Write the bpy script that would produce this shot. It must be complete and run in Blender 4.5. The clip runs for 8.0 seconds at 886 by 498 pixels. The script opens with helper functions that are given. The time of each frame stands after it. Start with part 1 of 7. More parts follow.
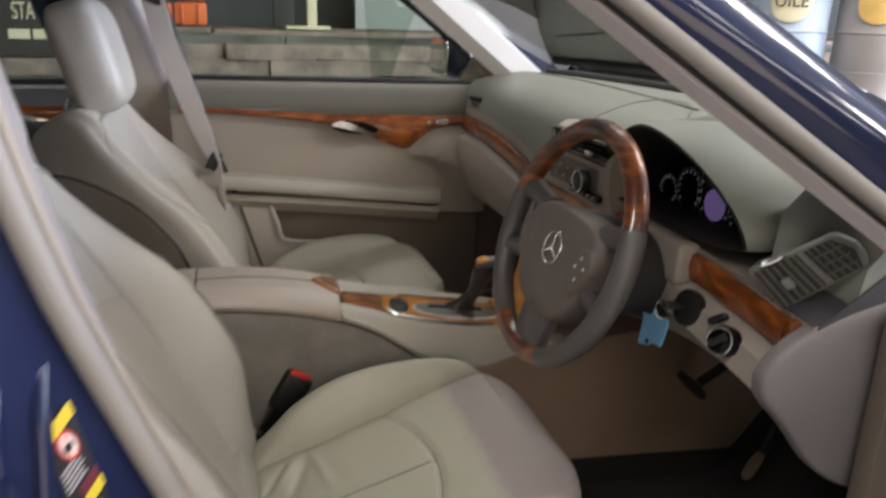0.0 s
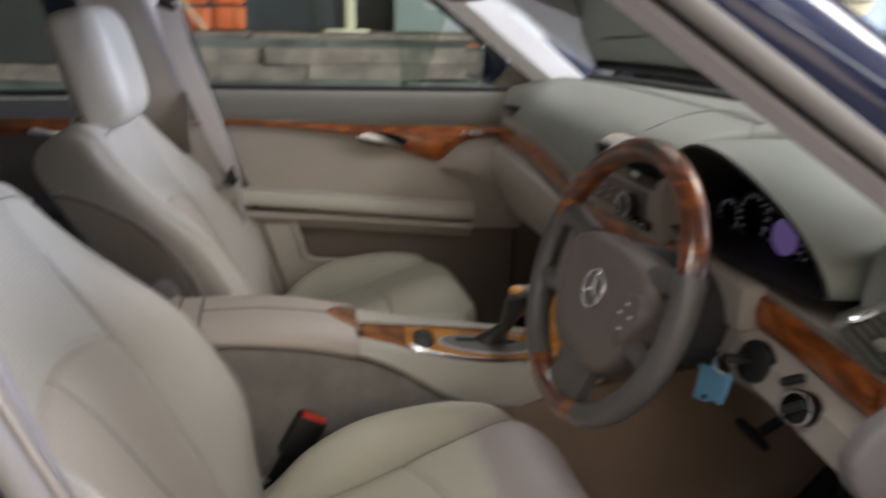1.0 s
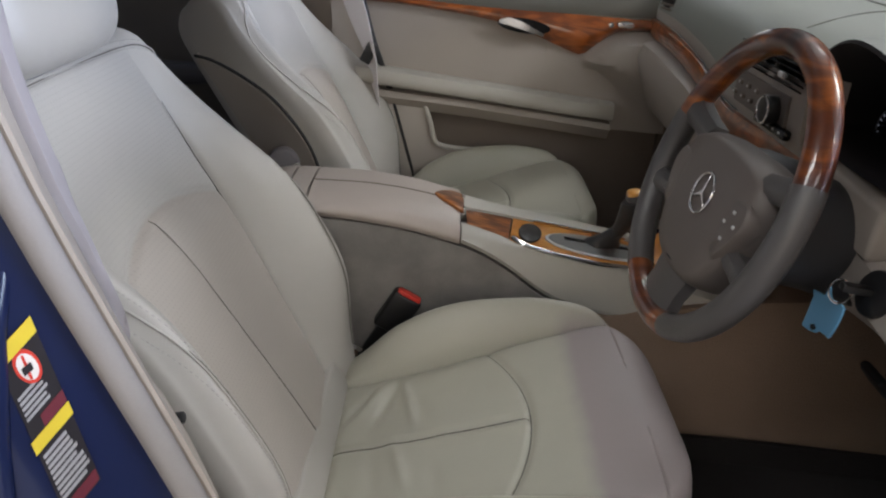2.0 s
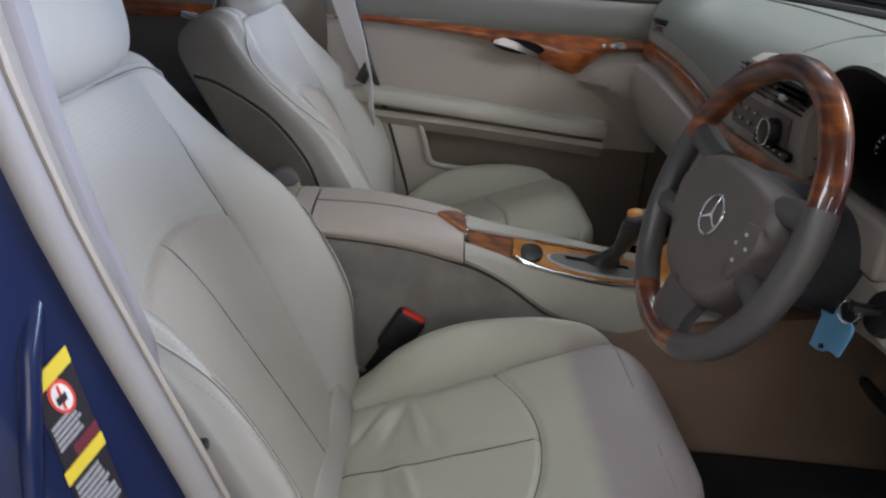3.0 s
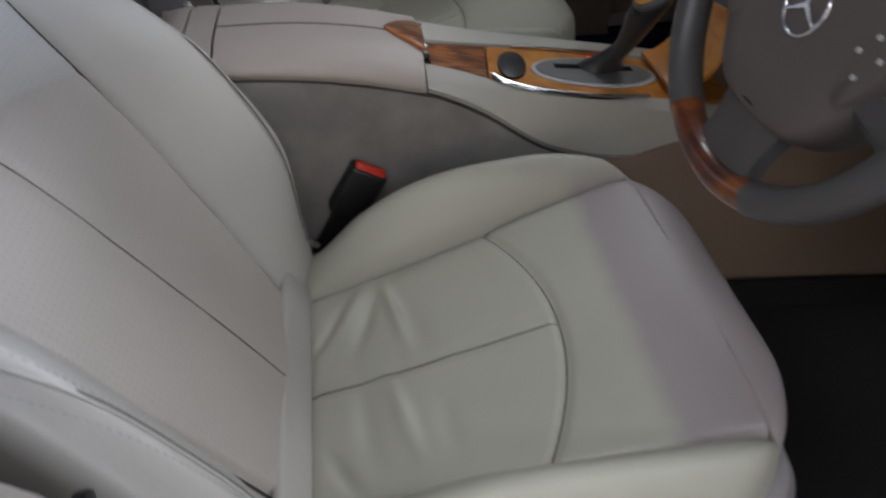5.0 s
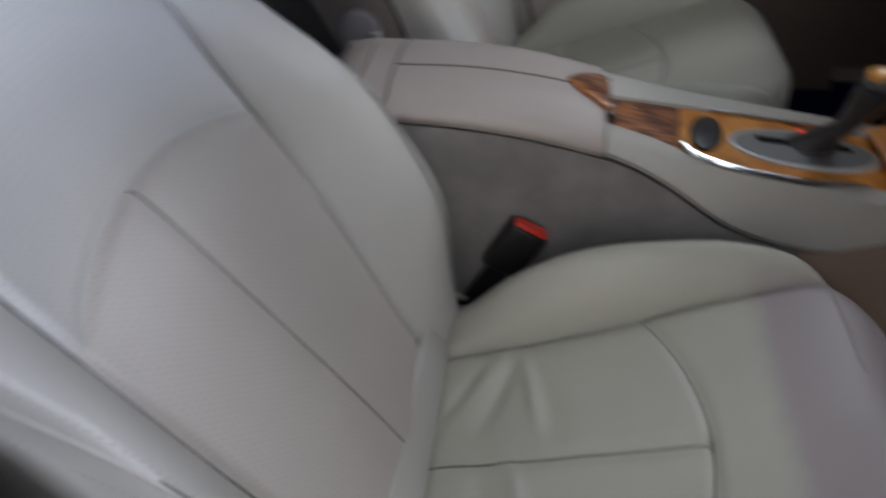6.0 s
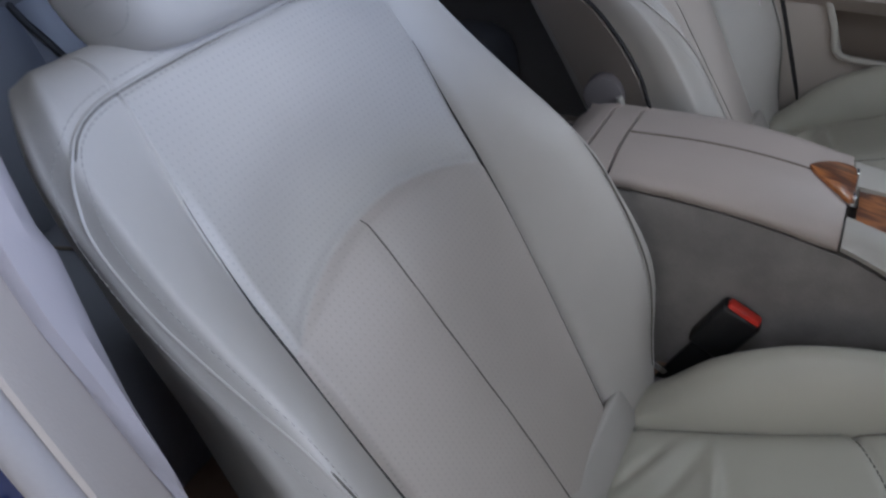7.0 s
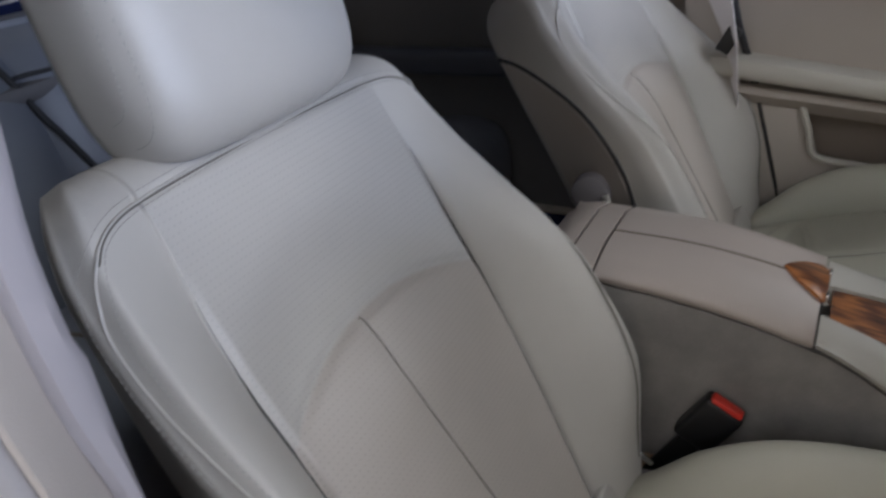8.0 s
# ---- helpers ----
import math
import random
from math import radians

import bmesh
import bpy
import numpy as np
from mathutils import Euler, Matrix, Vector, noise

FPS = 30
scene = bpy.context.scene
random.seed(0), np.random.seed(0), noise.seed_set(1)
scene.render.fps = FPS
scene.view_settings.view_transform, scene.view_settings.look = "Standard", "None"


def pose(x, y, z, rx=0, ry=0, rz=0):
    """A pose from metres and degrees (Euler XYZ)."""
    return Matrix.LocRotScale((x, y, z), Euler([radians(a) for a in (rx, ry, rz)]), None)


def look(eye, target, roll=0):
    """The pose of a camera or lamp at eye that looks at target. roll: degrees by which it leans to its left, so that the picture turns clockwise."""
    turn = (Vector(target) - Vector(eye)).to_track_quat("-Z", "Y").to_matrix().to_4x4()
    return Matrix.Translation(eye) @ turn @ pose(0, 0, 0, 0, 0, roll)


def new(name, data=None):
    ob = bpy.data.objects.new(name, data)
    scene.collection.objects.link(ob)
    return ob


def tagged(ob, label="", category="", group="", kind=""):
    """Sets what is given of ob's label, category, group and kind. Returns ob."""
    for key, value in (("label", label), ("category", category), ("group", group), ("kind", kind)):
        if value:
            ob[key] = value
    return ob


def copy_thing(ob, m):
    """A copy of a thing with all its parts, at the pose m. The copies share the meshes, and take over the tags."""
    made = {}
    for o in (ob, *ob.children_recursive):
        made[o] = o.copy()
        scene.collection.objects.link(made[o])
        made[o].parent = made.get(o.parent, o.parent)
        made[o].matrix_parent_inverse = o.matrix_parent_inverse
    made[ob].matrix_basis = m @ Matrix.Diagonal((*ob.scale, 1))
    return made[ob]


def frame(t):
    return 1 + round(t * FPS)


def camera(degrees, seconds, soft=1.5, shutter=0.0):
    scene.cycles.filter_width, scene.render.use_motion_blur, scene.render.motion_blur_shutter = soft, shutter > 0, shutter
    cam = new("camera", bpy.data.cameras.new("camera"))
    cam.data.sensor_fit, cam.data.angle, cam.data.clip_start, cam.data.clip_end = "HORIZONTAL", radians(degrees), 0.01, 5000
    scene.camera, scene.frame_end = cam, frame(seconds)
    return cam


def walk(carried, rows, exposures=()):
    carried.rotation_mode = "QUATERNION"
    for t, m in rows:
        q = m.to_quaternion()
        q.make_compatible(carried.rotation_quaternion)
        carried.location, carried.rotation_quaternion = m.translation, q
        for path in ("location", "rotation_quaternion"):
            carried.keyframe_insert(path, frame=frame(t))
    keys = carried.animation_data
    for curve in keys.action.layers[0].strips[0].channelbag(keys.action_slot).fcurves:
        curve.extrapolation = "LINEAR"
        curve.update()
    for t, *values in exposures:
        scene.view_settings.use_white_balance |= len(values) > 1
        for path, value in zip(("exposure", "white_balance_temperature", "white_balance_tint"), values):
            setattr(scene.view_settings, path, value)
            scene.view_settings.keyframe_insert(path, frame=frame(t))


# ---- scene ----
cam = camera(61.2, 8.0, 2.2, 0.7)
PATH = [
    (0, (-0.023, -1.34, 1.232), (0.51, 0.492, 0.631), 1.6),
    (0.6, (0.033, -1.245, 1.235), (0.624, 0.592, 0.709), 0.7),
    (1, (0.037, -1.208, 1.237), (0.461, 0.652, 0.636), 0.9),
    (1.5, (0.104, -1.182, 1.212), (0.188, 0.642, 0.395), 2.7),
    (1.7, (0.117, -1.187, 1.205), (0.128, 0.622, 0.354), 2.7),
    (2.8, (0.091, -1.2, 1.204), (0.143, 0.614, 0.364), 3.7),
    (3, (0.077, -1.196, 1.212), (0.146, 0.631, 0.4), 3.3),
    (3.5, (0.032, -1.186, 1.217), (0.307, 0.609, 0.378), 3.8),
    (4, (0.02, -1.125, 1.204), (0.476, 0.592, 0.285), 2.1),
    (4.5, (0.068, -1.014, 1.136), (0.38, 0.537, -0.088), 0.4),
    (4.7, (0.06, -0.965, 1.139), (0.326, 0.542, -0.148), 0.6),
    (5.8, (0.089, -0.846, 1.159), (-0.036, 0.679, -0.129), -5.2),
    (6, (0.089, -0.828, 1.159), (-0.172, 0.698, -0.107), -3.1),
    (6.5, (0.134, -0.838, 1.174), (-0.581, 0.612, -0.004), -6.1),
    (7, (0.13, -0.842, 1.187), (-0.74, 0.563, 0.06), -6.9),
    (7.5, (0.114, -0.854, 1.205), (-0.781, 0.602, 0.166), -5.8),
    (8, (0.145, -0.862, 1.222), (-0.748, 0.655, 0.273), -5.6),
]
EXPOSURES = [(0.0, 0.12, 6750, 12), (1.5, 0.0, 6350, 12), (3.0, -0.02, 5850, 11), (4.5, -0.09, 5750, 12), (6.0, -0.20, 5650, 13), (7.0, -0.32, 5480, 14), (8.0, -0.42, 5950, 13)]
walk(cam, [(t, look(eye, target, roll)) for t, eye, target, roll in PATH], EXPOSURES)

# ---- light of the hall ----
world = bpy.data.worlds.new("hall_air")
scene.world = world
world.use_nodes = True
world.node_tree.nodes["Background"].inputs["Color"].default_value = (0.75, 0.82, 0.9, 1)
world.node_tree.nodes["Background"].inputs["Strength"].default_value = 0.15


def area_lamp(name, at, aim, sx, sy, watts, color):
    d = bpy.data.lights.new(name, "AREA")
    d.shape, d.size, d.size_y, d.energy, d.color = "RECTANGLE", sx, sy, watts, color
    ob = new(name, d)
    ob.matrix_world = look(at, aim)
    return ob


# x, y and watts of the ceiling fittings; those ahead of the car burn brightest
LAMP_ROWS = [(-2.0, -2.4, 57), (1.3, -2.4, 38), (4.6, -2.4, 220), (-1.6, 2.4, 20), (1.6, 2.4, 62), (4.8, 2.4, 18), (-1.2, -5.0, 52), (2.1, -5.0, 60), (4.3, 0.8, 90)]
for lx, ly, lw in LAMP_ROWS:
    area_lamp("hall_light", (lx, ly, 3.93), (lx, ly, 0), 2.0, 0.9, lw, (1.0, 0.975, 0.92))
# daylight through the wide open gate ahead of the car
area_lamp("gate_daylight", (9.2, -1.2, 2.1), (0.0, -0.6, 1.0), 8.4, 3.2, 1500, (0.72, 0.80, 1.0))
# unseen warm fill lamp, added at the side of the open door
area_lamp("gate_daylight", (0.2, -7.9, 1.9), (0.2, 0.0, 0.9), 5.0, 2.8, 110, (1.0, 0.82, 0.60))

# ---- materials ----
MATS = {}


def material(name, color, rough=0.5, metal=0.0, vary=0.12, grain=300.0, bump=0.15, dist=0.0006, big=6.0, coat=0.0, coat_rough=0.05, spec=0.5, vdark=None):
    """A surface with variation at two scales and a fine relief; sizes in metres."""
    m = bpy.data.materials.new(name)
    m.use_nodes = True
    nt = m.node_tree
    b = nt.nodes["Principled BSDF"]
    tc = nt.nodes.new("ShaderNodeTexCoord")
    n1 = nt.nodes.new("ShaderNodeTexNoise")
    n1.inputs["Scale"].default_value, n1.inputs["Detail"].default_value = big, 5
    n2 = nt.nodes.new("ShaderNodeTexNoise")
    n2.inputs["Scale"].default_value, n2.inputs["Detail"].default_value = grain, 3
    nt.links.new(tc.outputs["Object"], n1.inputs["Vector"])
    nt.links.new(tc.outputs["Object"], n2.inputs["Vector"])
    mx = nt.nodes.new("ShaderNodeMix")
    mx.data_type = "RGBA"
    lo = vdark or tuple(c * (1 - vary) for c in color)
    hi = tuple(min(1, c * (1 + vary)) for c in color)
    mx.inputs["A"].default_value, mx.inputs["B"].default_value = (*lo, 1), (*hi, 1)
    ad = nt.nodes.new("ShaderNodeMath")
    ad.operation = "MULTIPLY_ADD"
    nt.links.new(n2.outputs["Fac"], ad.inputs[0])
    ad.inputs[1].default_value = 0.35
    sb = nt.nodes.new("ShaderNodeMath")
    sb.operation = "MULTIPLY_ADD"
    nt.links.new(n1.outputs["Fac"], sb.inputs[0])
    sb.inputs[1].default_value, sb.inputs[2].default_value = 1.3, -0.35
    nt.links.new(sb.outputs[0], ad.inputs[2])
    nt.links.new(ad.outputs[0], mx.inputs["Factor"])
    nt.links.new(mx.outputs["Result"], b.inputs["Base Color"])
    rr = nt.nodes.new("ShaderNodeMath")
    rr.operation = "MULTIPLY_ADD"
    nt.links.new(n1.outputs["Fac"], rr.inputs[0])
    rr.inputs[1].default_value, rr.inputs[2].default_value = 0.16 * rough, rough * 0.92
    nt.links.new(rr.outputs[0], b.inputs["Roughness"])
    b.inputs["Metallic"].default_value = metal
    b.inputs["Coat Weight"].default_value, b.inputs["Coat Roughness"].default_value = coat, coat_rough
    b.inputs["Specular IOR Level"].default_value = spec
    if bump > 0:
        bp = nt.nodes.new("ShaderNodeBump")
        bp.inputs["Strength"].default_value, bp.inputs["Distance"].default_value = bump, dist
        nt.links.new(n2.outputs["Fac"], bp.inputs["Height"])
        nt.links.new(bp.outputs["Normal"], b.inputs["Normal"])
    MATS[name] = m
    return m


def leather(name, color, perforated=False, stain=False):
    """Grained hide: cells for the grain, faint cloudy wear, optional rows of pinholes or a dye-stained front."""
    m = material(name, color, rough=0.43, vary=0.07, grain=900, bump=0.0, big=9, spec=0.65)
    nt = m.node_tree
    b = nt.nodes["Principled BSDF"]
    tc = [n for n in nt.nodes if n.type == "TEX_COORD"][0]
    vo = nt.nodes.new("ShaderNodeTexVoronoi")
    vo.feature = "DISTANCE_TO_EDGE"
    vo.inputs["Scale"].default_value = 620
    nt.links.new(tc.outputs["Object"], vo.inputs["Vector"])
    no = nt.nodes.new("ShaderNodeTexNoise")
    no.inputs["Scale"].default_value, no.inputs["Detail"].default_value = 38, 4
    nt.links.new(tc.outputs["Object"], no.inputs["Vector"])
    b1 = nt.nodes.new("ShaderNodeBump")
    b1.inputs["Strength"].default_value, b1.inputs["Distance"].default_value = 0.35, 0.0005
    nt.links.new(vo.outputs["Distance"], b1.inputs["Height"])
    b2 = nt.nodes.new("ShaderNodeBump")
    b2.inputs["Strength"].default_value, b2.inputs["Distance"].default_value = 0.25, 0.002
    nt.links.new(no.outputs["Fac"], b2.inputs["Height"])
    nt.links.new(b1.outputs["Normal"], b2.inputs["Normal"])
    nt.links.new(b2.outputs["Normal"], b.inputs["Normal"])
    if perforated:
        uv = nt.nodes.new("ShaderNodeUVMap")
        uv.uv_map = "UVMap"
        sc = nt.nodes.new("ShaderNodeVectorMath")
        sc.operation = "SCALE"
        sc.inputs["Scale"].default_value = 1 / 0.0060
        nt.links.new(uv.outputs["UV"], sc.inputs[0])
        fr = nt.nodes.new("ShaderNodeVectorMath")
        fr.operation = "FRACTION"
        nt.links.new(sc.outputs[0], fr.inputs[0])
        su = nt.nodes.new("ShaderNodeVectorMath")
        su.operation = "DISTANCE"
        su.inputs[1].default_value = (0.5, 0.5, 0)
        nt.links.new(fr.outputs[0], su.inputs[0])
        mr = nt.nodes.new("ShaderNodeMapRange")
        mr.inputs["From Min"].default_value, mr.inputs["From Max"].default_value = 0.10, 0.20
        nt.links.new(su.outputs["Value"], mr.inputs["Value"])
        b3 = nt.nodes.new("ShaderNodeBump")
        b3.inputs["Strength"].default_value, b3.inputs["Distance"].default_value = 0.17, 0.0005
        nt.links.new(mr.outputs["Result"], b3.inputs["Height"])
        nt.links.new(b2.outputs["Normal"], b3.inputs["Normal"])
        nt.links.new(b3.outputs["Normal"], b.inputs["Normal"])
        mx = [n for n in nt.nodes if n.type == "MIX"][0]
        m2 = nt.nodes.new("ShaderNodeMix")
        m2.data_type = "RGBA"
        m2.inputs["A"].default_value = (*(c * 0.86 for c in color), 1)
        nt.links.new(mr.outputs["Result"], m2.inputs["Factor"])
        nt.links.new(mx.outputs["Result"], m2.inputs["B"])
        # below the arched seam the warmer, dimmer light is multiplied into the colour
        sp = nt.nodes.new("ShaderNodeSeparateXYZ")
        nt.links.new(uv.outputs["UV"], sp.inputs[0])
        w2 = nt.nodes.new("ShaderNodeMath")
        w2.operation = "POWER"
        ab = nt.nodes.new("ShaderNodeMath")
        ab.operation = "ABSOLUTE"
        nt.links.new(sp.outputs["X"], ab.inputs[0])
        nt.links.new(ab.outputs[0], w2.inputs[0])
        w2.inputs[1].default_value = 2.0
        arc = nt.nodes.new("ShaderNodeMath")
        arc.operation = "MULTIPLY_ADD"
        nt.links.new(w2.outputs[0], arc.inputs[0])
        arc.inputs[1].default_value = 1.748
        nt.links.new(sp.outputs["Y"], arc.inputs[2])
        mk = nt.nodes.new("ShaderNodeMapRange")
        mk.inputs["From Min"].default_value, mk.inputs["From Max"].default_value = 0.367, 0.363
        nt.links.new(arc.outputs[0], mk.inputs["Value"])
        m4 = nt.nodes.new("ShaderNodeMix")
        m4.data_type = "RGBA"
        m4.blend_type = "MULTIPLY"
        m4.inputs["B"].default_value = (0.97, 0.925, 0.90, 1)
        nt.links.new(mk.outputs["Result"], m4.inputs["Factor"])
        nt.links.new(m2.outputs["Result"], m4.inputs["A"])
        nt.links.new(m4.outputs["Result"], b.inputs["Base Color"])
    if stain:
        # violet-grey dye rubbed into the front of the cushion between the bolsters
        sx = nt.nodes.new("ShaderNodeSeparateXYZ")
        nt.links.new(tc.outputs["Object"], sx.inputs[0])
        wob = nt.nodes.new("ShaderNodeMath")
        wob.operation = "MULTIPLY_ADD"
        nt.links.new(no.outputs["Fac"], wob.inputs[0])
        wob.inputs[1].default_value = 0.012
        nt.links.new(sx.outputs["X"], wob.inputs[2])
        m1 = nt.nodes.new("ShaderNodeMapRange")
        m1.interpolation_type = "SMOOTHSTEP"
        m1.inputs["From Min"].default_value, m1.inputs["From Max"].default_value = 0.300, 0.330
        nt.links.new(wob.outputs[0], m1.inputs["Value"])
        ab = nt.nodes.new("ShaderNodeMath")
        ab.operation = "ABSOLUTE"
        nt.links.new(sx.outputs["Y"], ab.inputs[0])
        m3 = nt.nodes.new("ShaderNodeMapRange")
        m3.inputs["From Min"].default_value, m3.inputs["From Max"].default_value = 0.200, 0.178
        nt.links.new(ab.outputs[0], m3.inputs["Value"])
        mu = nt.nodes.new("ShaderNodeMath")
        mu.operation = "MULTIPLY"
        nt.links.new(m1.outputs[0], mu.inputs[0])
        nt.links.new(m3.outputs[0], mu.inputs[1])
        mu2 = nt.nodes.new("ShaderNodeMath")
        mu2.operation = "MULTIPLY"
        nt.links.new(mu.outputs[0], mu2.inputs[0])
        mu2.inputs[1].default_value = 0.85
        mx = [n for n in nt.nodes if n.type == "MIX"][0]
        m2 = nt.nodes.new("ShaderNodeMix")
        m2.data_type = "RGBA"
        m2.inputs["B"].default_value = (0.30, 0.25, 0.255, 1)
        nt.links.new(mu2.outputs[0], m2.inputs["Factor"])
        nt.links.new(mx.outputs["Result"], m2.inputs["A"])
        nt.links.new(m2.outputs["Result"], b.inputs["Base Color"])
    return m


def burl(name, scale=(5, 7, 17), streak=0.09):
    """Lacquered walnut: stretched rings with knots under a clear coat."""
    m = bpy.data.materials.new(name)
    m.use_nodes = True
    nt = m.node_tree
    b = nt.nodes["Principled BSDF"]
    tc = nt.nodes.new("ShaderNodeTexCoord")
    mp = nt.nodes.new("ShaderNodeMapping")
    mp.inputs["Scale"].default_value = scale
    nt.links.new(tc.outputs["Object"], mp.inputs["Vector"])
    n1 = nt.nodes.new("ShaderNodeTexNoise")
    n1.inputs["Scale"].default_value, n1.inputs["Detail"].default_value, n1.inputs["Distortion"].default_value = 1.6, 6, 1.8
    nt.links.new(mp.outputs[0], n1.inputs["Vector"])
    wv = nt.nodes.new("ShaderNodeTexWave")
    wv.inputs["Scale"].default_value, wv.inputs["Distortion"].default_value, wv.inputs["Detail"].default_value = 1.1, 9, 4
    nt.links.new(mp.outputs[0], wv.inputs["Vector"])
    ad = nt.nodes.new("ShaderNodeMath")
    ad.operation = "MULTIPLY_ADD"
    nt.links.new(wv.outputs["Fac"], ad.inputs[0])
    ad.inputs[1].default_value = streak
    nt.links.new(n1.outputs["Fac"], ad.inputs[2])
    cr = nt.nodes.new("ShaderNodeValToRGB")
    cr.color_ramp.elements[0].position, cr.color_ramp.elements[0].color = 0.25, (0.050, 0.012, 0.004, 1)
    cr.color_ramp.elements[1].position, cr.color_ramp.elements[1].color = 0.85, (0.52, 0.140, 0.022, 1)
    e = cr.color_ramp.elements.new(0.56)
    e.color = (0.215, 0.054, 0.009, 1)
    nt.links.new(ad.outputs[0], cr.inputs["Fac"])
    nt.links.new(cr.outputs["Color"], b.inputs["Base Color"])
    b.inputs["Roughness"].default_value = 0.32
    b.inputs["Coat Weight"].default_value, b.inputs["Coat Roughness"].default_value = 1.0, 0.03
    MATS[name] = m
    return m


HIDE = leather("hide_beige", (0.42, 0.40, 0.365))
HIDE_PERF = leather("hide_pinholed", (0.42, 0.40, 0.368), perforated=True)
# Cushion hide has the greenish light of the windscreen mixed into its colour.
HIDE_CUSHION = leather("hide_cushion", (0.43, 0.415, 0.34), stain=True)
# Rear leather carries the cabin's shade and cool daylight in its colour.
HIDE_REAR_SHADED = leather("hide_rear_shaded", (0.14, 0.15, 0.175))
TRIM = material("trim_taupe", (0.36, 0.32, 0.28), rough=0.55, grain=700, bump=0.3, vary=0.06)
TRIM_LIGHT = material("trim_pale", (0.47, 0.45, 0.40), rough=0.55, grain=700, bump=0.3, vary=0.06)
PAD = material("dash_pad", (0.222, 0.232, 0.205), rough=0.5, grain=520, bump=0.5, vary=0.07)
# Darker copy of trim_taupe with shade mixed in; small dark parts share it.
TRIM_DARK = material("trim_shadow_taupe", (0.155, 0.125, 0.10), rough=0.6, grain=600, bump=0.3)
FABRIC = material("pillar_fabric", (0.31, 0.285, 0.29), rough=0.85, grain=1300, bump=0.6, vary=0.08)
WEBBING = material("belt_webbing", (0.68, 0.65, 0.66), rough=0.8, grain=1100, bump=0.6)
CARPET = material("carpet_tan", (0.27, 0.19, 0.135), rough=0.95, grain=420, bump=1.0, dist=0.002, vary=0.2)
MAT_BLACK = material("mat_black", (0.014, 0.012, 0.012), rough=0.95, grain=420, bump=1.0, dist=0.002, vary=0.3)
BLACK = material("plastic_black", (0.012, 0.012, 0.013), rough=0.42, grain=800, bump=0.15)
BLACK_GLOSS = material("black_gloss", (0.005, 0.005, 0.006), rough=0.22, bump=0, spec=0.3)
PAD_DARK = material("door_pad", (0.13, 0.125, 0.105), rough=0.65, grain=520, bump=0.5, vary=0.07)
TRIM_LILAC = material("trim_lilac", (0.27, 0.245, 0.25), rough=0.6, grain=700, bump=0.3, vary=0.06)
END_GREY = material("end_cover_grey", (0.18, 0.165, 0.17), rough=0.6, grain=700, bump=0.3, vary=0.06)
RUBBER = material("rubber_grey", (0.28, 0.26, 0.25), rough=0.7, grain=500, bump=0.25)
RUBBER_BLACK = material("rubber_black", (0.015, 0.015, 0.016), rough=0.65, bump=0.1)
WHEEL_HIDE = leather("wheel_hide", (0.078, 0.072, 0.070))
WHEEL_HIDE.node_tree.nodes["Principled BSDF"].inputs["Coat Weight"].default_value = 0.25
WHEEL_HIDE.node_tree.nodes["Principled BSDF"].inputs["Coat Roughness"].default_value = 0.3
HUB = material("hub_plastic", (0.132, 0.111, 0.099), rough=0.5, grain=900, bump=0.3, vary=0.06)
CHROME = material("chrome", (0.85, 0.85, 0.86), rough=0.2, metal=1.0, bump=0, vary=0.04)
WOOD = burl("walnut_burl")
PAINT = material("blue_paint", (0.009, 0.016, 0.062), rough=0.45, metal=0.0, grain=2500, bump=0.02, vary=0.1, coat=1.0, coat_rough=0.12, spec=0.1)
RED = material("red_button", (0.62, 0.035, 0.02), rough=0.4, bump=0.05)
TAG_BLUE = material("tag_blue", (0.17, 0.44, 0.72), rough=0.5, bump=0.05, vary=0.05)
YELLOW = material("label_yellow", (0.72, 0.56, 0.04), rough=0.45, bump=0, vary=0.05)
LABEL_BLACK = material("label_black", (0.018, 0.016, 0.02), rough=0.4, bump=0)
LABEL_GREY = material("label_print", (0.36, 0.36, 0.38), rough=0.5, bump=0)
LABEL_WHITE = material("label_white", (0.78, 0.76, 0.74), rough=0.5, bump=0, vary=0.03)
LABEL_MAROON = material("label_maroon", (0.14, 0.02, 0.035), rough=0.45, bump=0)
LABEL_RED = material("label_red", (0.65, 0.05, 0.03), rough=0.45, bump=0)
GREY_PRINT = material("button_print", (0.62, 0.62, 0.62), rough=0.5, bump=0)
PILLAR_LILAC = material("pillar_lilac", (0.37, 0.34, 0.35), rough=0.6, grain=700, bump=0.3, vary=0.06)
# Far pillar trim is whitened to hold the bright light falling on it.
PILLAR_LIT = material("pillar_lit", (0.82, 0.80, 0.79), rough=0.45, grain=700, bump=0.3, vary=0.05)
# Rear trim and door panels are darkened to hold the shade behind the seats.
REAR_SHADED = material("rear_shade_trim", (0.115, 0.112, 0.114), rough=0.7, grain=600, bump=0.3)
REAR_PANEL = material("rear_panel_shaded", (0.075, 0.08, 0.105), rough=0.5, grain=600, bump=0.3)
HEADLINER = material("headliner", (0.42, 0.40, 0.37), rough=0.95, grain=900, bump=0.5)

glass = bpy.data.materials.new("car_glass")
glass.use_nodes = True
gn = glass.node_tree
gb = gn.nodes["Principled BSDF"]
gn.nodes.remove(gb)
tr_ = gn.nodes.new("ShaderNodeBsdfTransparent")
tr_.inputs["Color"].default_value = (0.84, 0.89, 0.86, 1)
gl_ = gn.nodes.new("ShaderNodeBsdfGlossy")
gl_.inputs["Roughness"].default_value = 0.02
fz = gn.nodes.new("ShaderNodeFresnel")
fz.inputs["IOR"].default_value = 1.45
ms = gn.nodes.new("ShaderNodeMixShader")
gn.links.new(fz.outputs[0], ms.inputs[0])
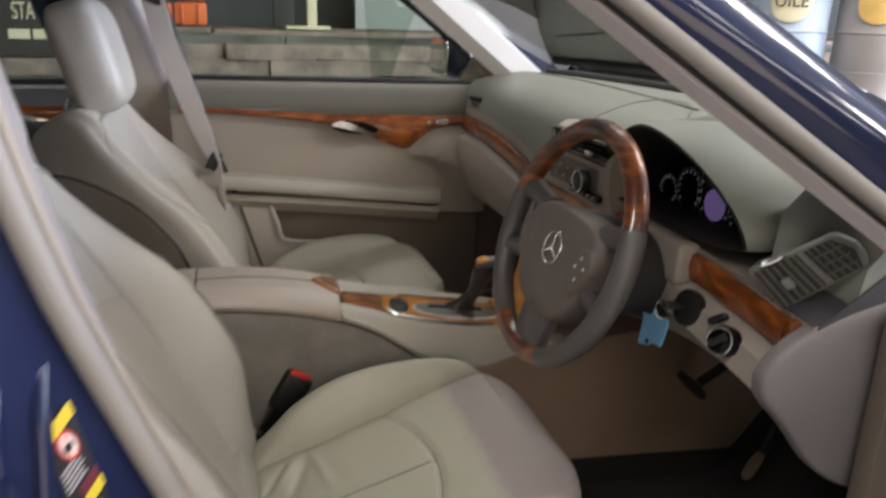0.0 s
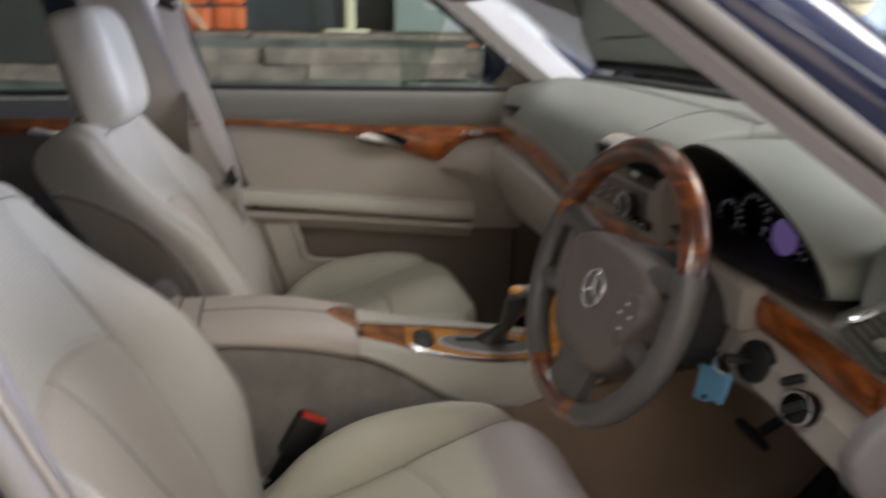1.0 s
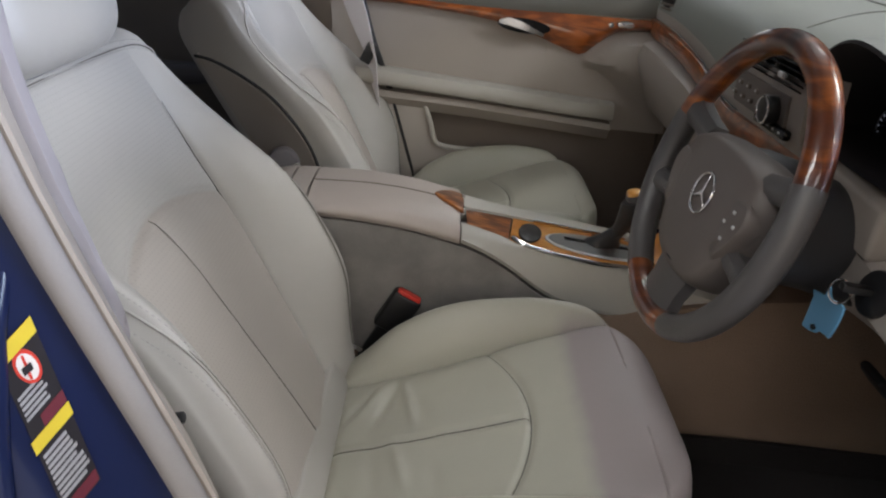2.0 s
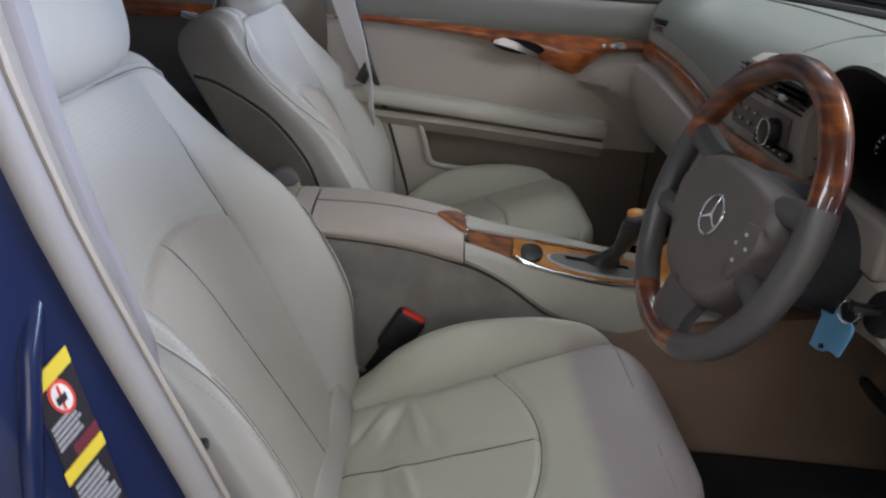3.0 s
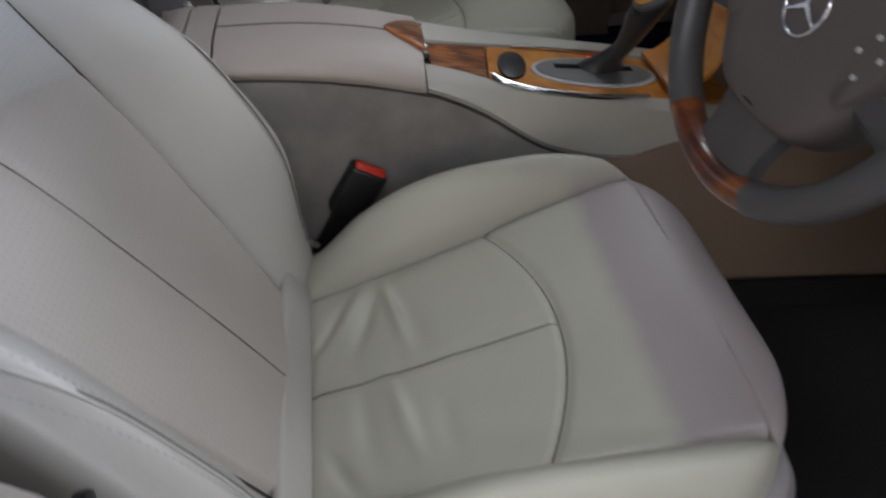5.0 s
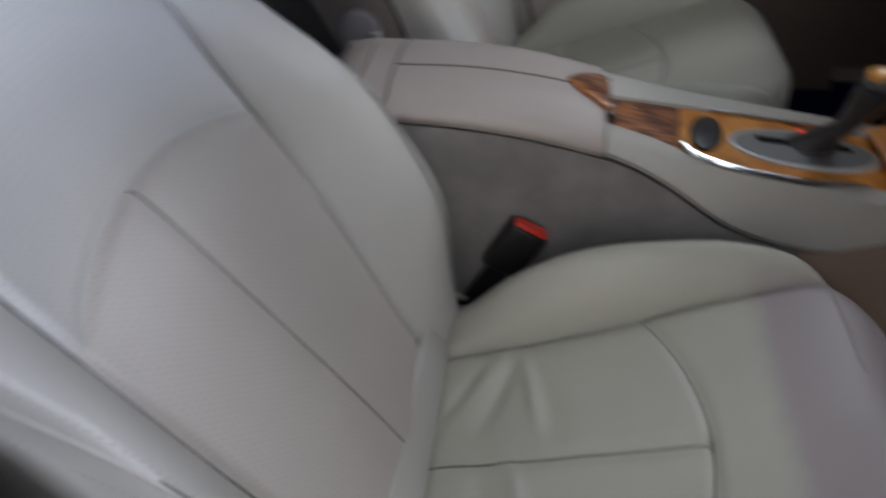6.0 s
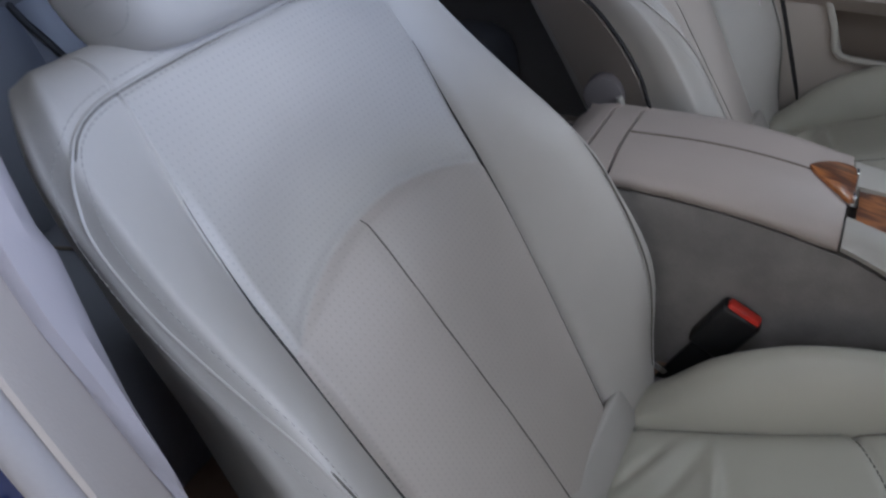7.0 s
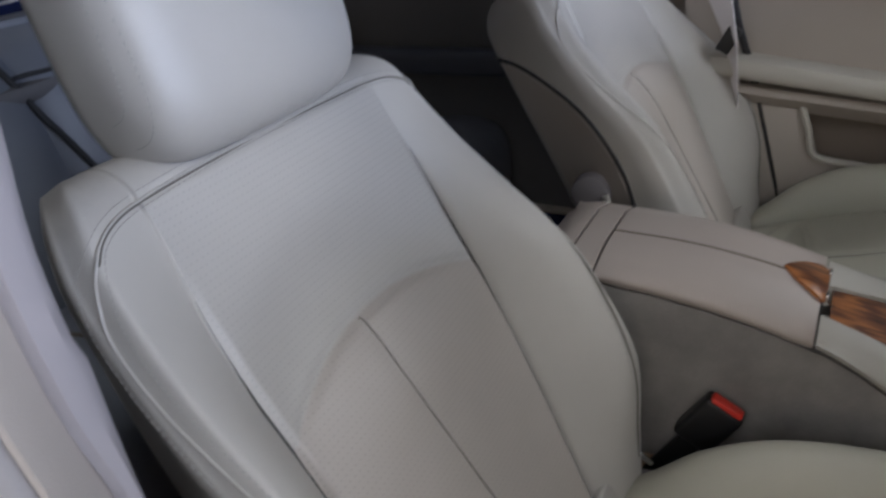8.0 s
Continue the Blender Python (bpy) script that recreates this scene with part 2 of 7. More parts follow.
gn.links.new(tr_.outputs[0], ms.inputs[1])
gn.links.new(gl_.outputs[0], ms.inputs[2])
gn.links.new(ms.outputs[0], gn.nodes["Material Output"].inputs["Surface"])
GLASS = glass
mirror_mat = bpy.data.materials.new("mirror_silver")
mirror_mat.use_nodes = True
mb_ = mirror_mat.node_tree.nodes["Principled BSDF"]
mb_.inputs["Base Color"].default_value = (0.8, 0.82, 0.82, 1)
mb_.inputs["Metallic"].default_value, mb_.inputs["Roughness"].default_value = 1.0, 0.02


def glowing(name, color, strength):
    m = bpy.data.materials.new(name)
    m.use_nodes = True
    b = m.node_tree.nodes["Principled BSDF"]
    b.inputs["Base Color"].default_value = (0.02, 0.02, 0.02, 1)
    b.inputs["Emission Color"].default_value = (*color, 1)
    b.inputs["Emission Strength"].default_value = strength
    return m


DISPLAY = glowing("display_violet", (0.30, 0.20, 0.55), 0.22)
DIAL_GLOW = glowing("dial_print", (0.75, 0.78, 0.9), 0.11)
DIAL_RING = material("dial_ring", (0.14, 0.14, 0.145), rough=0.4, bump=0)


# ---- mesh helpers ----
def thing(name, label, category, group="", kind="", at=(0, 0, 0)):
    ob = new(name)
    ob.location = at
    return tagged(ob, label, category, group, kind)


def finish(me, mats, smooth=True, angle=None):
    for m in (mats if isinstance(mats, (list, tuple)) else [mats]):
        me.materials.append(m)
    if smooth:
        me.polygons.foreach_set("use_smooth", [True] * len(me.polygons))
        if angle:
            me.set_sharp_from_angle(angle=radians(angle))
    me.update()
    return me


def part(name, bm, mat, parent=None, label="", smooth=True, angle=40, kind=""):
    me = bpy.data.meshes.new(name)
    bmesh.ops.recalc_face_normals(bm, faces=bm.faces)
    bm.to_mesh(me)
    bm.free()
    ob = new(name, finish(me, mat, smooth, angle))
    ob.parent = parent
    return tagged(ob, label, kind=kind)


def raw(name, verts, faces, mats, parent=None, label="", slots=None, uvs=None, angle=None, kind=""):
    me = bpy.data.meshes.new(name)
    me.from_pydata([tuple(v) for v in verts], [], faces)
    if slots is not None:
        me.polygons.foreach_set("material_index", slots)
    if uvs is not None:
        lay = me.uv_layers.new(name="UVMap")
        li = np.zeros(len(me.loops), dtype=np.int32)
        me.loops.foreach_get("vertex_index", li)
        lay.data.foreach_set("uv", np.asarray(uvs, dtype=np.float32)[li].ravel())
    ob = new(name, finish(me, mats, True, angle))
    ob.parent = parent
    return tagged(ob, label, kind=kind)


def loft_bm(rings, closed=True, caps=True):
    """Skin over rings of equally many points."""
    bm = bmesh.new()
    vs = [[bm.verts.new(p) for p in ring] for ring in rings]
    n = len(rings[0])
    for a, b in zip(vs, vs[1:]):
        for i in range(n if closed else n - 1):
            j = (i + 1) % n
            bm.faces.new((a[i], a[j], b[j], b[i]))
    if caps and closed:
        bm.faces.new(vs[0][::-1])
        bm.faces.new(vs[-1])
    return bm


def smooth_path(points, steps=8):
    """Catmull-Rom through the points, of any dimension."""
    p = [np.array(q, float) for q in points]
    p = [2 * p[0] - p[1]] + p + [2 * p[-1] - p[-2]]
    out = []
    for k in range(1, len(p) - 2):
        for i in range(steps):
            t = i / steps
            out.append(0.5 * (2 * p[k] + (p[k + 1] - p[k - 1]) * t + (2 * p[k - 1] - 5 * p[k] + 4 * p[k + 1] - p[k + 2]) * t * t + (3 * p[k] - p[k - 1] - 3 * p[k + 1] + p[k + 2]) * t ** 3))
    out.append(p[-2])
    return out


def tube_bm(points, r, n=10, closed=False, flat=1.0, taper=None):
    """A round (or flattened) cord along points."""
    pts = [Vector(p) for p in points]
    rings, up = [], Vector((0.13, 0.21, 0.97))
    for i, p in enumerate(pts):
        a = pts[(i - 1) % len(pts)] if closed or i else pts[i]
        b = pts[(i + 1) % len(pts)] if closed or i < len(pts) - 1 else pts[i]
        d = (b - a).normalized()
        s = d.cross(up).normalized()
        u = s.cross(d)
        k = (taper[i] if taper else 1.0) * r
        rings.append([p + s * (k * math.cos(t)) + u * (k * flat * math.sin(t)) for t in (2 * math.pi * j / n for j in range(n))])
    if closed:
        rings.append(rings[0])
        bm = loft_bm(rings, True, False)
        bmesh.ops.remove_doubles(bm, verts=bm.verts, dist=1e-6)
        return bm
    return loft_bm(rings, True, True)


def rbox(sx, sy, sz, bevel=0.004, seg=2, m=None):
    bm = bmesh.new()
    bmesh.ops.create_cube(bm, size=1, matrix=Matrix.Diagonal((sx, sy, sz, 1)))
    if bevel:
        bmesh.ops.bevel(bm, geom=bm.edges, offset=min(bevel, 0.49 * min(sx, sy, sz)), segments=seg, profile=0.5, affect="EDGES", clamp_overlap=True)
    if m is not None:
        bmesh.ops.transform(bm, matrix=m, verts=bm.verts)
    return bm


def disc_bm(r, depth, n=28, bevel=0.0, m=None, r2=None):
    bm = bmesh.new()
    bmesh.ops.create_cone(bm, cap_ends=True, segments=n, radius1=r, radius2=r if r2 is None else r2, depth=depth)
    if bevel:
        es = [e for e in bm.edges if len(e.link_faces) == 2 and any(len(f.verts) > 4 for f in e.link_faces)]
        bmesh.ops.bevel(bm, geom=es, offset=bevel, segments=2, profile=0.5, affect="EDGES")
    if m is not None:
        bmesh.ops.transform(bm, matrix=m, verts=bm.verts)
    return bm


def slab_bm(outline, depth_vec, bevel=0.0, seg=2):
    """A plate: the outline swept by depth_vec."""
    bm = bmesh.new()
    f = bm.faces.new([bm.verts.new(p) for p in outline])
    r = bmesh.ops.extrude_face_region(bm, geom=[f])
    bmesh.ops.translate(bm, vec=depth_vec, verts=[v for v in r["geom"] if isinstance(v, bmesh.types.BMVert)])
    if bevel:
        bmesh.ops.bevel(bm, geom=list(bm.edges), offset=bevel, segments=seg, profile=0.5, affect="EDGES", clamp_overlap=True)
    return bm


def sheet_bm(rows, thick):
    """A bent sheet through rows of points, with thickness along its normals."""
    bm = bmesh.new()
    vs = [[bm.verts.new(p) for p in r] for r in rows]
    for a, b in zip(vs, vs[1:]):
        for i in range(len(a) - 1):
            bm.faces.new((a[i], a[i + 1], b[i + 1], b[i]))
    bm.normal_update()
    bmesh.ops.solidify(bm, geom=bm.faces[:], thickness=thick)
    return bm


def hull_axes(at, x_axis, z_axis):
    x = Vector(x_axis).normalized()
    z = Vector(z_axis)
    z = (z - x * z.dot(x)).normalized()
    y = z.cross(x)
    m = Matrix((x, y, z)).transposed().to_4x4()
    m.translation = at
    return m


def ease(a, b, x):
    t = min(1.0, max(0.0, (x - a) / (b - a)))
    return t * t * (3 - 2 * t)


def soft_table(table, x):
    """Like lerp_table, with no kinks at the rows."""
    if x <= table[0][0]:
        return table[0][1]
    if x >= table[-1][0]:
        return table[-1][1]
    for k in range(len(table) - 1):
        (x0, y0), (x1, y1) = table[k], table[k + 1]
        if x <= x1:
            h = x1 - x0
            m0 = (y1 - table[k - 1][1]) / (x1 - table[k - 1][0]) if k else (y1 - y0) / h
            m1 = (table[k + 2][1] - y0) / (table[k + 2][0] - x0) if k + 2 < len(table) else (y1 - y0) / h
            t = (x - x0) / h
            return (2 * t ** 3 - 3 * t * t + 1) * y0 + (t ** 3 - 2 * t * t + t) * h * m0 + (3 * t * t - 2 * t ** 3) * y1 + (t ** 3 - t * t) * h * m1


def lerp_table(table, x):
    """A smooth curve through the rows of a table (finite-difference Hermite)."""
    if x <= table[0][0]:
        return table[0][1]
    n = len(table)
    slope = lambda k: (table[min(k + 1, n - 1)][1] - table[max(k - 1, 0)][1]) / (table[min(k + 1, n - 1)][0] - table[max(k - 1, 0)][0])
    for k in range(n - 1):
        (a, p), (c, q) = table[k], table[k + 1]
        if x <= c:
            h = c - a
            t = (x - a) / h
            return (2 * t ** 3 - 3 * t * t + 1) * p + (t ** 3 - 2 * t * t + t) * h * slope(k) + (-2 * t ** 3 + 3 * t * t) * q + (t ** 3 - t * t) * h * slope(k + 1)
    return table[-1][1]


def groove(d, width=0.0035):
    return math.exp(-(d / width) ** 2)

# ---- front seats ----
BACK0 = (-0.042, 0.535)
BU = (-0.5225, 0.8526)
BN = (0.8526, 0.5225)
BACK_LEN = 0.585
SEAT_Y = 0.395


def back_seam(s):
    return soft_table([(-0.05, 0.128), (0.03, 0.136), (0.19, 0.150), (0.32, 0.157), (0.44, 0.157), (0.50, 0.151), (0.60, 0.142)], s)


def centre_seam(s):
    return soft_table([(0.0, 0.0), (0.09, -0.006), (0.137, -0.010), (0.181, -0.015), (0.224, -0.020), (0.266, -0.025), (0.304, -0.027), (0.339, -0.023), (0.373, -0.016)], s)


def back_half(s):
    w = soft_table([(-0.06, 0.222), (0.02, 0.251), (0.12, 0.264), (0.22, 0.257), (0.32, 0.243), (0.40, 0.236), (0.47, 0.227), (0.52, 0.222), (0.60, 0.218)], s)
    if s > BACK_LEN - 0.13:
        k = (s - (BACK_LEN - 0.13)) / 0.13
        w *= 0.72 + 0.28 * math.sqrt(max(0.0, 1 - k ** 3.0))
    return w


def back_front(s, w):
    """How far the front of the backrest stands proud of its plane."""
    ws, W = back_seam(s), back_half(s)
    a = abs(w)
    n = soft_table([(-0.06, 0.0), (0.0, 0.004), (0.15, 0.017), (0.30, 0.029), (0.42, 0.034), (0.50, 0.037), (0.54, 0.040), (0.60, 0.040)], s)
    hb = soft_table([(-0.06, 0.012), (0.02, 0.040), (0.11, 0.076), (0.20, 0.080), (0.30, 0.068), (0.38, 0.042), (0.44, 0.024), (0.50, 0.012), (0.6, 0.0)], s)
    if a > ws:
        t = min(1.0, (a - ws) / (W - ws))
        n += hb * (math.sin(0.60 * math.pi * t) ** 1.15 if t > 0 else 0)
        n -= 0.022 * ease(0.78, 1.0, t) * t
    else:
        n += 0.004 * (a / ws) ** 4
        arc = 0.366 - 0.042 * (w / 0.155) ** 2
        n -= 0.0058 * groove(s - arc, 0.005) * (1 - (a / ws) ** 8)
        n += 0.012 * ease(0.025, -0.090, s - arc) * (1 - (a / ws) ** 4)
        n -= 0.0200 * math.exp(-((s - arc - 0.042) / 0.050) ** 2) * (1 - (a / ws) ** 2)
        if s < arc:
            n -= 0.0020 * groove(w - centre_seam(s), 0.006)
            n += 0.0022 * math.sin(w * 40 + 1) * math.exp(-((s - 0.05) / 0.08) ** 2)
    n -= 0.0065 * groove(a - ws, 0.0045) * ease(0.50, 0.36, s)
    # the seam along the top under the head restraint
    top = 0.545 - 0.005 * (w / 0.16) ** 2
    n -= 0.003 * groove(s - top) if a < 0.15 else 0
    if s > BACK_LEN - 0.05:
        k = (s - (BACK_LEN - 0.05)) / 0.05
        n -= 0.055 * (1 - math.sqrt(max(0.0, 1 - k * k)))
    return n


def back_point(s, w, n):
    return (BACK0[0] + BU[0] * s + BN[0] * n, w, BACK0[1] + BU[1] * s + BN[1] * n)


def across(W, ws, F):
    """F + 1 places from -W to W, with rows on the seams at -ws and ws and closest beside them."""
    if ws > 0.93 * W:
        return [-W + 2 * W * j / F for j in range(F + 1)]
    a, b = F * 3 // 10, F - 2 * (F * 3 // 10)
    side = [ws + (W - ws) * (j / a) ** 1.5 for j in range(1, a + 1)]
    mid = []
    for j in range(b + 1):
        u = -1 + 2 * j / b
        mid.append(ws * math.copysign(1 - (1 - abs(u)) ** 1.5, u))
    return [-v for v in side[::-1]] + mid + side


def backrest_mesh():
    verts, faces, slots, uvs = [], [], [], []
    S, F, B = 150, 150, 24
    for i in range(S + 1):
        s = -0.06 + (BACK_LEN + 0.06) * i / S
        W = back_half(s)
        end = max(0.0, (s - (BACK_LEN - 0.05)) / 0.05)
        shrink = math.sqrt(max(0.0, 1 - end * end))
        cols = across(W, back_seam(s), F)
        for w in cols:
            verts.append(back_point(s, w, back_front(s, w)))
            uvs.append((w, s))
        nf = back_front(s, W)
        for j in range(1, B):
            t = j / B
            if t < 0.2:
                k = t / 0.2
                q = (W + 0.004 * math.sin(k * math.pi) - 0.045 * k, nf - (nf + 0.075) * k)
            elif t < 0.3:
                k = (t - 0.2) / 0.1 * math.pi / 2
                q = (W - 0.045 - 0.03 * (1 - math.cos(k)), -0.075 - 0.03 * math.sin(k))
            elif t < 0.7:
                k = (t - 0.3) / 0.4
                q = ((W - 0.075) * (1 - 2 * k), -0.105 - 0.006 * math.sin(math.pi * k))
            elif t < 0.8:
                k = (t - 0.7) / 0.1 * math.pi / 2
                q = (-(W - 0.045 - 0.03 * (1 - math.sin(k))), -0.075 - 0.03 * math.cos(k))
            else:
                k = (t - 0.8) / 0.2
                q = (-(W + 0.004 * math.sin(k * math.pi) - 0.045 * (1 - k)), -0.075 + (nf + 0.075) * k)
            n = q[1] if q[1] > -0.055 else -0.055 + (q[1] + 0.055) * (0.25 + 0.75 * shrink)
            verts.append(back_point(s, q[0], n))
            uvs.append((q[0], s))
    R = F + B
    for i in range(S):
        s = -0.06 + (BACK_LEN + 0.06) * (i + 0.5) / S
        cols = across(back_half(s), back_seam(s), F)
        for j in range(R):
            a, b = i * R + j, i * R + (j + 1) % R
            faces.append((a, b, b + R, a + R))
            w = 0.5 * (cols[j] + cols[j + 1]) if j < F else 1.0
            slots.append(0 if j >= F or abs(w) > back_seam(s) or s > 0.535 else 1)
    faces.append(tuple(range(R))[::-1])
    slots.append(0)
    faces.append(tuple(S * R + j for j in range(R)))
    slots.append(0)
    return verts, faces, slots, uvs


def cush_full(x):
    return soft_table([(-0.06, 0.222), (0.05, 0.234), (0.2, 0.243), (0.32, 0.243), (0.44, 0.236)], x)


def cush_half(x):
    w = cush_full(x)
    if x > 0.25:
        k = (x - 0.25) / 0.178
        w *= 0.40 + 0.60 * math.sqrt(max(0.0, 1 - min(1, k) ** 2.6))
    return w


def cush_seam(x):
    return soft_table([(-0.05, 0.146), (0.1, 0.156), (0.2, 0.168), (0.4, 0.190)], x)


FOLDS = [(0.009, 0.085, 59, 0.040, 0.008, -0.0016), (0.030, 0.095, 62, 0.042, 0.010, 0.0012), (0.053, 0.085, 69, 0.046, 0.010, -0.0016), (0.086, 0.079, 101, 0.042, 0.007, 0.0020), (0.104, 0.066, 103, 0.036, 0.012, -0.0009),
         (0.046, -0.055, 95, 0.050, 0.013, -0.0012), (0.079, -0.050, 103, 0.046, 0.009, 0.0017), (0.020, -0.110, 118, 0.035, 0.009, -0.0013), (0.135, 0.030, 98, 0.040, 0.022, 0.0006), (0.125, -0.085, 94, 0.030, 0.012, -0.0008)]


def cush_top(x, w):
    ws, W = cush_seam(x), cush_full(x)
    a = abs(w)
    z = 0.527 + 0.288 * x
    hb = soft_table([(-0.06, 0.0), (0.0, 0.016), (0.06, 0.054), (0.14, 0.070), (0.25, 0.054), (0.35, 0.026), (0.45, 0.008)], x)
    edge = min(1.0, a / max(0.02, cush_half(x)))
    if edge > 0.80:
        k = (edge - 0.80) / 0.20
        z -= 0.034 * (1 - math.sqrt(max(0.0, 1 - k * k)))
    if a > ws:
        t = min(1.0, (a - ws) / max(0.02, W - ws))
        z += hb * math.sin(0.80 * math.pi * t) ** 0.9
    else:
        z -= 0.005 * (1 - (a / ws) ** 2) * math.exp(-((x - 0.1) / 0.14) ** 2)
        arc = 0.25 - 0.05 * (w / 0.165) ** 2
        z -= 0.0065 * groove(x - arc, 0.0042)
        z -= 0.004 * ease(0.05, -0.02, x - arc)
        if x < arc:
            z -= 0.005 * groove(w, 0.004)
            for fx, fw, ang, ln, wd, am in FOLDS:
                c, sn = math.cos(radians(ang)), math.sin(radians(ang))
                u, v = (x - fx) * c + (w - fw) * sn, -(x - fx) * sn + (w - fw) * c
                # the long way of a fold runs across the cushion
                z += 4.2 * am * math.exp(-(v / (0.85 * wd)) ** 2 - (u / ln) ** 2)
    z -= 0.0085 * groove(a - ws, 0.0045) + 0.002 * groove(a - ws, 0.012)
    if x > 0.33:
        k = min(1.0, (x - 0.33) / 0.104)
        z -= 0.055 * (1 - math.sqrt(max(0.0, 1 - k ** 2.4)))
    if x < 0.0:
        z -= 0.03 * ease(0.0, -0.06, x)
    return z


def cushion_mesh():
    verts, faces = [], []
    S, F, B = 150, 150, 20
    for i in range(S + 1):
        x = -0.06 + 0.488 * i / S
        W = cush_half(x)
        for w in across(W, cush_seam(x), F):
            verts.append((x, w, cush_top(x, w)))
        zt = cush_top(x, W)
        zb = 0.475 + 0.035 * ease(0.1, 0.43, x)
        for j in range(1, B):
            t = j / B
            if t < 0.3:
                k = t / 0.3
                q = (W + 0.010 * math.sin(k * math.pi) - 0.008 * k, zt + (zb - zt) * k)
            elif t < 0.7:
                q = ((W - 0.012) * (1 - 2 * (t - 0.3) / 0.4), zb - 0.004)
            else:
                k = (t - 0.7) / 0.3
                q = (-(W + 0.010 * math.sin(k * math.pi) - 0.008 * (1 - k)), zb + (zt - zb) * k)
            verts.append((x, q[0], q[1]))
    R = F + B
    for i in range(S):
        for j in range(R):
            a, b = i * R + j, i * R + (j + 1) % R
            faces.append((a, b, b + R, a + R))
    faces.append(tuple(range(R))[::-1])
    faces.append(tuple(S * R + j for j in range(R)))
    return verts, faces


def superblock(center, half, power, tilt, nu=48, nv=28, pinch=0.0):
    """A cushion-like block: a superellipsoid leaning back by tilt degrees."""
    bm = bmesh.new()
    rows = []
    e = 2.0 / power

    def sg(v):
        return math.copysign(abs(v) ** e, v)
    M = pose(*center, 0, -tilt, 0)
    for i in range(nv + 1):
        ph = -math.pi / 2 + math.pi * i / nv
        row = []
        for j in range(nu):
            th = 2 * math.pi * j / nu
            x, y, z = half[0] * sg(math.cos(ph)) * sg(math.cos(th)), half[1] * sg(math.cos(ph)) * sg(math.sin(th)), half[2] * sg(math.sin(ph))
            x *= 1 - pinch * (y / half[1]) ** 2
            row.append(bm.verts.new(M @ Vector((x, y, z))))
        rows.append(row)
    for a, b in zip(rows, rows[1:]):
        for j in range(nu):
            k = (j + 1) % nu
            bm.faces.new((a[j], a[k], b[k], b[j]))
    bmesh.ops.remove_doubles(bm, verts=bm.verts, dist=1e-5)
    return bm


HEAD = (-0.345, 0.0, 1.125)
HEAD_HALF = (0.070, 0.135, 0.113)
HEAD_LEAN = 14


def head_size(y):
    """How much of the middle profile is left at a place across the head restraint."""
    a = abs(y) / HEAD_HALF[1]
    return (1 - a ** 8) ** (1 / 2.6) * (1 - 0.03 * a * a) if a < 1 else 0.0


def head_profile(th):
    c, sn = math.cos(th), math.sin(th)
    e = 2 / 3.9
    x = HEAD_HALF[0] * math.copysign(abs(c) ** e, c) * (1.0 if c > 0 else 0.56)
    return x, HEAD_HALF[2] * math.copysign(abs(sn) ** e, sn)


def headrest_bm(M):
    bm = bmesh.new()
    rows = []
    N = 56
    for k in range(57):
        u = -1 + 2 * k / 56
        y = HEAD_HALF[1] * math.copysign(1 - (1 - abs(u)) ** 1.6, u)
        f = max(0.02, head_size(y)) - 0.012 * groove(abs(y) - 0.126, 0.004)
        row = []
        for i in range(N):
            x, z = head_profile(2 * math.pi * i / N)
            row.append(bm.verts.new(M @ Vector((x * f, y, z * f))))
        rows.append(row)
    for a, b in zip(rows, rows[1:]):
        for i in range(N):
            bm.faces.new((a[i], a[(i + 1) % N], b[(i + 1) % N], b[i]))
    bm.faces.new(rows[0])
    bm.faces.new(rows[-1])
    return bm


def stitch_row(points, off, name, parent, every=0.0055):
    """A row of short raised stitches along a seam, joined."""
    bm = bmesh.new()
    acc = 0.0
    pts = [Vector(p) for p in points]
    for a, b in zip(pts, pts[1:]):
        acc += (b - a).length
        if acc >= every:
            acc = 0.0
            d = (b - a).normalized()
            m = hull_axes((a + b) / 2 + off, d, (0.5, -0.3, 0.8))
            bmesh.ops.create_cube(bm, size=1, matrix=m @ Matrix.Diagonal((0.0032, 0.0006, 0.0003, 1)))
    return part(name, bm, THREAD, parent, "taupe thread", kind="stuff")


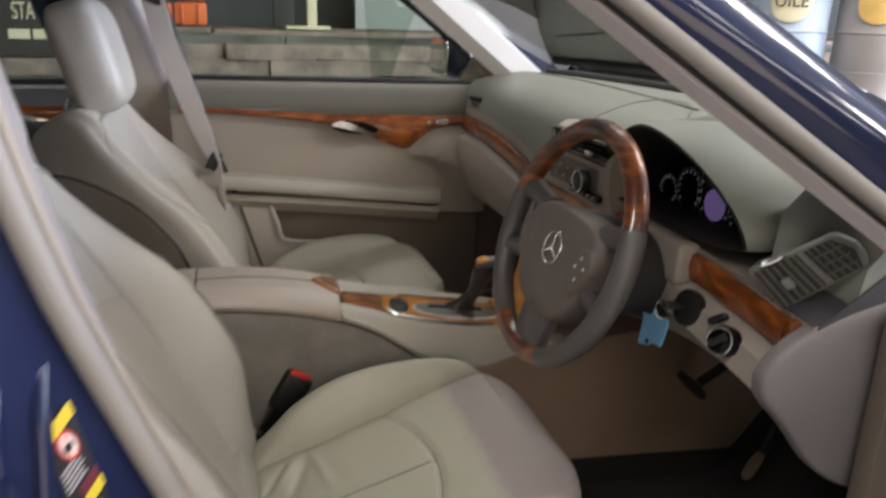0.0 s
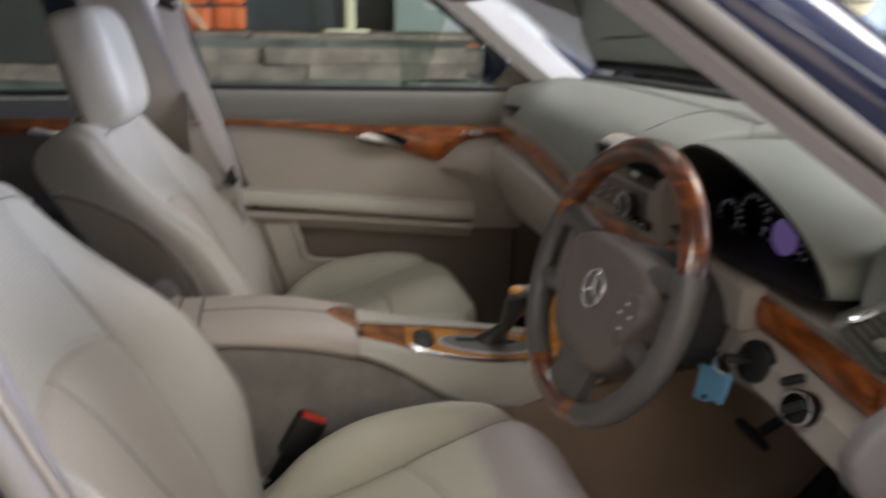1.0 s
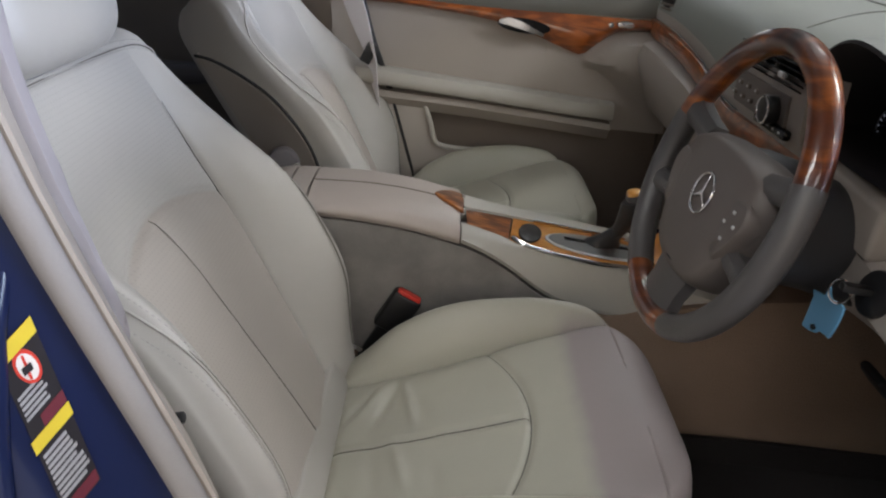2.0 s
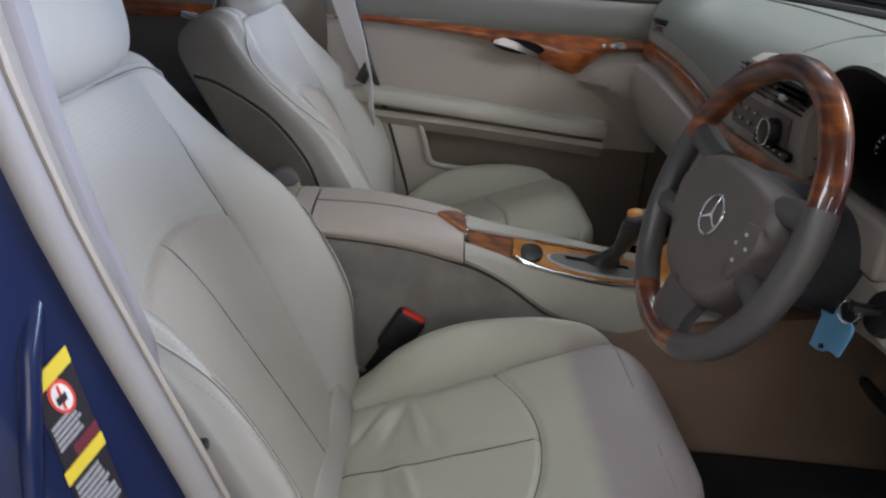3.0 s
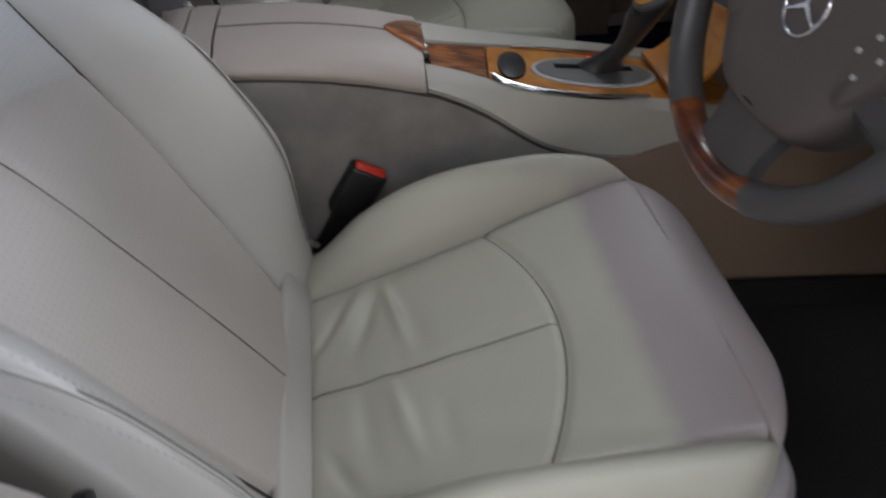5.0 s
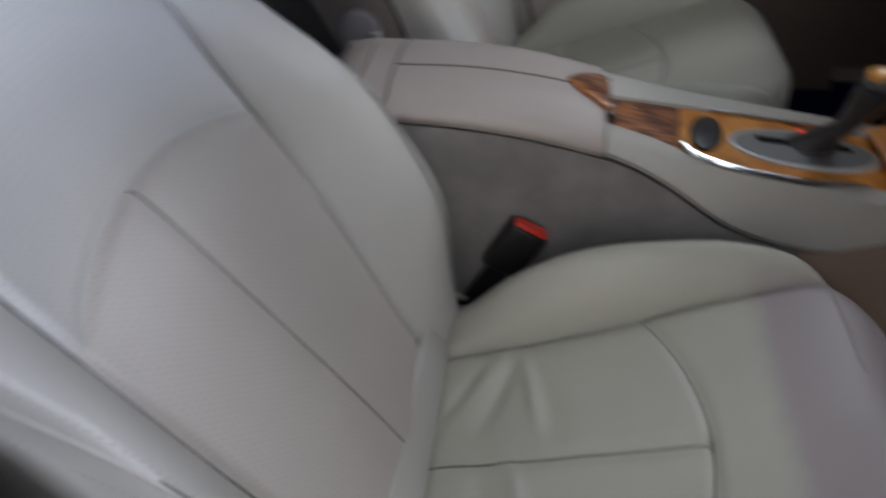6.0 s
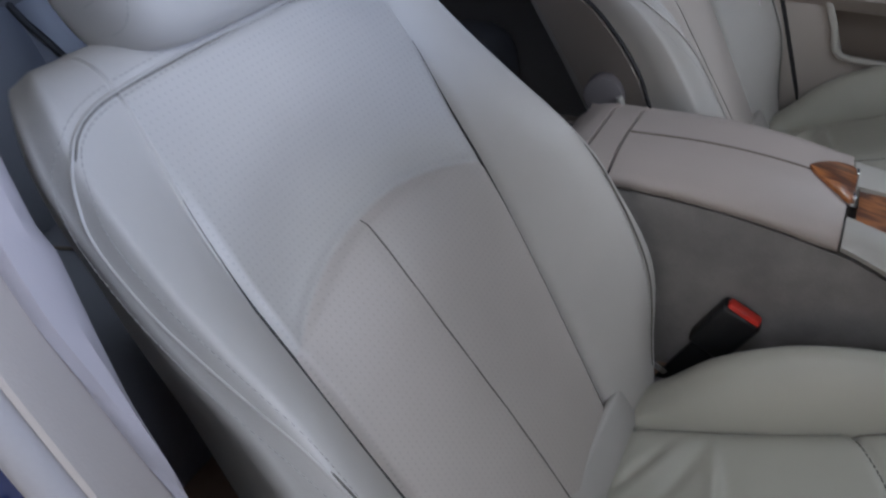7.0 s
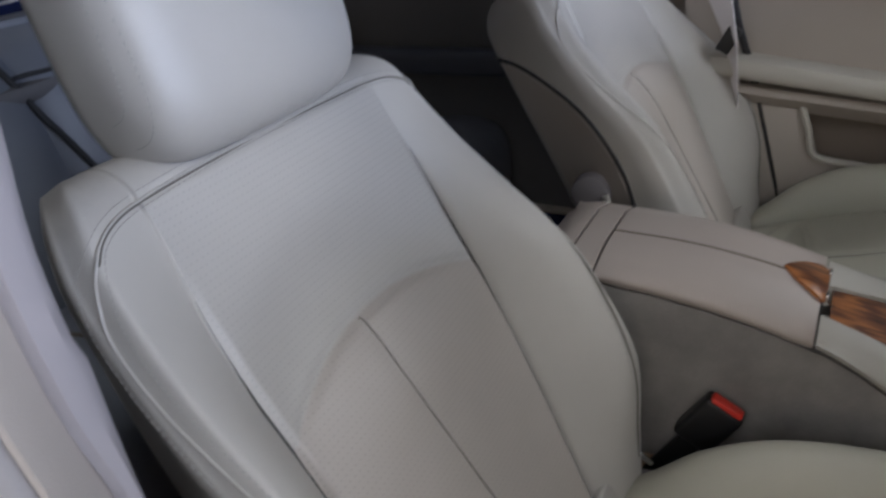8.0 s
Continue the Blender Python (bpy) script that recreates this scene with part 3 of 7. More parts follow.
def make_seat(label, side, dx, stained, head_dx=0.0):
    """side: +1 where the inner (tunnel) side lies towards +y. Local origin on the seat's middle line."""
    seat = thing("bucket_seat", label, "car seat", "front seats", at=(dx, -side * SEAT_Y, 0))
    v, f, sl, uv = backrest_mesh()
    back = raw("backrest", v, f, [HIDE, HIDE_PERF], seat, "bolstered leather with a pinholed middle", sl, uv)
    v, f = cushion_mesh()
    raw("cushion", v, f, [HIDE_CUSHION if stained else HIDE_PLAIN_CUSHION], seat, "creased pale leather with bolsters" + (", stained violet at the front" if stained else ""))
    cush = seat.children[-1]
    seams = [[(x, 0.0) for x in np.linspace(-0.02, 0.248, 40)], [(0.25 - 0.05 * (w / 0.165) ** 2, w) for w in np.linspace(-0.165, 0.165, 44)]]
    for sg in (1, -1):
        seams.append([(x, sg * cush_seam(x)) for x in np.linspace(-0.03, 0.385, 50)])
    for sm in seams:
        part("seam", tube_bm([(x, w, cush_top(x, w) + 0.0006) for x, w in sm], 0.0011, 6), SEAM, cush)
    M = pose(HEAD[0] + head_dx, HEAD[1], HEAD[2], 0, -HEAD_LEAN, 0)
    head = part("headrest", headrest_bm(M), HIDE, seat, "smooth leather with stitched flanks", angle=60)
    for sg in (1, -1):
        for off in (-0.0035, 0.004):
            f = head_size(0.126 + off) + 0.0028
            path = [M @ Vector((head_profile(th)[0] * f, sg * (0.126 + off), head_profile(th)[1] * f)) for th in np.linspace(-1.5, 1.5, 260)]
            stitch_row(path, Vector((0, 0, 0)), "stitches", head, 0.0048)
    for sg in (1, -1):
        part("headrest_post", tube_bm([(-0.372, sg * 0.07, 0.985), (-0.352, sg * 0.07, 1.05)], 0.006, 10), CHROME, seat, "chrome post")
    # pale strip between cushion and backrest
    part("rear_strip", rbox(0.013, 0.330, 0.050, 0.0055, 3, pose(-0.027, 0, 0.532, 0, -30, 0)), HIDE, seat, "narrow pale leather flap")
    # sewn seams of the backrest
    seams = [[(s, centre_seam(s)) for s in np.linspace(0.0, 0.362, 60)]]
    for sg in (1, -1):
        seams.append([(s, sg * back_seam(s)) for s in np.linspace(-0.01, 0.46, 60)])
    for sm in seams:
        middle = abs(sm[0][1]) < 0.05
        thin = [0.5 if middle else 1.0 - 0.8 * ease(0.32, 0.44, s) for s, w in sm]
        part("seam", tube_bm([back_point(s, w, back_front(s, w) + (0.0008 if middle or w * side > 0 else -0.0010)) for s, w in sm], 0.0015, 6, taper=thin), SEAM if middle else SEAM_DEEP, back)
    # one run of piping up both sides of the backrest and over its top, stitched along both edges
    half = [(0.0, 0.216), (0.08, 0.226), (0.18, 0.232), (0.30, 0.233), (0.375, 0.232), (0.417, 0.230), (0.467, 0.224), (0.493, 0.217), (0.512, 0.209), (0.526, 0.197), (0.536, 0.176), (0.541, 0.145), (0.545, 0.07)]
    whole = half + [(0.546, 0.0)] + [(s, -w) for s, w in half[::-1]]
    part("piping", tube_bm([back_point(s, w, back_front(s, w) + 0.0012) for s, w in smooth_path(whole, 8)], 0.0012, 7), HIDE, back)
    part("piping_seam", tube_bm([back_point(s - 0.0028 * (1 - abs(w) / 0.24) * 1.5, w * 0.9885, back_front(s, w) + 0.0010) for s, w in smooth_path(whole, 8)], 0.0009, 6), SEAM, back)
    line = smooth_path(whole, 40)
    for off in (-0.0065, 0.0055):
        run = []
        for (s0, w0), (s1, w1) in zip(line, line[1:]):
            ds, dw = s1 - s0, w1 - w0
            k = off / max(1e-9, math.hypot(ds, dw))
            s_, w_ = s0 + dw * k, w0 - ds * k
            run.append(back_point(s_, w_, back_front(s_, w_) + 0.0004))
        stitch_row(run, Vector((0, 0, 0)), "stitches", back, 0.0050)
    # plastic cover on both flanks of the backrest, seat valance and base
    for sg in (side,):
        edge = smooth_path([(0.02, -0.004), (0.10, 0.006), (0.20, 0.016), (0.26, 0.026), (0.315, 0.022), (0.375, 0.008), (0.43, -0.022), (0.475, -0.056), (0.50, -0.085)], 6)
        rim = list(edge) + [(0.47, -0.112), (0.30, -0.118), (0.10, -0.12), (-0.03, -0.115), (-0.06, -0.06)]
        cov = [[back_point(s_, sg * (back_half(min(0.5, s_)) + d - 0.30 * max(0.0, 0.03 - n_)), max(-0.078, n_ - e)) for s_, n_ in rim] for d, e in ((-0.04, 0.0), (-0.004, 0.0), (0.0035, 0.0), (0.0055, 0.003))]
        part("side_cover", loft_bm(cov), TRIM, seat, "moulded taupe plastic")
        part("cover_gap", tube_bm([back_point(s_, sg * (back_half(min(0.5, s_)) + 0.0045 - 0.30 * max(0.0, 0.03 - n_)), n_ + 0.0025) for s_, n_ in edge], 0.0030, 8), RUBBER_BLACK, seat)
    inner = side
    part("knob_lever", tube_bm([(-0.180, inner * 0.262, 0.742), (-0.170, inner * 0.262, 0.715), (-0.160, inner * 0.260, 0.692)], 0.0055, 8), TRIM_LIGHT, seat, "thin pale release lever")
    part("recline_knob", disc_bm(0.030, 0.026, 40, 0.006, pose(-0.205, inner * 0.248, 0.738, 90, 0, 0)), END_GREY, seat, "round taupe hand wheel")
    # moulded lower cover wrapped round the front, proud of the cushion
    for sg in (1, -1):
        prof = [(-0.12, 0.236, 0.500), (0.00, 0.246, 0.512), (0.10, 0.250, 0.526), (0.20, 0.250, 0.542), (0.29, 0.248, 0.560), (0.35, 0.243, 0.574), (0.385, 0.231, 0.584), (0.405, 0.206, 0.588), (0.414, 0.165, 0.586), (0.418, 0.110, 0.580), (0.420, 0.0, 0.575)]
        rows = []
        for x, w, z in smooth_path(prof, 5):
            c = ease(0.33, 0.42, x)
            rows.append([(x - 0.030 * c, sg * max(0.0, w - 0.030), z + 0.004), (x - 0.006 * c, sg * max(0.0, w - 0.006), z), (x, sg * w, z - 0.010), (x + 0.004 * c, sg * (w + 0.004 * (1 - c)), z - 0.06), (x - 0.02 * c, sg * max(0.0, w - 0.006), 0.40), (x - 0.05 * c, sg * max(0.0, w - 0.02), 0.375), (x - 0.07 * c, sg * max(0.0, w - 0.05), 0.40)])
        part("valance", loft_bm(rows), TRIM_LILAC, seat, "lilac-grey moulded lower cover")
    part("grab_cup", superblock((0.12, -side * 0.247, 0.560), (0.055, 0.010, 0.018), 3, 0, 32, 12), TRIM, seat, "oval taupe adjuster grip")
    for x in (0.0, 0.34):
        for sg in (1, -1):
            part("rail_foot", rbox(0.10, 0.03, 0.05, 0.005, 2, pose(x, sg * 0.2, 0.337)), BLACK, seat)
    # fore-aft bar at the front corner
    part("adjuster", superblock((0.366, -side * 0.239, 0.538), (0.020, 0.006, 0.012), 3.5, 12, 32, 12), BLACK, seat, "black adjuster lever")
    return seat


SEAM = material("seam_thread", (0.13, 0.12, 0.105), rough=0.8, bump=0.2)
SEAM_DEEP = material("seam_deep", (0.045, 0.042, 0.038), rough=0.9, bump=0.2)
THREAD = material("taupe_thread", (0.29, 0.275, 0.255), rough=0.8, bump=0.2)
# Clean cushion, with the same greenish light in its colour.
HIDE_PLAIN_CUSHION = leather("hide_cushion_clean", (0.43, 0.415, 0.34))
driver = make_seat("driver's seat, pale beige leather, creased cushion, beside open door", 1, 0.0, True)
passenger = make_seat("passenger seat in pale beige leather with round recline knob", -1, 0.027, False, 0.022)

# ---- steering wheel ----
wheel = thing("steering_wheel", "grey leather and walnut steering wheel with chrome emblem", "steering wheel")
WC = Vector((0.433, -0.387, 0.920))
WN = Vector((-math.cos(radians(18)) * math.cos(radians(-1.5)), math.cos(radians(18)) * math.sin(radians(-1.5)), math.sin(radians(18))))
WRIGHT = Vector((0, -1, 0))
WRIGHT = (WRIGHT - WN * WRIGHT.dot(WN)).normalized()
WUP = WN.cross(WRIGHT) * -1
if WUP.z < 0:
    WUP = -WUP
WR = 0.169


def on_wheel(right, up, out=0.0):
    return WC + WRIGHT * right + WUP * up + WN * out


def rim_bm(a0, a1, r=0.0148):
    """Part of the rim between two clock angles in degrees (0 = top, clockwise)."""
    n = max(6, int(abs(a1 - a0) / 3))
    rings = []
    for i in range(n + 1):
        a = radians(a0 + (a1 - a0) * i / n)
        c = on_wheel(WR * math.sin(a), WR * math.cos(a))
        rad = WRIGHT * math.sin(a) + WUP * math.cos(a)
        rings.append([c + rad * (r * math.cos(t)) + WN * (r * 1.12 * math.sin(t)) for t in (2 * math.pi * k / 18 for k in range(18))])
    return loft_bm(rings)


WOOD_WHEEL = burl("walnut_wheel")
wr_ = [n for n in WOOD_WHEEL.node_tree.nodes if n.type == "VALTORGB"][0].color_ramp
wr_.elements[0].color, wr_.elements[1].color, wr_.elements[2].color = (0.016, 0.004, 0.002, 1), (0.105, 0.025, 0.006, 1), (0.42, 0.125, 0.020, 1)
part("rim_top", rim_bm(-75, 69), WOOD_WHEEL, wheel, "lacquered walnut rim")
part("rim_right", rim_bm(69, 158, 0.0156), WHEEL_HIDE, wheel)
part("rim_left", rim_bm(-152, -75, 0.0156), WHEEL_HIDE, wheel)
part("rim_bottom_wood", rim_bm(-202, -152), WOOD_WHEEL, wheel, "lacquered walnut inlay")


def rounded(outline, steps=5):
    p = list(outline) + [outline[0], outline[1]]
    q = smooth_path(p, steps)
    return q[:-steps - 1]


HX = 0.014
hub_outline = rounded([(-0.098, 0.046), (-0.05, 0.060), (0.05, 0.060), (0.098, 0.046), (0.108, 0.004), (0.088, -0.056), (0.046, -0.094), (-0.046, -0.094), (-0.088, -0.056), (-0.108, 0.004)])
# airbag cover: a flat face with a soft shoulder and a deep top edge
rings = []
for k, (sc, o) in enumerate([(0.98, -0.040), (1.02, -0.022), (1.02, -0.006), (0.995, 0.006), (0.95, 0.0135), (0.89, 0.0175), (0.6, 0.0205), (0.3, 0.0215), (0.05, 0.0220)]):
    rings.append([on_wheel(HX + a * sc, (b + 0.01) * sc - 0.018, o) for a, b in hub_outline])
hub = part("airbag_cover", loft_bm(rings), HUB, wheel, "smooth brown-grey plastic")
for sg in (1, -1):
    for z0, z1, h0, h1 in ((0.036, 0.052, 0.016, 0.020), (-0.040, -0.050, 0.014, 0.018)):
        part("spoke", loft_bm([[on_wheel(HX * (1 - k) + sg * x, z0 + (z1 - z0) * k + dz, o) for dz, o in ((-h, -0.012), (h, -0.012), (h, 0.004), (0.4 * h, 0.011), (-0.4 * h, 0.011), (-h, 0.004))] for k, x, h in ((0, 0.080, h0), (0.4, 0.110, 0.9 * h0), (0.7, 0.135, h0), (1, 0.160, h1))]), WHEEL_HIDE, wheel)
    pad = part("button_pad", loft_bm([[on_wheel(HX + sg * (0.090 + a * sc), -0.014 + b * sc, o) for a, b in rounded([(-0.016, 0.030), (0.012, 0.030), (0.020, 0.004), (-0.006, -0.040), (-0.024, -0.014)])] for sc, o in ((1, 0.000), (1, 0.0165), (0.9, 0.0195), (0.1, 0.0205))]), HUB, wheel)
    for bx, bz in () if sg < 0 else ((-0.004, 0.016), (0.008, 0.004), (-0.014, 0.002), (-0.004, -0.014)):
        part("button_mark", rbox(0.005, 0.0035, 0.0012, 0.0003, 1, hull_axes(on_wheel(HX + sg * 0.090 + bx, -0.014 + bz, 0.0208), WRIGHT, WN)), GREY_PRINT, pad)
# broad lower spoke below the cover
part("lower_spoke", loft_bm([[on_wheel(HX * (1 - k) + x, z - 0.10 * x * x / 0.07, o) for x, o in ((-w, -0.012), (-w * 0.97, 0.002), (-w * 0.6, h), (0.0, h + 0.002), (w * 0.6, h), (w * 0.97, 0.002), (w, -0.012))] for k, z, w, h in ((0, -0.060, 0.060, 0.010), (0.35, -0.095, 0.048, 0.011), (0.7, -0.128, 0.042, 0.008), (1, -0.160, 0.046, 0.004))]), WHEEL_HIDE, wheel)
slit = [on_wheel(HX + x, -0.090 - 0.004 * math.cos(x * 30), 0.0175 - 0.1 * abs(x)) for x in np.linspace(-0.040, 0.050, 12)]
part("slit", tube_bm(slit, 0.0014, 6), BLACK, hub)
ring = [on_wheel(HX + 0.008 + 0.0235 * math.sin(t), 0.0235 * math.cos(t) - 0.008, 0.0235) for t in np.linspace(0, 2 * math.pi, 36)[:-1]]
emb = part("emblem_ring", tube_bm(ring, 0.0017, 8, True), CHROME, wheel, "round chrome badge")
for a in (0, 120, 240):
    c, n = math.cos(radians(a)), math.sin(radians(a))
    arm = [on_wheel(HX + 0.008 + n * r - c * w, c * r + n * w - 0.008, 0.0225) for r, w in ((0.0, 0.0024), (0.022, 0.0007), (0.022, -0.0007), (0.0, -0.0024))]
    part("badge_arm", slab_bm(arm, WN * 0.0022, 0.0004, 1), CHROME, emb)
# column shroud behind the wheel
SHROUD = material("shroud_grey", (0.035, 0.035, 0.038), rough=0.45, grain=800, bump=0.2)
rings = []
for o, w, h, dz in ((-0.012, 0.062, 0.062, -0.010), (-0.04, 0.070, 0.070, -0.012), (-0.09, 0.072, 0.072, -0.014), (-0.14, 0.066, 0.066, -0.015), (-0.24, 0.060, 0.060, -0.02)):
    rings.append([on_wheel(w * math.cos(t), dz + h * math.sin(t), o) for t in (2 * math.pi * k / 32 for k in range(32))])
part("column_shroud", loft_bm(rings), SHROUD, wheel, "black plastic column cover")
for a, b, ln in ((-0.05, 0.028, 0.09), (-0.052, -0.03, 0.07)):
    part("stalk", tube_bm([on_wheel(a, b, -0.06), on_wheel(a - 0.5 * ln, b, -0.055), on_wheel(a - ln, b, -0.045)], 0.007, 12, flat=0.6), BLACK, wheel, "black control stalk")

# ---- car shell ----
CAR_FLOOR = 0.30
shell = thing("car_floor", "tan carpeted car floor pan with tunnel", "car floor", kind="structure")
part("floor_pan", rbox(2.3, 1.46, 0.03, 0.004, 1, pose(0.0, 0, CAR_FLOOR - 0.005)), CARPET, shell)
part("tunnel", loft_bm([[(x, w * q, z) for q, z in ((-1, 0.30), (-0.94, 0.50), (-0.72, 0.56 + dz), (0.72, 0.56 + dz), (0.94, 0.50), (1, 0.30))] for x, w, dz in ((-1.1, 0.13, -0.1), (0.3, 0.135, 0.0), (0.62, 0.155, 0.06), (0.95, 0.19, 0.1), (1.15, 0.21, 0.1))]), CARPET, shell, "tan carpet")
part("firewall", rbox(0.02, 1.5, 0.80, 0.004, 1, pose(1.20, 0, 0.66)), CARPET, shell)
# toe board rising under the dashboard
part("toe_board", sheet_bm([[(x, y, z) for y in (-0.17, -0.1, 0.2, 0.74)] for x, z in smooth_path([(0.80, 0.316), (0.92, 0.335), (1.00, 0.42), (1.10, 0.58), (1.16, 0.86)], 5)], 0.012), CARPET, shell, "tan carpet")
for sg in (1, -1):
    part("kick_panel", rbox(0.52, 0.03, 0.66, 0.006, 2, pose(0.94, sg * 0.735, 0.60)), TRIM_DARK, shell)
    part("sill", loft_bm([[(x, sg * y, z) for y, z in ((0.69, 0.30), (0.70, 0.395), (0.73, 0.415), (0.79, 0.405), (0.82, 0.36), (0.80, 0.22), (0.70, 0.20))] for x in (-1.1, -0.4, 0.3, 1.15)]), PAINT, shell, "blue painted sill")
    part("sill_trim", rbox(1.5, 0.075, 0.012, 0.005, 2, pose(0.2, sg * 0.715, 0.418)), TRIM, shell, "taupe plastic tread")
def tunnel_side(x):
    return -lerp_table([(0.3, 0.135), (0.62, 0.155), (0.95, 0.19)], x) - 0.012


tagged(part("floor_mat", sheet_bm([[(x, -0.70 + (tunnel_side(x) + 0.69) * k, 0.328) for k in (0, 0.5, 1)] + [(x, tunnel_side(x) + 0.002, 0.335), (x, tunnel_side(x) + 0.004, 0.36), (x, tunnel_side(x) + 0.007, 0.385)] for x in np.linspace(0.31, 0.95, 12)], 0.012), MAT_BLACK, None), "black carpet floor mat on the driver's footwell", "floor mat")
tagged(part("floor_mat", rbox(0.62, 0.46, 0.014, 0.006, 2, pose(0.64, 0.395, 0.323)), MAT_BLACK, None), "black carpet floor mat before the passenger seat", "floor mat")
tagged(part("toe_mat", sheet_bm([[(x, y, z) for y in (-0.74, -0.45, -0.172)] for x, z in smooth_path([(0.80, 0.320), (0.92, 0.340), (1.00, 0.42), (1.10, 0.58), (1.16, 0.86)], 5)], 0.012), MAT_BLACK, None), "black carpet on the driver's toe board", "floor mat", kind="structure")

# the right front pillar, seen through the open door, and its twin
def pillar_line(s, base, way):
    return Vector(base) + Vector(way) * s


def make_a_pillar(name, sg, label):
    p = thing(name, label, "pillar", kind="structure")
    S = (-0.7, -0.35, 0.0, 0.35, 0.7, 1.0, 1.25)
    O = [pillar_line(s * 1.25, (0.4415, -0.646, 1.252), (0.1744, -0.0882, -0.125)) for s in S]
    P = [pillar_line(s * 1.6, (0.517, -0.610, 1.258), (0.136, -0.069, -0.105)) for s in S]
    M = [pillar_line(s, (0.387, -0.629, 1.250), (0.239, -0.110, -0.185)) for s in S]
    I = [pillar_line(s * 0.8, (0.322, -0.586, 1.248), (0.315, -0.157, -0.244)) for s in S]
    G = [i + (m - i) * 0.50 for i, m in zip(I, M)]
    flip = lambda q: (q.x, q.y * -sg, q.z)
    out = [[flip(m + Vector((0.004, 0.012, 0.002))), flip(m), flip(m + (o - m) * 0.3 + Vector((0, -0.004, -0.002))), flip(m + (o - m) * 0.7 + Vector((0, -0.005, -0.002))), flip(o), flip(o + (q - o) * 0.5 + Vector((0.002, -0.002, 0.004))), flip(q), flip(q + Vector((0.009, 0.030, -0.004))), flip(q + Vector((0.016, 0.070, -0.014))), flip(o + Vector((0.010, 0.060, -0.004)))] for m, o, q in zip(M, O, P)]
    part("pillar_skin", loft_bm(out), PAINT, p, "dark blue paint", angle=50)
    inn = [[flip(g), flip(i + (g - i) * 0.5 + Vector((-0.004, -0.006, 0.004))), flip(i), flip(i + Vector((0.02, 0.02, 0.0))), flip(o + Vector((0.03, 0.095, 0.0))), flip(o + Vector((-0.01, 0.05, -0.004)))] for g, i, o in zip(G, I, O)]
    part("pillar_trim", loft_bm(inn), PILLAR_LILAC, p, "lilac-grey plastic cover")
    seal = smooth_path([tuple(flip(m + (g - m) * 0.42 + Vector((-0.004, -0.006, 0)))) for m, g in zip(M, G)], 3)
    part("door_seal", tube_bm(seal, 0.0105, 10), RUBBER, p, "beige-grey rubber seal")
    lip = smooth_path([tuple(flip(g + Vector((0.0, -0.004, 0.0)))) for g in G], 3)
    part("seal_lip", tube_bm(lip, 0.004, 8), RUBBER_BLACK, p)
    return p


make_a_pillar("pillar_a_driver", -1, "blue windscreen pillar with pale trim and rubber seal")


def make_far_pillar():
    p = thing("pillar_a_passenger", "blue windscreen pillar, pale inner trim with light painted in", "pillar", kind="structure")
    rows = []
    for s in (-1.1, -0.5, 0.0, 0.5, 1.0, 1.3):
        near = Vector((0.432, 0.60, 1.262)) + Vector((0.30, 0.10, -0.212)) * s
        scr = Vector((0.572, 0.585, 1.265)) + Vector((0.255, 0.085, -0.183)) * s
        rows.append([tuple(near), tuple((near + scr) / 2 + Vector((-0.012, -0.018, -0.004))), tuple(scr), tuple(scr + Vector((0.02, 0.05, 0.01))), tuple(near + Vector((0.05, 0.06, 0.02)))])
    part("pillar_trim", loft_bm(rows), PILLAR_LIT, p, "pale plastic cover whitened for light")
    rows = [[(x + 0.03, y + 0.055, z + 0.012), (x + 0.10, y + 0.05, z + 0.03), (x + 0.15, y - 0.01, z + 0.03), (x + 0.10, y + 0.03, z)] for x, y, z in ((0.12, 0.49, 1.495), (0.452, 0.60, 1.262), (0.752, 0.70, 1.05), (0.90, 0.75, 0.95))]
    part("pillar_skin", loft_bm(rows), PAINT, p, "dark blue paint")


make_far_pillar()


def blue_edge(z):
    return lerp_table([(0.30, 0.075), (0.45, 0.028), (0.62, -0.028), (0.779, -0.080), (0.961, -0.148), (1.039, -0.174), (1.2, -0.215), (1.42, -0.265)], z)


def skin_y(d):
    """How far out the painted pillar stands, at a distance behind its front edge."""
    return lerp_table([(0.0, 0.750), (0.012, 0.757), (0.030, 0.770), (0.048, 0.785), (0.062, 0.796), (0.085, 0.808), (0.16, 0.813), (0.22, 0.800)], d)


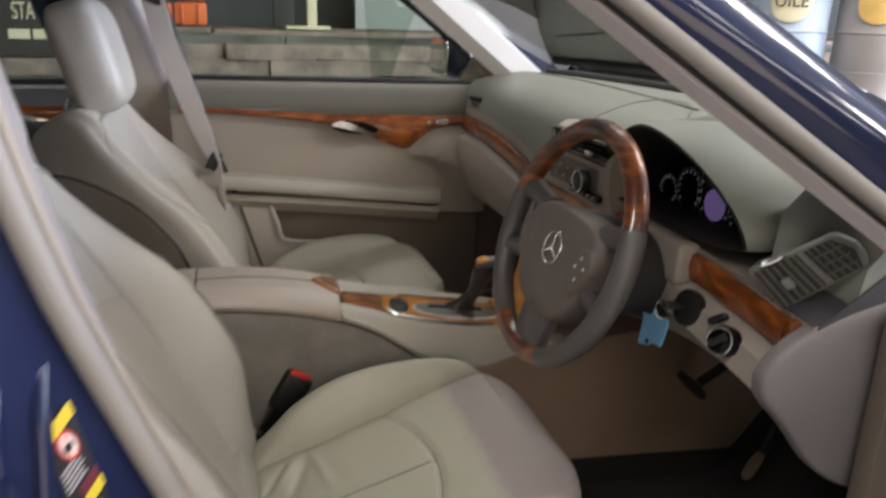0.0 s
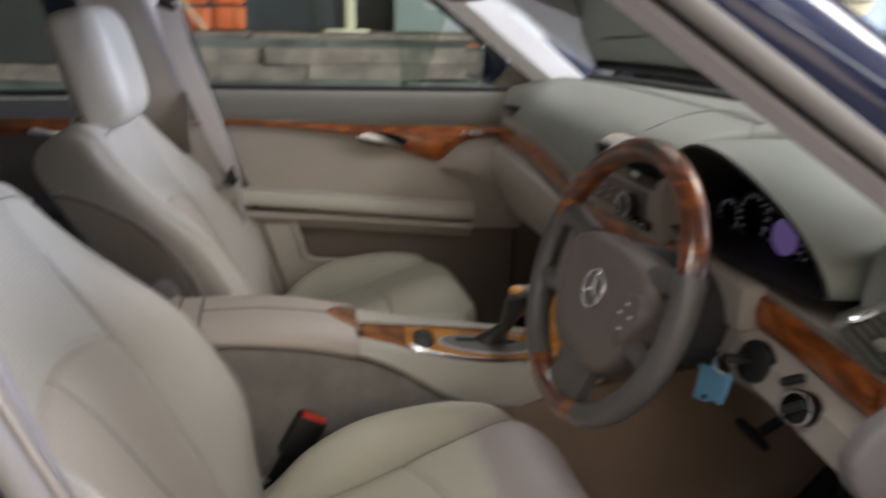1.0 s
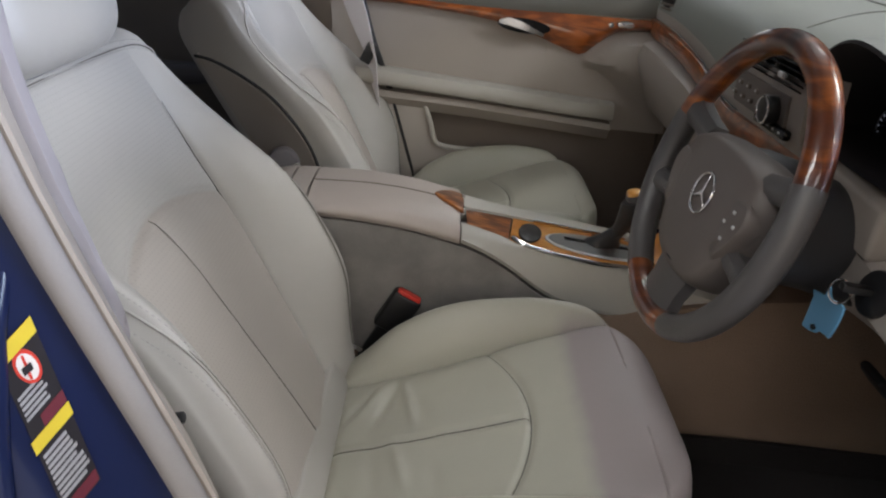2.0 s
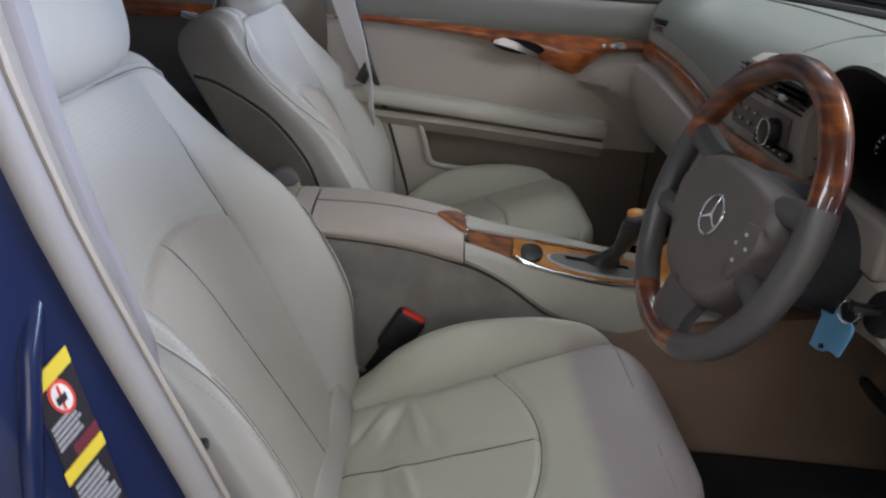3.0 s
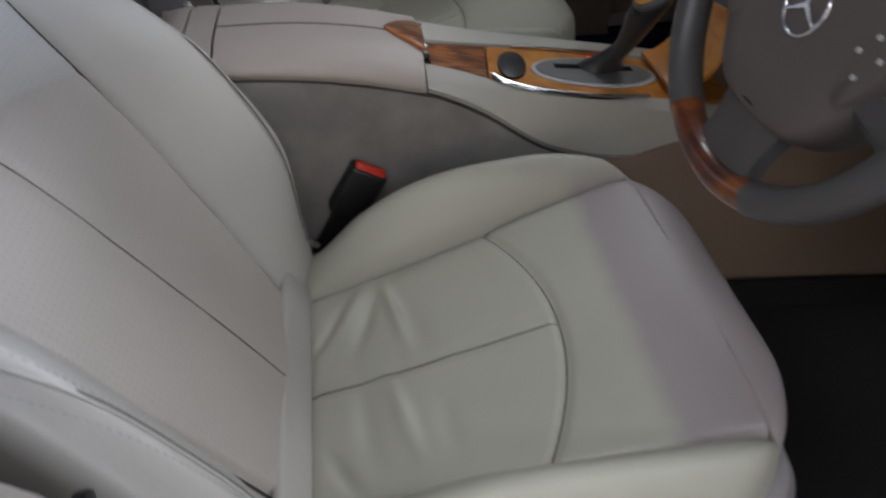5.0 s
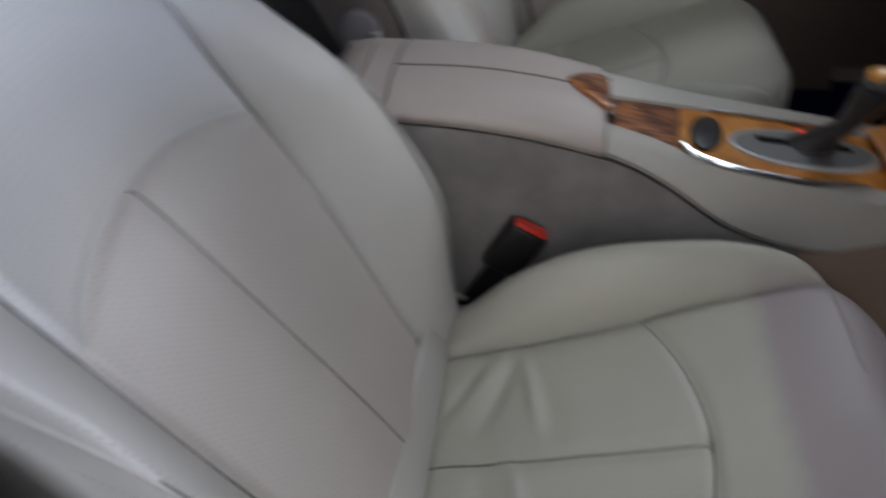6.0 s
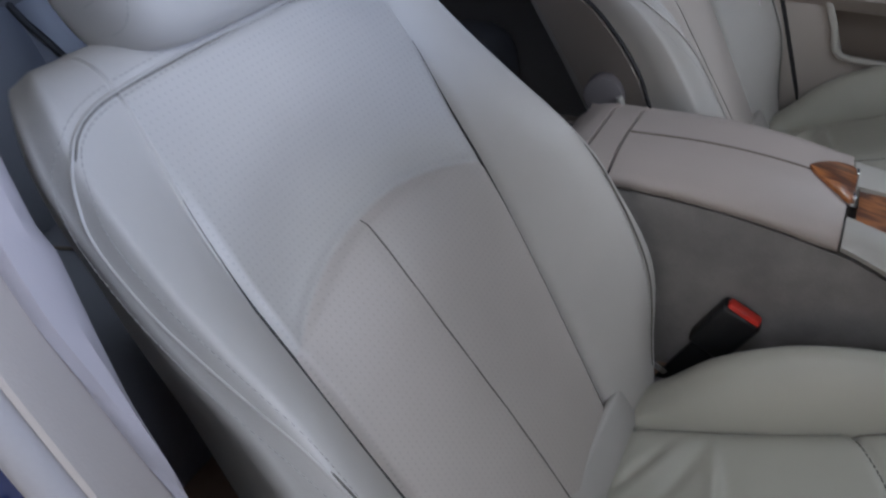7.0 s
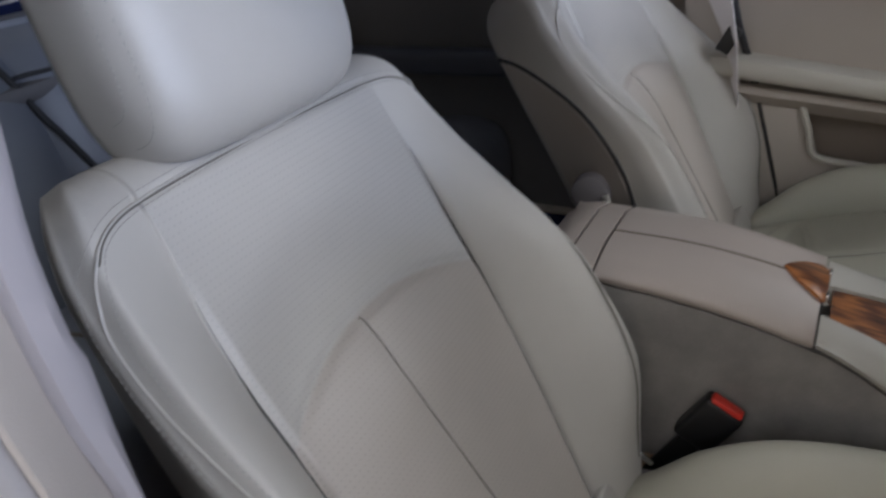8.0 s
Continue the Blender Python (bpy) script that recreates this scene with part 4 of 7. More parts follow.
def make_b_pillar(sg):
    """The middle pillar on one side; its outer face is painted, its inner covers are pale plastic."""
    near = sg < 0
    p = thing("pillar_b_driver" if near else "pillar_b_passenger", "blue middle door pillar with pale trim and rubber seal", "pillar", kind="structure")
    zs = list(np.linspace(0.40, 1.40, 22))
    tum = lambda z: 0.0 if z < 1.14 else 0.35 * (z - 1.14)
    rows = []
    for z in zs:
        e, t = blue_edge(z), tum(z)
        rows.append([(e - d, sg * (skin_y(d) - t), z) for d in (0.0, 0.012, 0.030, 0.048, 0.062, 0.085, 0.12, 0.16, 0.22)] + [ (e - 0.23, sg * (0.74 - t), z), (e - 0.10, sg * (0.73 - t), z)])
    part("pillar_skin", loft_bm(rows), PAINT, p, "dark blue glossy paint", angle=60)
    for off, r in ((0.0, 0.0075), (0.026, 0.005)):
        bead = [(-0.172 - off, sg * (skin_y(blue_edge(z) + 0.172 + off) + 0.002 - 0.022 * ease(0.93, 1.005, z)), z) for z in np.linspace(0.56, 1.005, 14)]
        part("pressed_rib", tube_bm(bead, r, 10), PAINT, p)
    seal = [(blue_edge(z) + 0.011, sg * (0.750 - tum(z)), z) for z in zs]
    part("door_seal", tube_bm(seal, 0.0115, 12), RUBBER, p, "grey rubber door seal")
    xr_ = lambda z: soft_table([(0.40, 0.0), (0.6, -0.03), (0.78, -0.076), (0.85, -0.096), (0.90, -0.112), (0.938, -0.125), (0.972, -0.136), (1.025, -0.150), (1.059, -0.160), (1.085, -0.168), (1.139, -0.181), (1.3, -0.235), (1.42, -0.262)], z)
    yr_ = lambda z: soft_table([(0.40, 0.676), (0.70, 0.678), (0.80, 0.684), (0.85, 0.696), (0.88, 0.705), (0.938, 0.704), (0.972, 0.700), (1.025, 0.693), (1.059, 0.689), (1.085, 0.684), (1.139, 0.670), (1.3, 0.622), (1.42, 0.585)], z)
    xl_ = lambda z: soft_table([(0.40, 0.0), (0.6, -0.03), (0.78, -0.076), (0.85, -0.096), (0.90, -0.116), (0.967, -0.132), (1.008, -0.145), (1.089, -0.167), (1.139, -0.181), (1.3, -0.235), (1.42, -0.262)], z)
    yl_ = lambda z: soft_table([(0.40, 0.716), (0.90, 0.712), (0.967, 0.716), (1.008, 0.718), (1.089, 0.712), (1.139, 0.702), (1.3, 0.655), (1.42, 0.615)], z)
    rows = []
    for z in zs:
        e, t, x1, y1, x2, y2 = blue_edge(z), tum(z), xr_(z) - 0.007, yr_(z), xl_(z) - 0.007, yl_(z)
        rows.append([(e + 0.016, sg * (0.744 - t), z), (e + 0.0255, sg * (0.7475 - t), z), (e + 0.028, sg * (0.7455 - t), z), (0.5 * (e + 0.028 + x2) + 0.003, sg * 0.5 * (0.7455 - t + y2), z), (x2 + 0.001, sg * (y2 + 0.002), z), (x1 - 0.006, sg * (y1 + 0.004), z), (x1 - 0.06, sg * (y1 + 0.002), z), (e - 0.14, sg * y1, z), (e - 0.14, sg * (0.735 - t), z), (e - 0.02, sg * (0.742 - t), z)])
    part("lower_trim", loft_bm(rows), TRIM, p, "taupe plastic cover")
    # upper cover with a tapering rounded tail, facing the front
    rows = []
    for k in range(40):
        z = 0.886 + (1.40 - 0.886) * (k / 39) ** 1.3
        x1, y1, x2, y2 = xr_(z), yr_(z), xl_(z), yl_(z)
        x1, x2 = x1 - 0.008, x2 - 0.007
        tail = min(1.0, ((z - 0.886) / 0.03 + 0.01) ** 0.5)
        cx, cy = 0.5 * (x1 + x2), 0.5 * (y1 + y2)
        x1, y1, x2, y2 = cx + (x1 - cx) * tail, cy + (y1 - cy) * tail, cx + (x2 - cx) * tail, cy + (y2 - cy) * tail
        notch = 0.003 * ease(1.022, 1.030, z)
        rows.append([(x1 - 0.020, sg * (y1 + 0.002), z), (x1 - 0.006, sg * (y1 - 0.001 + notch), z), (x1 + 0.001, sg * (y1 + notch), z), (x1 + 0.006 * tail, sg * (y1 + 0.003 + notch), z), (0.5 * (x1 + x2) + 0.010 * tail, sg * 0.5 * (y1 + y2), z), (x2 + 0.008 * tail, sg * (y2 - 0.002), z), (x2 + 0.003, sg * (y2 + 0.0015), z), (x2 - 0.020, sg * y2, z)])
    part("upper_trim", loft_bm(rows), FABRIC, p, "pale fabric-covered tapering cover")
    return p


make_b_pillar(-1)
make_b_pillar(1)

# warning label on the painted pillar
decal = thing("warning_label", "black warning label with yellow bars on blue pillar", "label")


def on_pillar(u, v, out=0.0):
    """u towards the front, v up, in metres from the middle of the label."""
    u, v = 0.004 + 0.70 * u, 0.86 * v
    z = 0.868 + v
    x = blue_edge(0.935) - 0.031 + 0.68 * (blue_edge(z) - blue_edge(0.935)) + 0.77 * u
    return Vector((x + 0.62 * out, -skin_y(blue_edge(z) - x) - 0.0012 - 0.78 * out, z))


def decal_quad(name, u0, u1, v0, v1, lift, mat, shear=0.0, parent=None, label=""):
    q = [on_pillar(u0, v0 + shear * u0, lift), on_pillar(u1, v0 + shear * u1, lift), on_pillar(u1, v1 + shear * u1, lift), on_pillar(u0, v1 + shear * u0, lift)]
    return part(name, slab_bm(q, (0.0004, -0.0005, 0)), mat, parent or decal, label)


SH = 0.55
board = decal_quad("backing", -0.021, 0.021, -0.082, 0.066, 0.0, LABEL_BLACK, SH)
decal_quad("yellow_bar", -0.023, 0.021, 0.056, 0.069, 0.0010, YELLOW, SH, board)
decal_quad("yellow_bar", -0.023, 0.022, -0.018, -0.007, 0.0010, YELLOW, SH, board)
decal_quad("maroon_bar", -0.006, 0.021, -0.006, 0.004, 0.0008, LABEL_MAROON, SH, board)
decal_quad("maroon_bar", -0.010, 0.020, -0.080, -0.070, 0.0008, LABEL_MAROON, SH, board)
rng = random.Random(4)
for k in range(5):
    decal_quad("print_line", -0.018, 0.006 + rng.random() * 0.012, 0.008 + 0.0045 * k, 0.0105 + 0.0045 * k, 0.0008, LABEL_GREY, SH, board)
for k in range(9):
    decal_quad("print_line", -0.018, 0.008 + rng.random() * 0.011, -0.066 + 0.0050 * k, -0.063 + 0.0050 * k, 0.0008, LABEL_GREY, SH, board)
for nm, r0, lift, mt in (("red_ring", 0.0145, 0.0010, LABEL_RED), ("white_disc", 0.0112, 0.0018, LABEL_WHITE)):
    c = [on_pillar(0.001 + 0.8 * r0 * math.cos(t), 0.042 + r0 * math.sin(t), lift) for t in np.linspace(0, 2 * math.pi, 29)[:-1]]
    part(nm, slab_bm(c, (0.0004, -0.0005, 0)), mt, board)
decal_quad("red_bar", -0.0012, 0.0012, 0.032, 0.052, 0.0026, LABEL_RED, 0, board)
decal_quad("dark_mark", -0.005, 0.005, 0.038, 0.044, 0.0030, LABEL_BLACK, 0.4, board)

# roof, glass
roof = thing("car_roof", "blue car roof with pale headliner", "car roof", kind="structure")
part("roof_skin", sheet_bm([[(x, y, 1.455 - 0.05 * (y / 0.55) ** 2 - 0.03 * abs((x + 0.35) / 0.7) ** 2.5) for y in np.linspace(-0.56, 0.56, 9)] for x in np.linspace(-1.15, 0.26, 9)], 0.012), PAINT, roof)
part("headliner", sheet_bm([[(x, y, 1.43 - 0.05 * (y / 0.55) ** 2 - 0.03 * abs((x + 0.35) / 0.7) ** 2.5) for y in np.linspace(-0.53, 0.53, 9)] for x in np.linspace(-1.12, 0.24, 9)], 0.010), HEADLINER, roof)
for sg in (1, -1):
    part("roof_rail", tube_bm(smooth_path([(-1.15, sg * 0.50, 1.36), (-0.6, sg * 0.545, 1.41), (-0.1, sg * 0.55, 1.415), (0.26, sg * 0.51, 1.40)], 4), 0.03, 10), PAINT, roof)
    part("rail_seal", tube_bm(smooth_path([(-1.05, sg * 0.515, 1.335), (-0.6, sg * 0.555, 1.375), (-0.1, sg * 0.56, 1.38), (0.24, sg * 0.52, 1.37)], 4), 0.014, 8), RUBBER, roof)


def screen_base(y):
    return 0.945 - 0.11 * (y / 0.7) ** 2


ws = tagged(part("windscreen", sheet_bm([[(0.26 + (screen_base(y) + 0.03 - 0.26) * k, y * (0.76 + 0.24 * k), 1.425 - 0.03 * (y / 0.7) ** 2 - (0.335 - 0.03 * (y / 0.7) ** 2) * k ** 1.12 - (0.035 + 0.05 * k) * (1 - k ** 4) * max(0.0, -y / 0.7) ** 5) for y in np.linspace(-0.70, 0.70, 15)] for k in np.linspace(0, 1, 9)], 0.005), GLASS, None), "clear curved windscreen above the dashboard", "windscreen", kind="structure")
ws.visible_shadow = False
part("wiper", tube_bm([(screen_base(y) + 0.035, y, 1.097) for y in np.linspace(0.55, -0.35, 14)], 0.007, 8), RUBBER_BLACK, tagged(thing("wiper_blade", "black wiper blade resting at the windscreen's foot", "wiper")))

# body outside, beyond the glass
hood = thing("car_body", "dark blue glossy car body round the cabin", "car body", kind="structure")
part("bonnet", sheet_bm([[(x, y, 1.035 - 0.16 * (x - 1.05) - 0.10 * (y / 0.8) ** 4) for y in np.linspace(-0.80, 0.80, 13)] for x in np.linspace(0.985, 2.1, 9)], 0.01), PAINT, hood)
for sg in (1, -1):
    part("fender", rbox(1.3, 0.05, 0.62, 0.02, 3, pose(1.55, sg * 0.83, 0.62)), PAINT, hood)
    part("rear_quarter", rbox(0.9, 0.05, 0.62, 0.02, 3, pose(-1.45, sg * 0.82, 0.66)), PAINT, hood)
    part("rear_pillar", loft_bm([[(x, sg * y, z), (x + 0.14, sg * (y + 0.012), z), (x + 0.14, sg * (y + 0.05), z), (x, sg * (y + 0.045), z)] for x, y, z in ((-1.12, 0.50, 1.38), (-1.3, 0.60, 1.16), (-1.42, 0.70, 0.95))]), PAINT, hood)
for sg in (1, -1):
    part("pillar_trim", loft_bm([[(x + 0.01, sg * (y - 0.03), z), (x + 0.16, sg * (y - 0.018), z), (x + 0.16, sg * (y - 0.006), z), (x + 0.01, sg * (y - 0.008), z)] for x, y, z in ((-1.12, 0.50, 1.38), (-1.3, 0.60, 1.16), (-1.42, 0.70, 0.95))]), TRIM_LILAC, hood, "grey inner cover")
part("nose", rbox(0.08, 1.66, 0.5, 0.03, 3, pose(2.2, 0, 0.6)), PAINT, hood)
part("parcel_shelf", rbox(0.5, 1.3, 0.03, 0.01, 2, pose(-1.25, 0, 0.93)), REAR_SHADED, hood)
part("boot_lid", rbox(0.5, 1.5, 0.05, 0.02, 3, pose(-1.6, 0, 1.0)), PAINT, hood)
part("bulkhead", rbox(0.03, 1.5, 0.62, 0.005, 1, pose(-1.18, 0, 0.6)), REAR_SHADED, hood)
part("rear_window_frame", tube_bm([(-1.15, -0.48, 1.38), (-1.15, 0.48, 1.38)], 0.03, 8), PAINT, hood)
for nm, x, y in (("front", 1.45, 0.80), ("rear", -1.4, 0.80)):
    for sg in (1, -1):
        w_ = part("road_wheel", disc_bm(0.32, 0.20, 40, 0.03, pose(x, sg * 0.74, 0.32, 90, 0, 0)), RUBBER_BLACK, hood, "black rubber tyre")
        part("rim", disc_bm(0.21, 0.212, 32, 0.01, pose(x, sg * 0.74, 0.32, 90, 0, 0)), CHROME, w_)

# ---- rear of the cabin ----
bench = thing("rear_bench", "taupe leather rear bench seat with shade painted into it", "rear seat")
part("cushion", loft_bm([[(-0.56 - d, s_ * 0.68, z) for d, z in smooth_path([(0.02, 0.36), (-0.01, 0.50), (0.0, 0.60), (0.06, 0.64), (0.2, 0.63), (0.45, 0.58), (0.5, 0.36)], 5)] for s_ in np.linspace(-1, 1, 13)]), HIDE_REAR_SHADED, bench)
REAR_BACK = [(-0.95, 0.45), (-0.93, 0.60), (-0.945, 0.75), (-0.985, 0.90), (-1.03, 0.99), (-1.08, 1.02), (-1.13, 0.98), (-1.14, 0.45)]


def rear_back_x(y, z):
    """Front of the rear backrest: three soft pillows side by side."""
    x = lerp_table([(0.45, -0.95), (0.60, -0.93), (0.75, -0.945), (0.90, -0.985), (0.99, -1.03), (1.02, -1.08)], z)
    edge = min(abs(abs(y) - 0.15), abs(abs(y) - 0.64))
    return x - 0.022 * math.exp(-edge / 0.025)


part("backrest", loft_bm([[(rear_back_x(y, z) if x > -1.1 else x, y, z) for x, z in smooth_path(REAR_BACK, 6)] for y in np.linspace(-0.66, 0.66, 89)]), HIDE_REAR_SHADED, bench)
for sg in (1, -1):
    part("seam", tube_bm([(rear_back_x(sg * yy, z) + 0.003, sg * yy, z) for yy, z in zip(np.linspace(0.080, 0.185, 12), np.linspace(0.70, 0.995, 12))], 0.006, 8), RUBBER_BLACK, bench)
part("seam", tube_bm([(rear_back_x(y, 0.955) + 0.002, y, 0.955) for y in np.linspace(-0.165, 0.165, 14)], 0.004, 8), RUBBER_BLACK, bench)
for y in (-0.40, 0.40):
    part("headrest", superblock((-1.12, y, 1.06), (0.05, 0.12, 0.07), 3, 12, 32, 18), HIDE_REAR_SHADED, bench)
for yy in (-0.33, 0.33):
    part("seam", tube_bm([(-0.60 - d, yy, z + 0.001) for d, z in ((0.02, 0.645), (0.2, 0.632), (0.4, 0.59))], 0.003, 6), TRIM_DARK, bench)
for sg in (1, -1):
    rd = thing("rear_door", "closed rear door, taupe panel with shade in its colour, walnut strip", "car door", "rear doors")
    part("skin", rbox(0.94, 0.045, 0.62, 0.01, 2, pose(-0.80, sg * 0.79, 0.68)), PAINT, rd)
    part("panel", sheet_bm([[(x, sg * y, z) for x in np.linspace(-1.25, -0.34, 6)] for y, z in smooth_path([(0.70, 0.42), (0.69, 0.6), (0.68, 0.74), (0.695, 0.86), (0.70, 0.96), (0.72, 1.03)], 4)], 0.012), REAR_PANEL if sg < 0 else REAR_SHADED, rd, "panel darkened to stand for shade")
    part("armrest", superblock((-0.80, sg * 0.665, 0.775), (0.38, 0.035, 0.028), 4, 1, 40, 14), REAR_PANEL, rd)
    part("wood_strip", sheet_bm([[(x, sg * (0.69 - 0.006 * math.sin(math.pi * k)), 0.955 + 0.035 * k) for x in np.linspace(-1.2, -0.36, 9)] for k in np.linspace(0, 1, 5)], 0.006), WOOD, rd, "lacquered walnut")
    hnd = part("door_handle", rbox(0.10, 0.012, 0.018, 0.005, 2, pose(-0.46, sg * 0.672, 0.958, 0, 10, 0)), CHROME, rd, "chrome lever")
    part("window_seal", rbox(0.92, 0.02, 0.015, 0.004, 2, pose(-0.80, sg * 0.735, 1.045)), RUBBER_BLACK, rd)
    g_ = part("window", rbox(0.90, 0.004, 0.34, 0, 1, pose(-0.76, sg * 0.69, 1.21, sg * 17, 0, 0)), GLASS, rd, "clear glass", smooth=False)
    g_.visible_shadow = False

# ---- passenger door, shut ----
pdoor = thing("front_door", "closed passenger door with walnut strip and taupe panel", "car door")
part("skin", rbox(1.02, 0.045, 0.66, 0.01, 2, pose(0.26, 0.79, 0.68)), PAINT, pdoor)
part("upper_panel", sheet_bm([[(x, y, z - 0.016 * (x + 0.1)) for x in np.linspace(-0.16, 0.76, 10)] for y, z in smooth_path([(0.652, 0.975), (0.650, 1.0), (0.660, 1.03), (0.676, 1.048), (0.700, 1.056)], 4)], 0.012), PAD_DARK, pdoor, "grey-olive soft top")


def door_wood_top(x):
    return lerp_table([(-0.14, 0.992), (-0.07, 0.990), (0.1, 0.980), (0.24, 0.972), (0.40, 0.968), (0.62, 0.960)], x)


def door_wood_low(x):
    return lerp_table([(-0.14, 0.978), (-0.07, 0.976), (0.1, 0.962), (0.22, 0.945), (0.30, 0.925), (0.36, 0.903), (0.42, 0.880), (0.445, 0.876), (0.47, 0.896), (0.52, 0.930), (0.62, 0.938)], x)


part("wood_strip", sheet_bm([[(x, 0.642 - 0.010 * math.sin(math.pi * k) - 0.012 * ease(0.3, 0.45, x) * math.sin(math.pi * k), door_wood_low(x) + (door_wood_top(x) - door_wood_low(x)) * k) for x in np.linspace(-0.14, 0.60, 46)] for k in np.linspace(0, 1, 9)], 0.008), WOOD, pdoor, "lacquered walnut strip")
part("mid_panel", sheet_bm([[(x, y, z) for x in np.linspace(-0.16, 0.62, 10)] for y, z in smooth_path([(0.660, 0.745), (0.652, 0.80), (0.655, 0.85), (0.660, 0.90), (0.655, 0.96), (0.650, 0.985)], 4)], 0.010), TRIM, pdoor, "smooth taupe leather")
bowl = [(0.235 + 0.125 * (0.5 - 0.5 * math.cos(t)) + 0.004 * math.sin(t), 0.0, 0.944 + (0.017 if math.sin(t) > 0 else 0.016) * math.sin(t) - 0.014 * (0.5 - 0.5 * math.cos(t))) for t in np.linspace(0, 2 * math.pi, 31)[:-1]]
part("handle_bowl", loft_bm([[(x, 0.6265 + d, z) for x, _, z in bowl] for d in (0.0, 0.012)]), BLACK_GLOSS, pdoor, "black recess")
part("door_handle", loft_bm([[(x, 0.622 - o, z - h), (x, 0.622 - o, z + h), (x, 0.628, z + h), (x, 0.628, z - h)] for x, z, h, o in ((0.238, 0.946, 0.004, 0.0), (0.26, 0.948, 0.009, 0.004), (0.29, 0.940, 0.009, 0.006), (0.32, 0.928, 0.006, 0.006), (0.345, 0.918, 0.004, 0.003))]), CHROME, pdoor, "chrome lever")
part("lock_button", disc_bm(0.006, 0.008, 16, 0.001, pose(0.50, 0.618, 0.950, 90, 0, 0)), CHROME, pdoor)
part("seat_control", loft_bm([[(0.535 + 0.022 * math.cos(t) * k, 0.625 - d, 0.951 + 0.009 * math.sin(t) * k) for t in np.linspace(0, 2 * math.pi, 17)[:-1]] for k, d in ((1, 0), (0.9, 0.008), (0.3, 0.010))]), CHROME, pdoor, "small chrome switch")
# padded armrest
rows = []
for x in np.linspace(-0.14, 0.535, 18):
    zc = 0.800 - 0.062 * (x + 0.02) / 0.55
    k = 1 - 0.35 * ease(0.46, 0.535, x)
    rows.append([(x, 0.655 - 0.062 * k * q[0], zc + 0.024 * q[1]) for q in [(0, 1.0), (0.70, 1.08), (0.93, 0.92), (1.0, 0.45), (0.98, -0.25), (0.88, -0.55), (0.60, -0.70), (0, -0.75)]])
part("armrest", loft_bm(rows), TRIM_LIGHT, pdoor, "pale padded armrest")
rows = [[(x, 0.640, z + 0.016), (x, 0.618, z + 0.014), (x, 0.612, z), (x, 0.640, z - 0.03)] for x, z in ((-0.14, 0.768), (0.2, 0.738), (0.53, 0.700))]
part("grab_rail", loft_bm(rows), TRIM, pdoor)
# The shadow low on the door is carried by this darker trim.
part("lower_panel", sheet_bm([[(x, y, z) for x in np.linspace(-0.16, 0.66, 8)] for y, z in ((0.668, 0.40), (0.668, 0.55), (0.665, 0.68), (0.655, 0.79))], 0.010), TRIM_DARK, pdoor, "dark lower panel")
pk = [(-0.16, 0.0, 0.745), (0.075, 0.0, 0.735), (0.108, 0.0, 0.635), (0.30, 0.0, 0.618), (0.43, 0.0, 0.604), (0.462, 0.0, 0.575), (0.47, 0.0, 0.44), (-0.16, 0.0, 0.44)]
part("map_pocket", slab_bm([(x, 0.632, z) for x, _, z in pk], (0, 0.022, 0), 0.006), TRIM, pdoor, "moulded taupe pocket")
part("pocket_edge", tube_bm(smooth_path([(0.070, 0.630, 0.738), (0.088, 0.628, 0.69), (0.106, 0.627, 0.640), (0.20, 0.627, 0.628)], 4), 0.006, 8), TRIM_LIGHT, pdoor)
# rounded front of the door and the matching flank of the dashboard
def pod_out(x, z):
    """How far the rounded front of the door bulges; its rear edge slants forward towards the bottom."""
    rear = lerp_table([(0.69, 0.566), (0.735, 0.560), (0.787, 0.538), (0.84, 0.482), (0.864, 0.428), (0.90, 0.362), (0.93, 0.33)], z)
    return -0.006 + 0.066 * ease(0.0, 0.085, x - rear) * ease(0.0, 0.040, door_wood_low(x) + 0.004 - z) * (0.25 + 0.75 * ease(0.70, 0.86, z))


rows = [[(x, 0.656 - pod_out(x, z), z) for x in np.linspace(0.36, 0.67, 28)] for z in np.linspace(0.955, 0.69, 22)]
part("speaker_pod", sheet_bm(rows, 0.008), TRIM, pdoor, "rounded taupe moulding")
pg = part("window", sheet_bm([[(x0 + k * dx_, 0.705 - 0.125 * k - 0.02 * k * k, 1.045 + 0.33 * k) for x0, dx_ in ((-0.14, -0.07), (0.2, -0.05), (0.52, -0.18), (0.70, -0.40))] for k in np.linspace(0, 1, 6)], 0.004), GLASS, pdoor, "clear raised glass")
pg.visible_shadow = False
part("window_seal", tube_bm([(x, 0.702, 1.060 - 0.016 * (x + 0.1)) for x in np.linspace(-0.15, 0.72, 10)], 0.007, 8), RUBBER_BLACK, pdoor)
part("window_frame", tube_bm(smooth_path([(-0.11, 0.700, 1.05), (-0.14, 0.665, 1.18), (-0.18, 0.60, 1.34), (-0.12, 0.57, 1.385), (0.14, 0.57, 1.385), (0.40, 0.645, 1.28), (0.62, 0.715, 1.125), (0.70, 0.73, 1.06)], 6), 0.008, 8), RUBBER_BLACK, pdoor)
part("door_edge_seal", tube_bm(smooth_path([(-0.102, 0.640, 1.055), (-0.077, 0.638, 0.955), (-0.055, 0.638, 0.875), (-0.016, 0.638, 0.768), (0.035, 0.638, 0.595), (0.06, 0.64, 0.5)], 5), 0.0075, 8), RUBBER_BLACK, pdoor)
part("mirror_sail", slab_bm([(0.60, 0.70, 1.052), (0.735, 0.715, 1.045), (0.655, 0.688, 1.135)], (0, 0.018, 0), 0.003), TRIM_DARK, pdoor, "dark brown triangle")
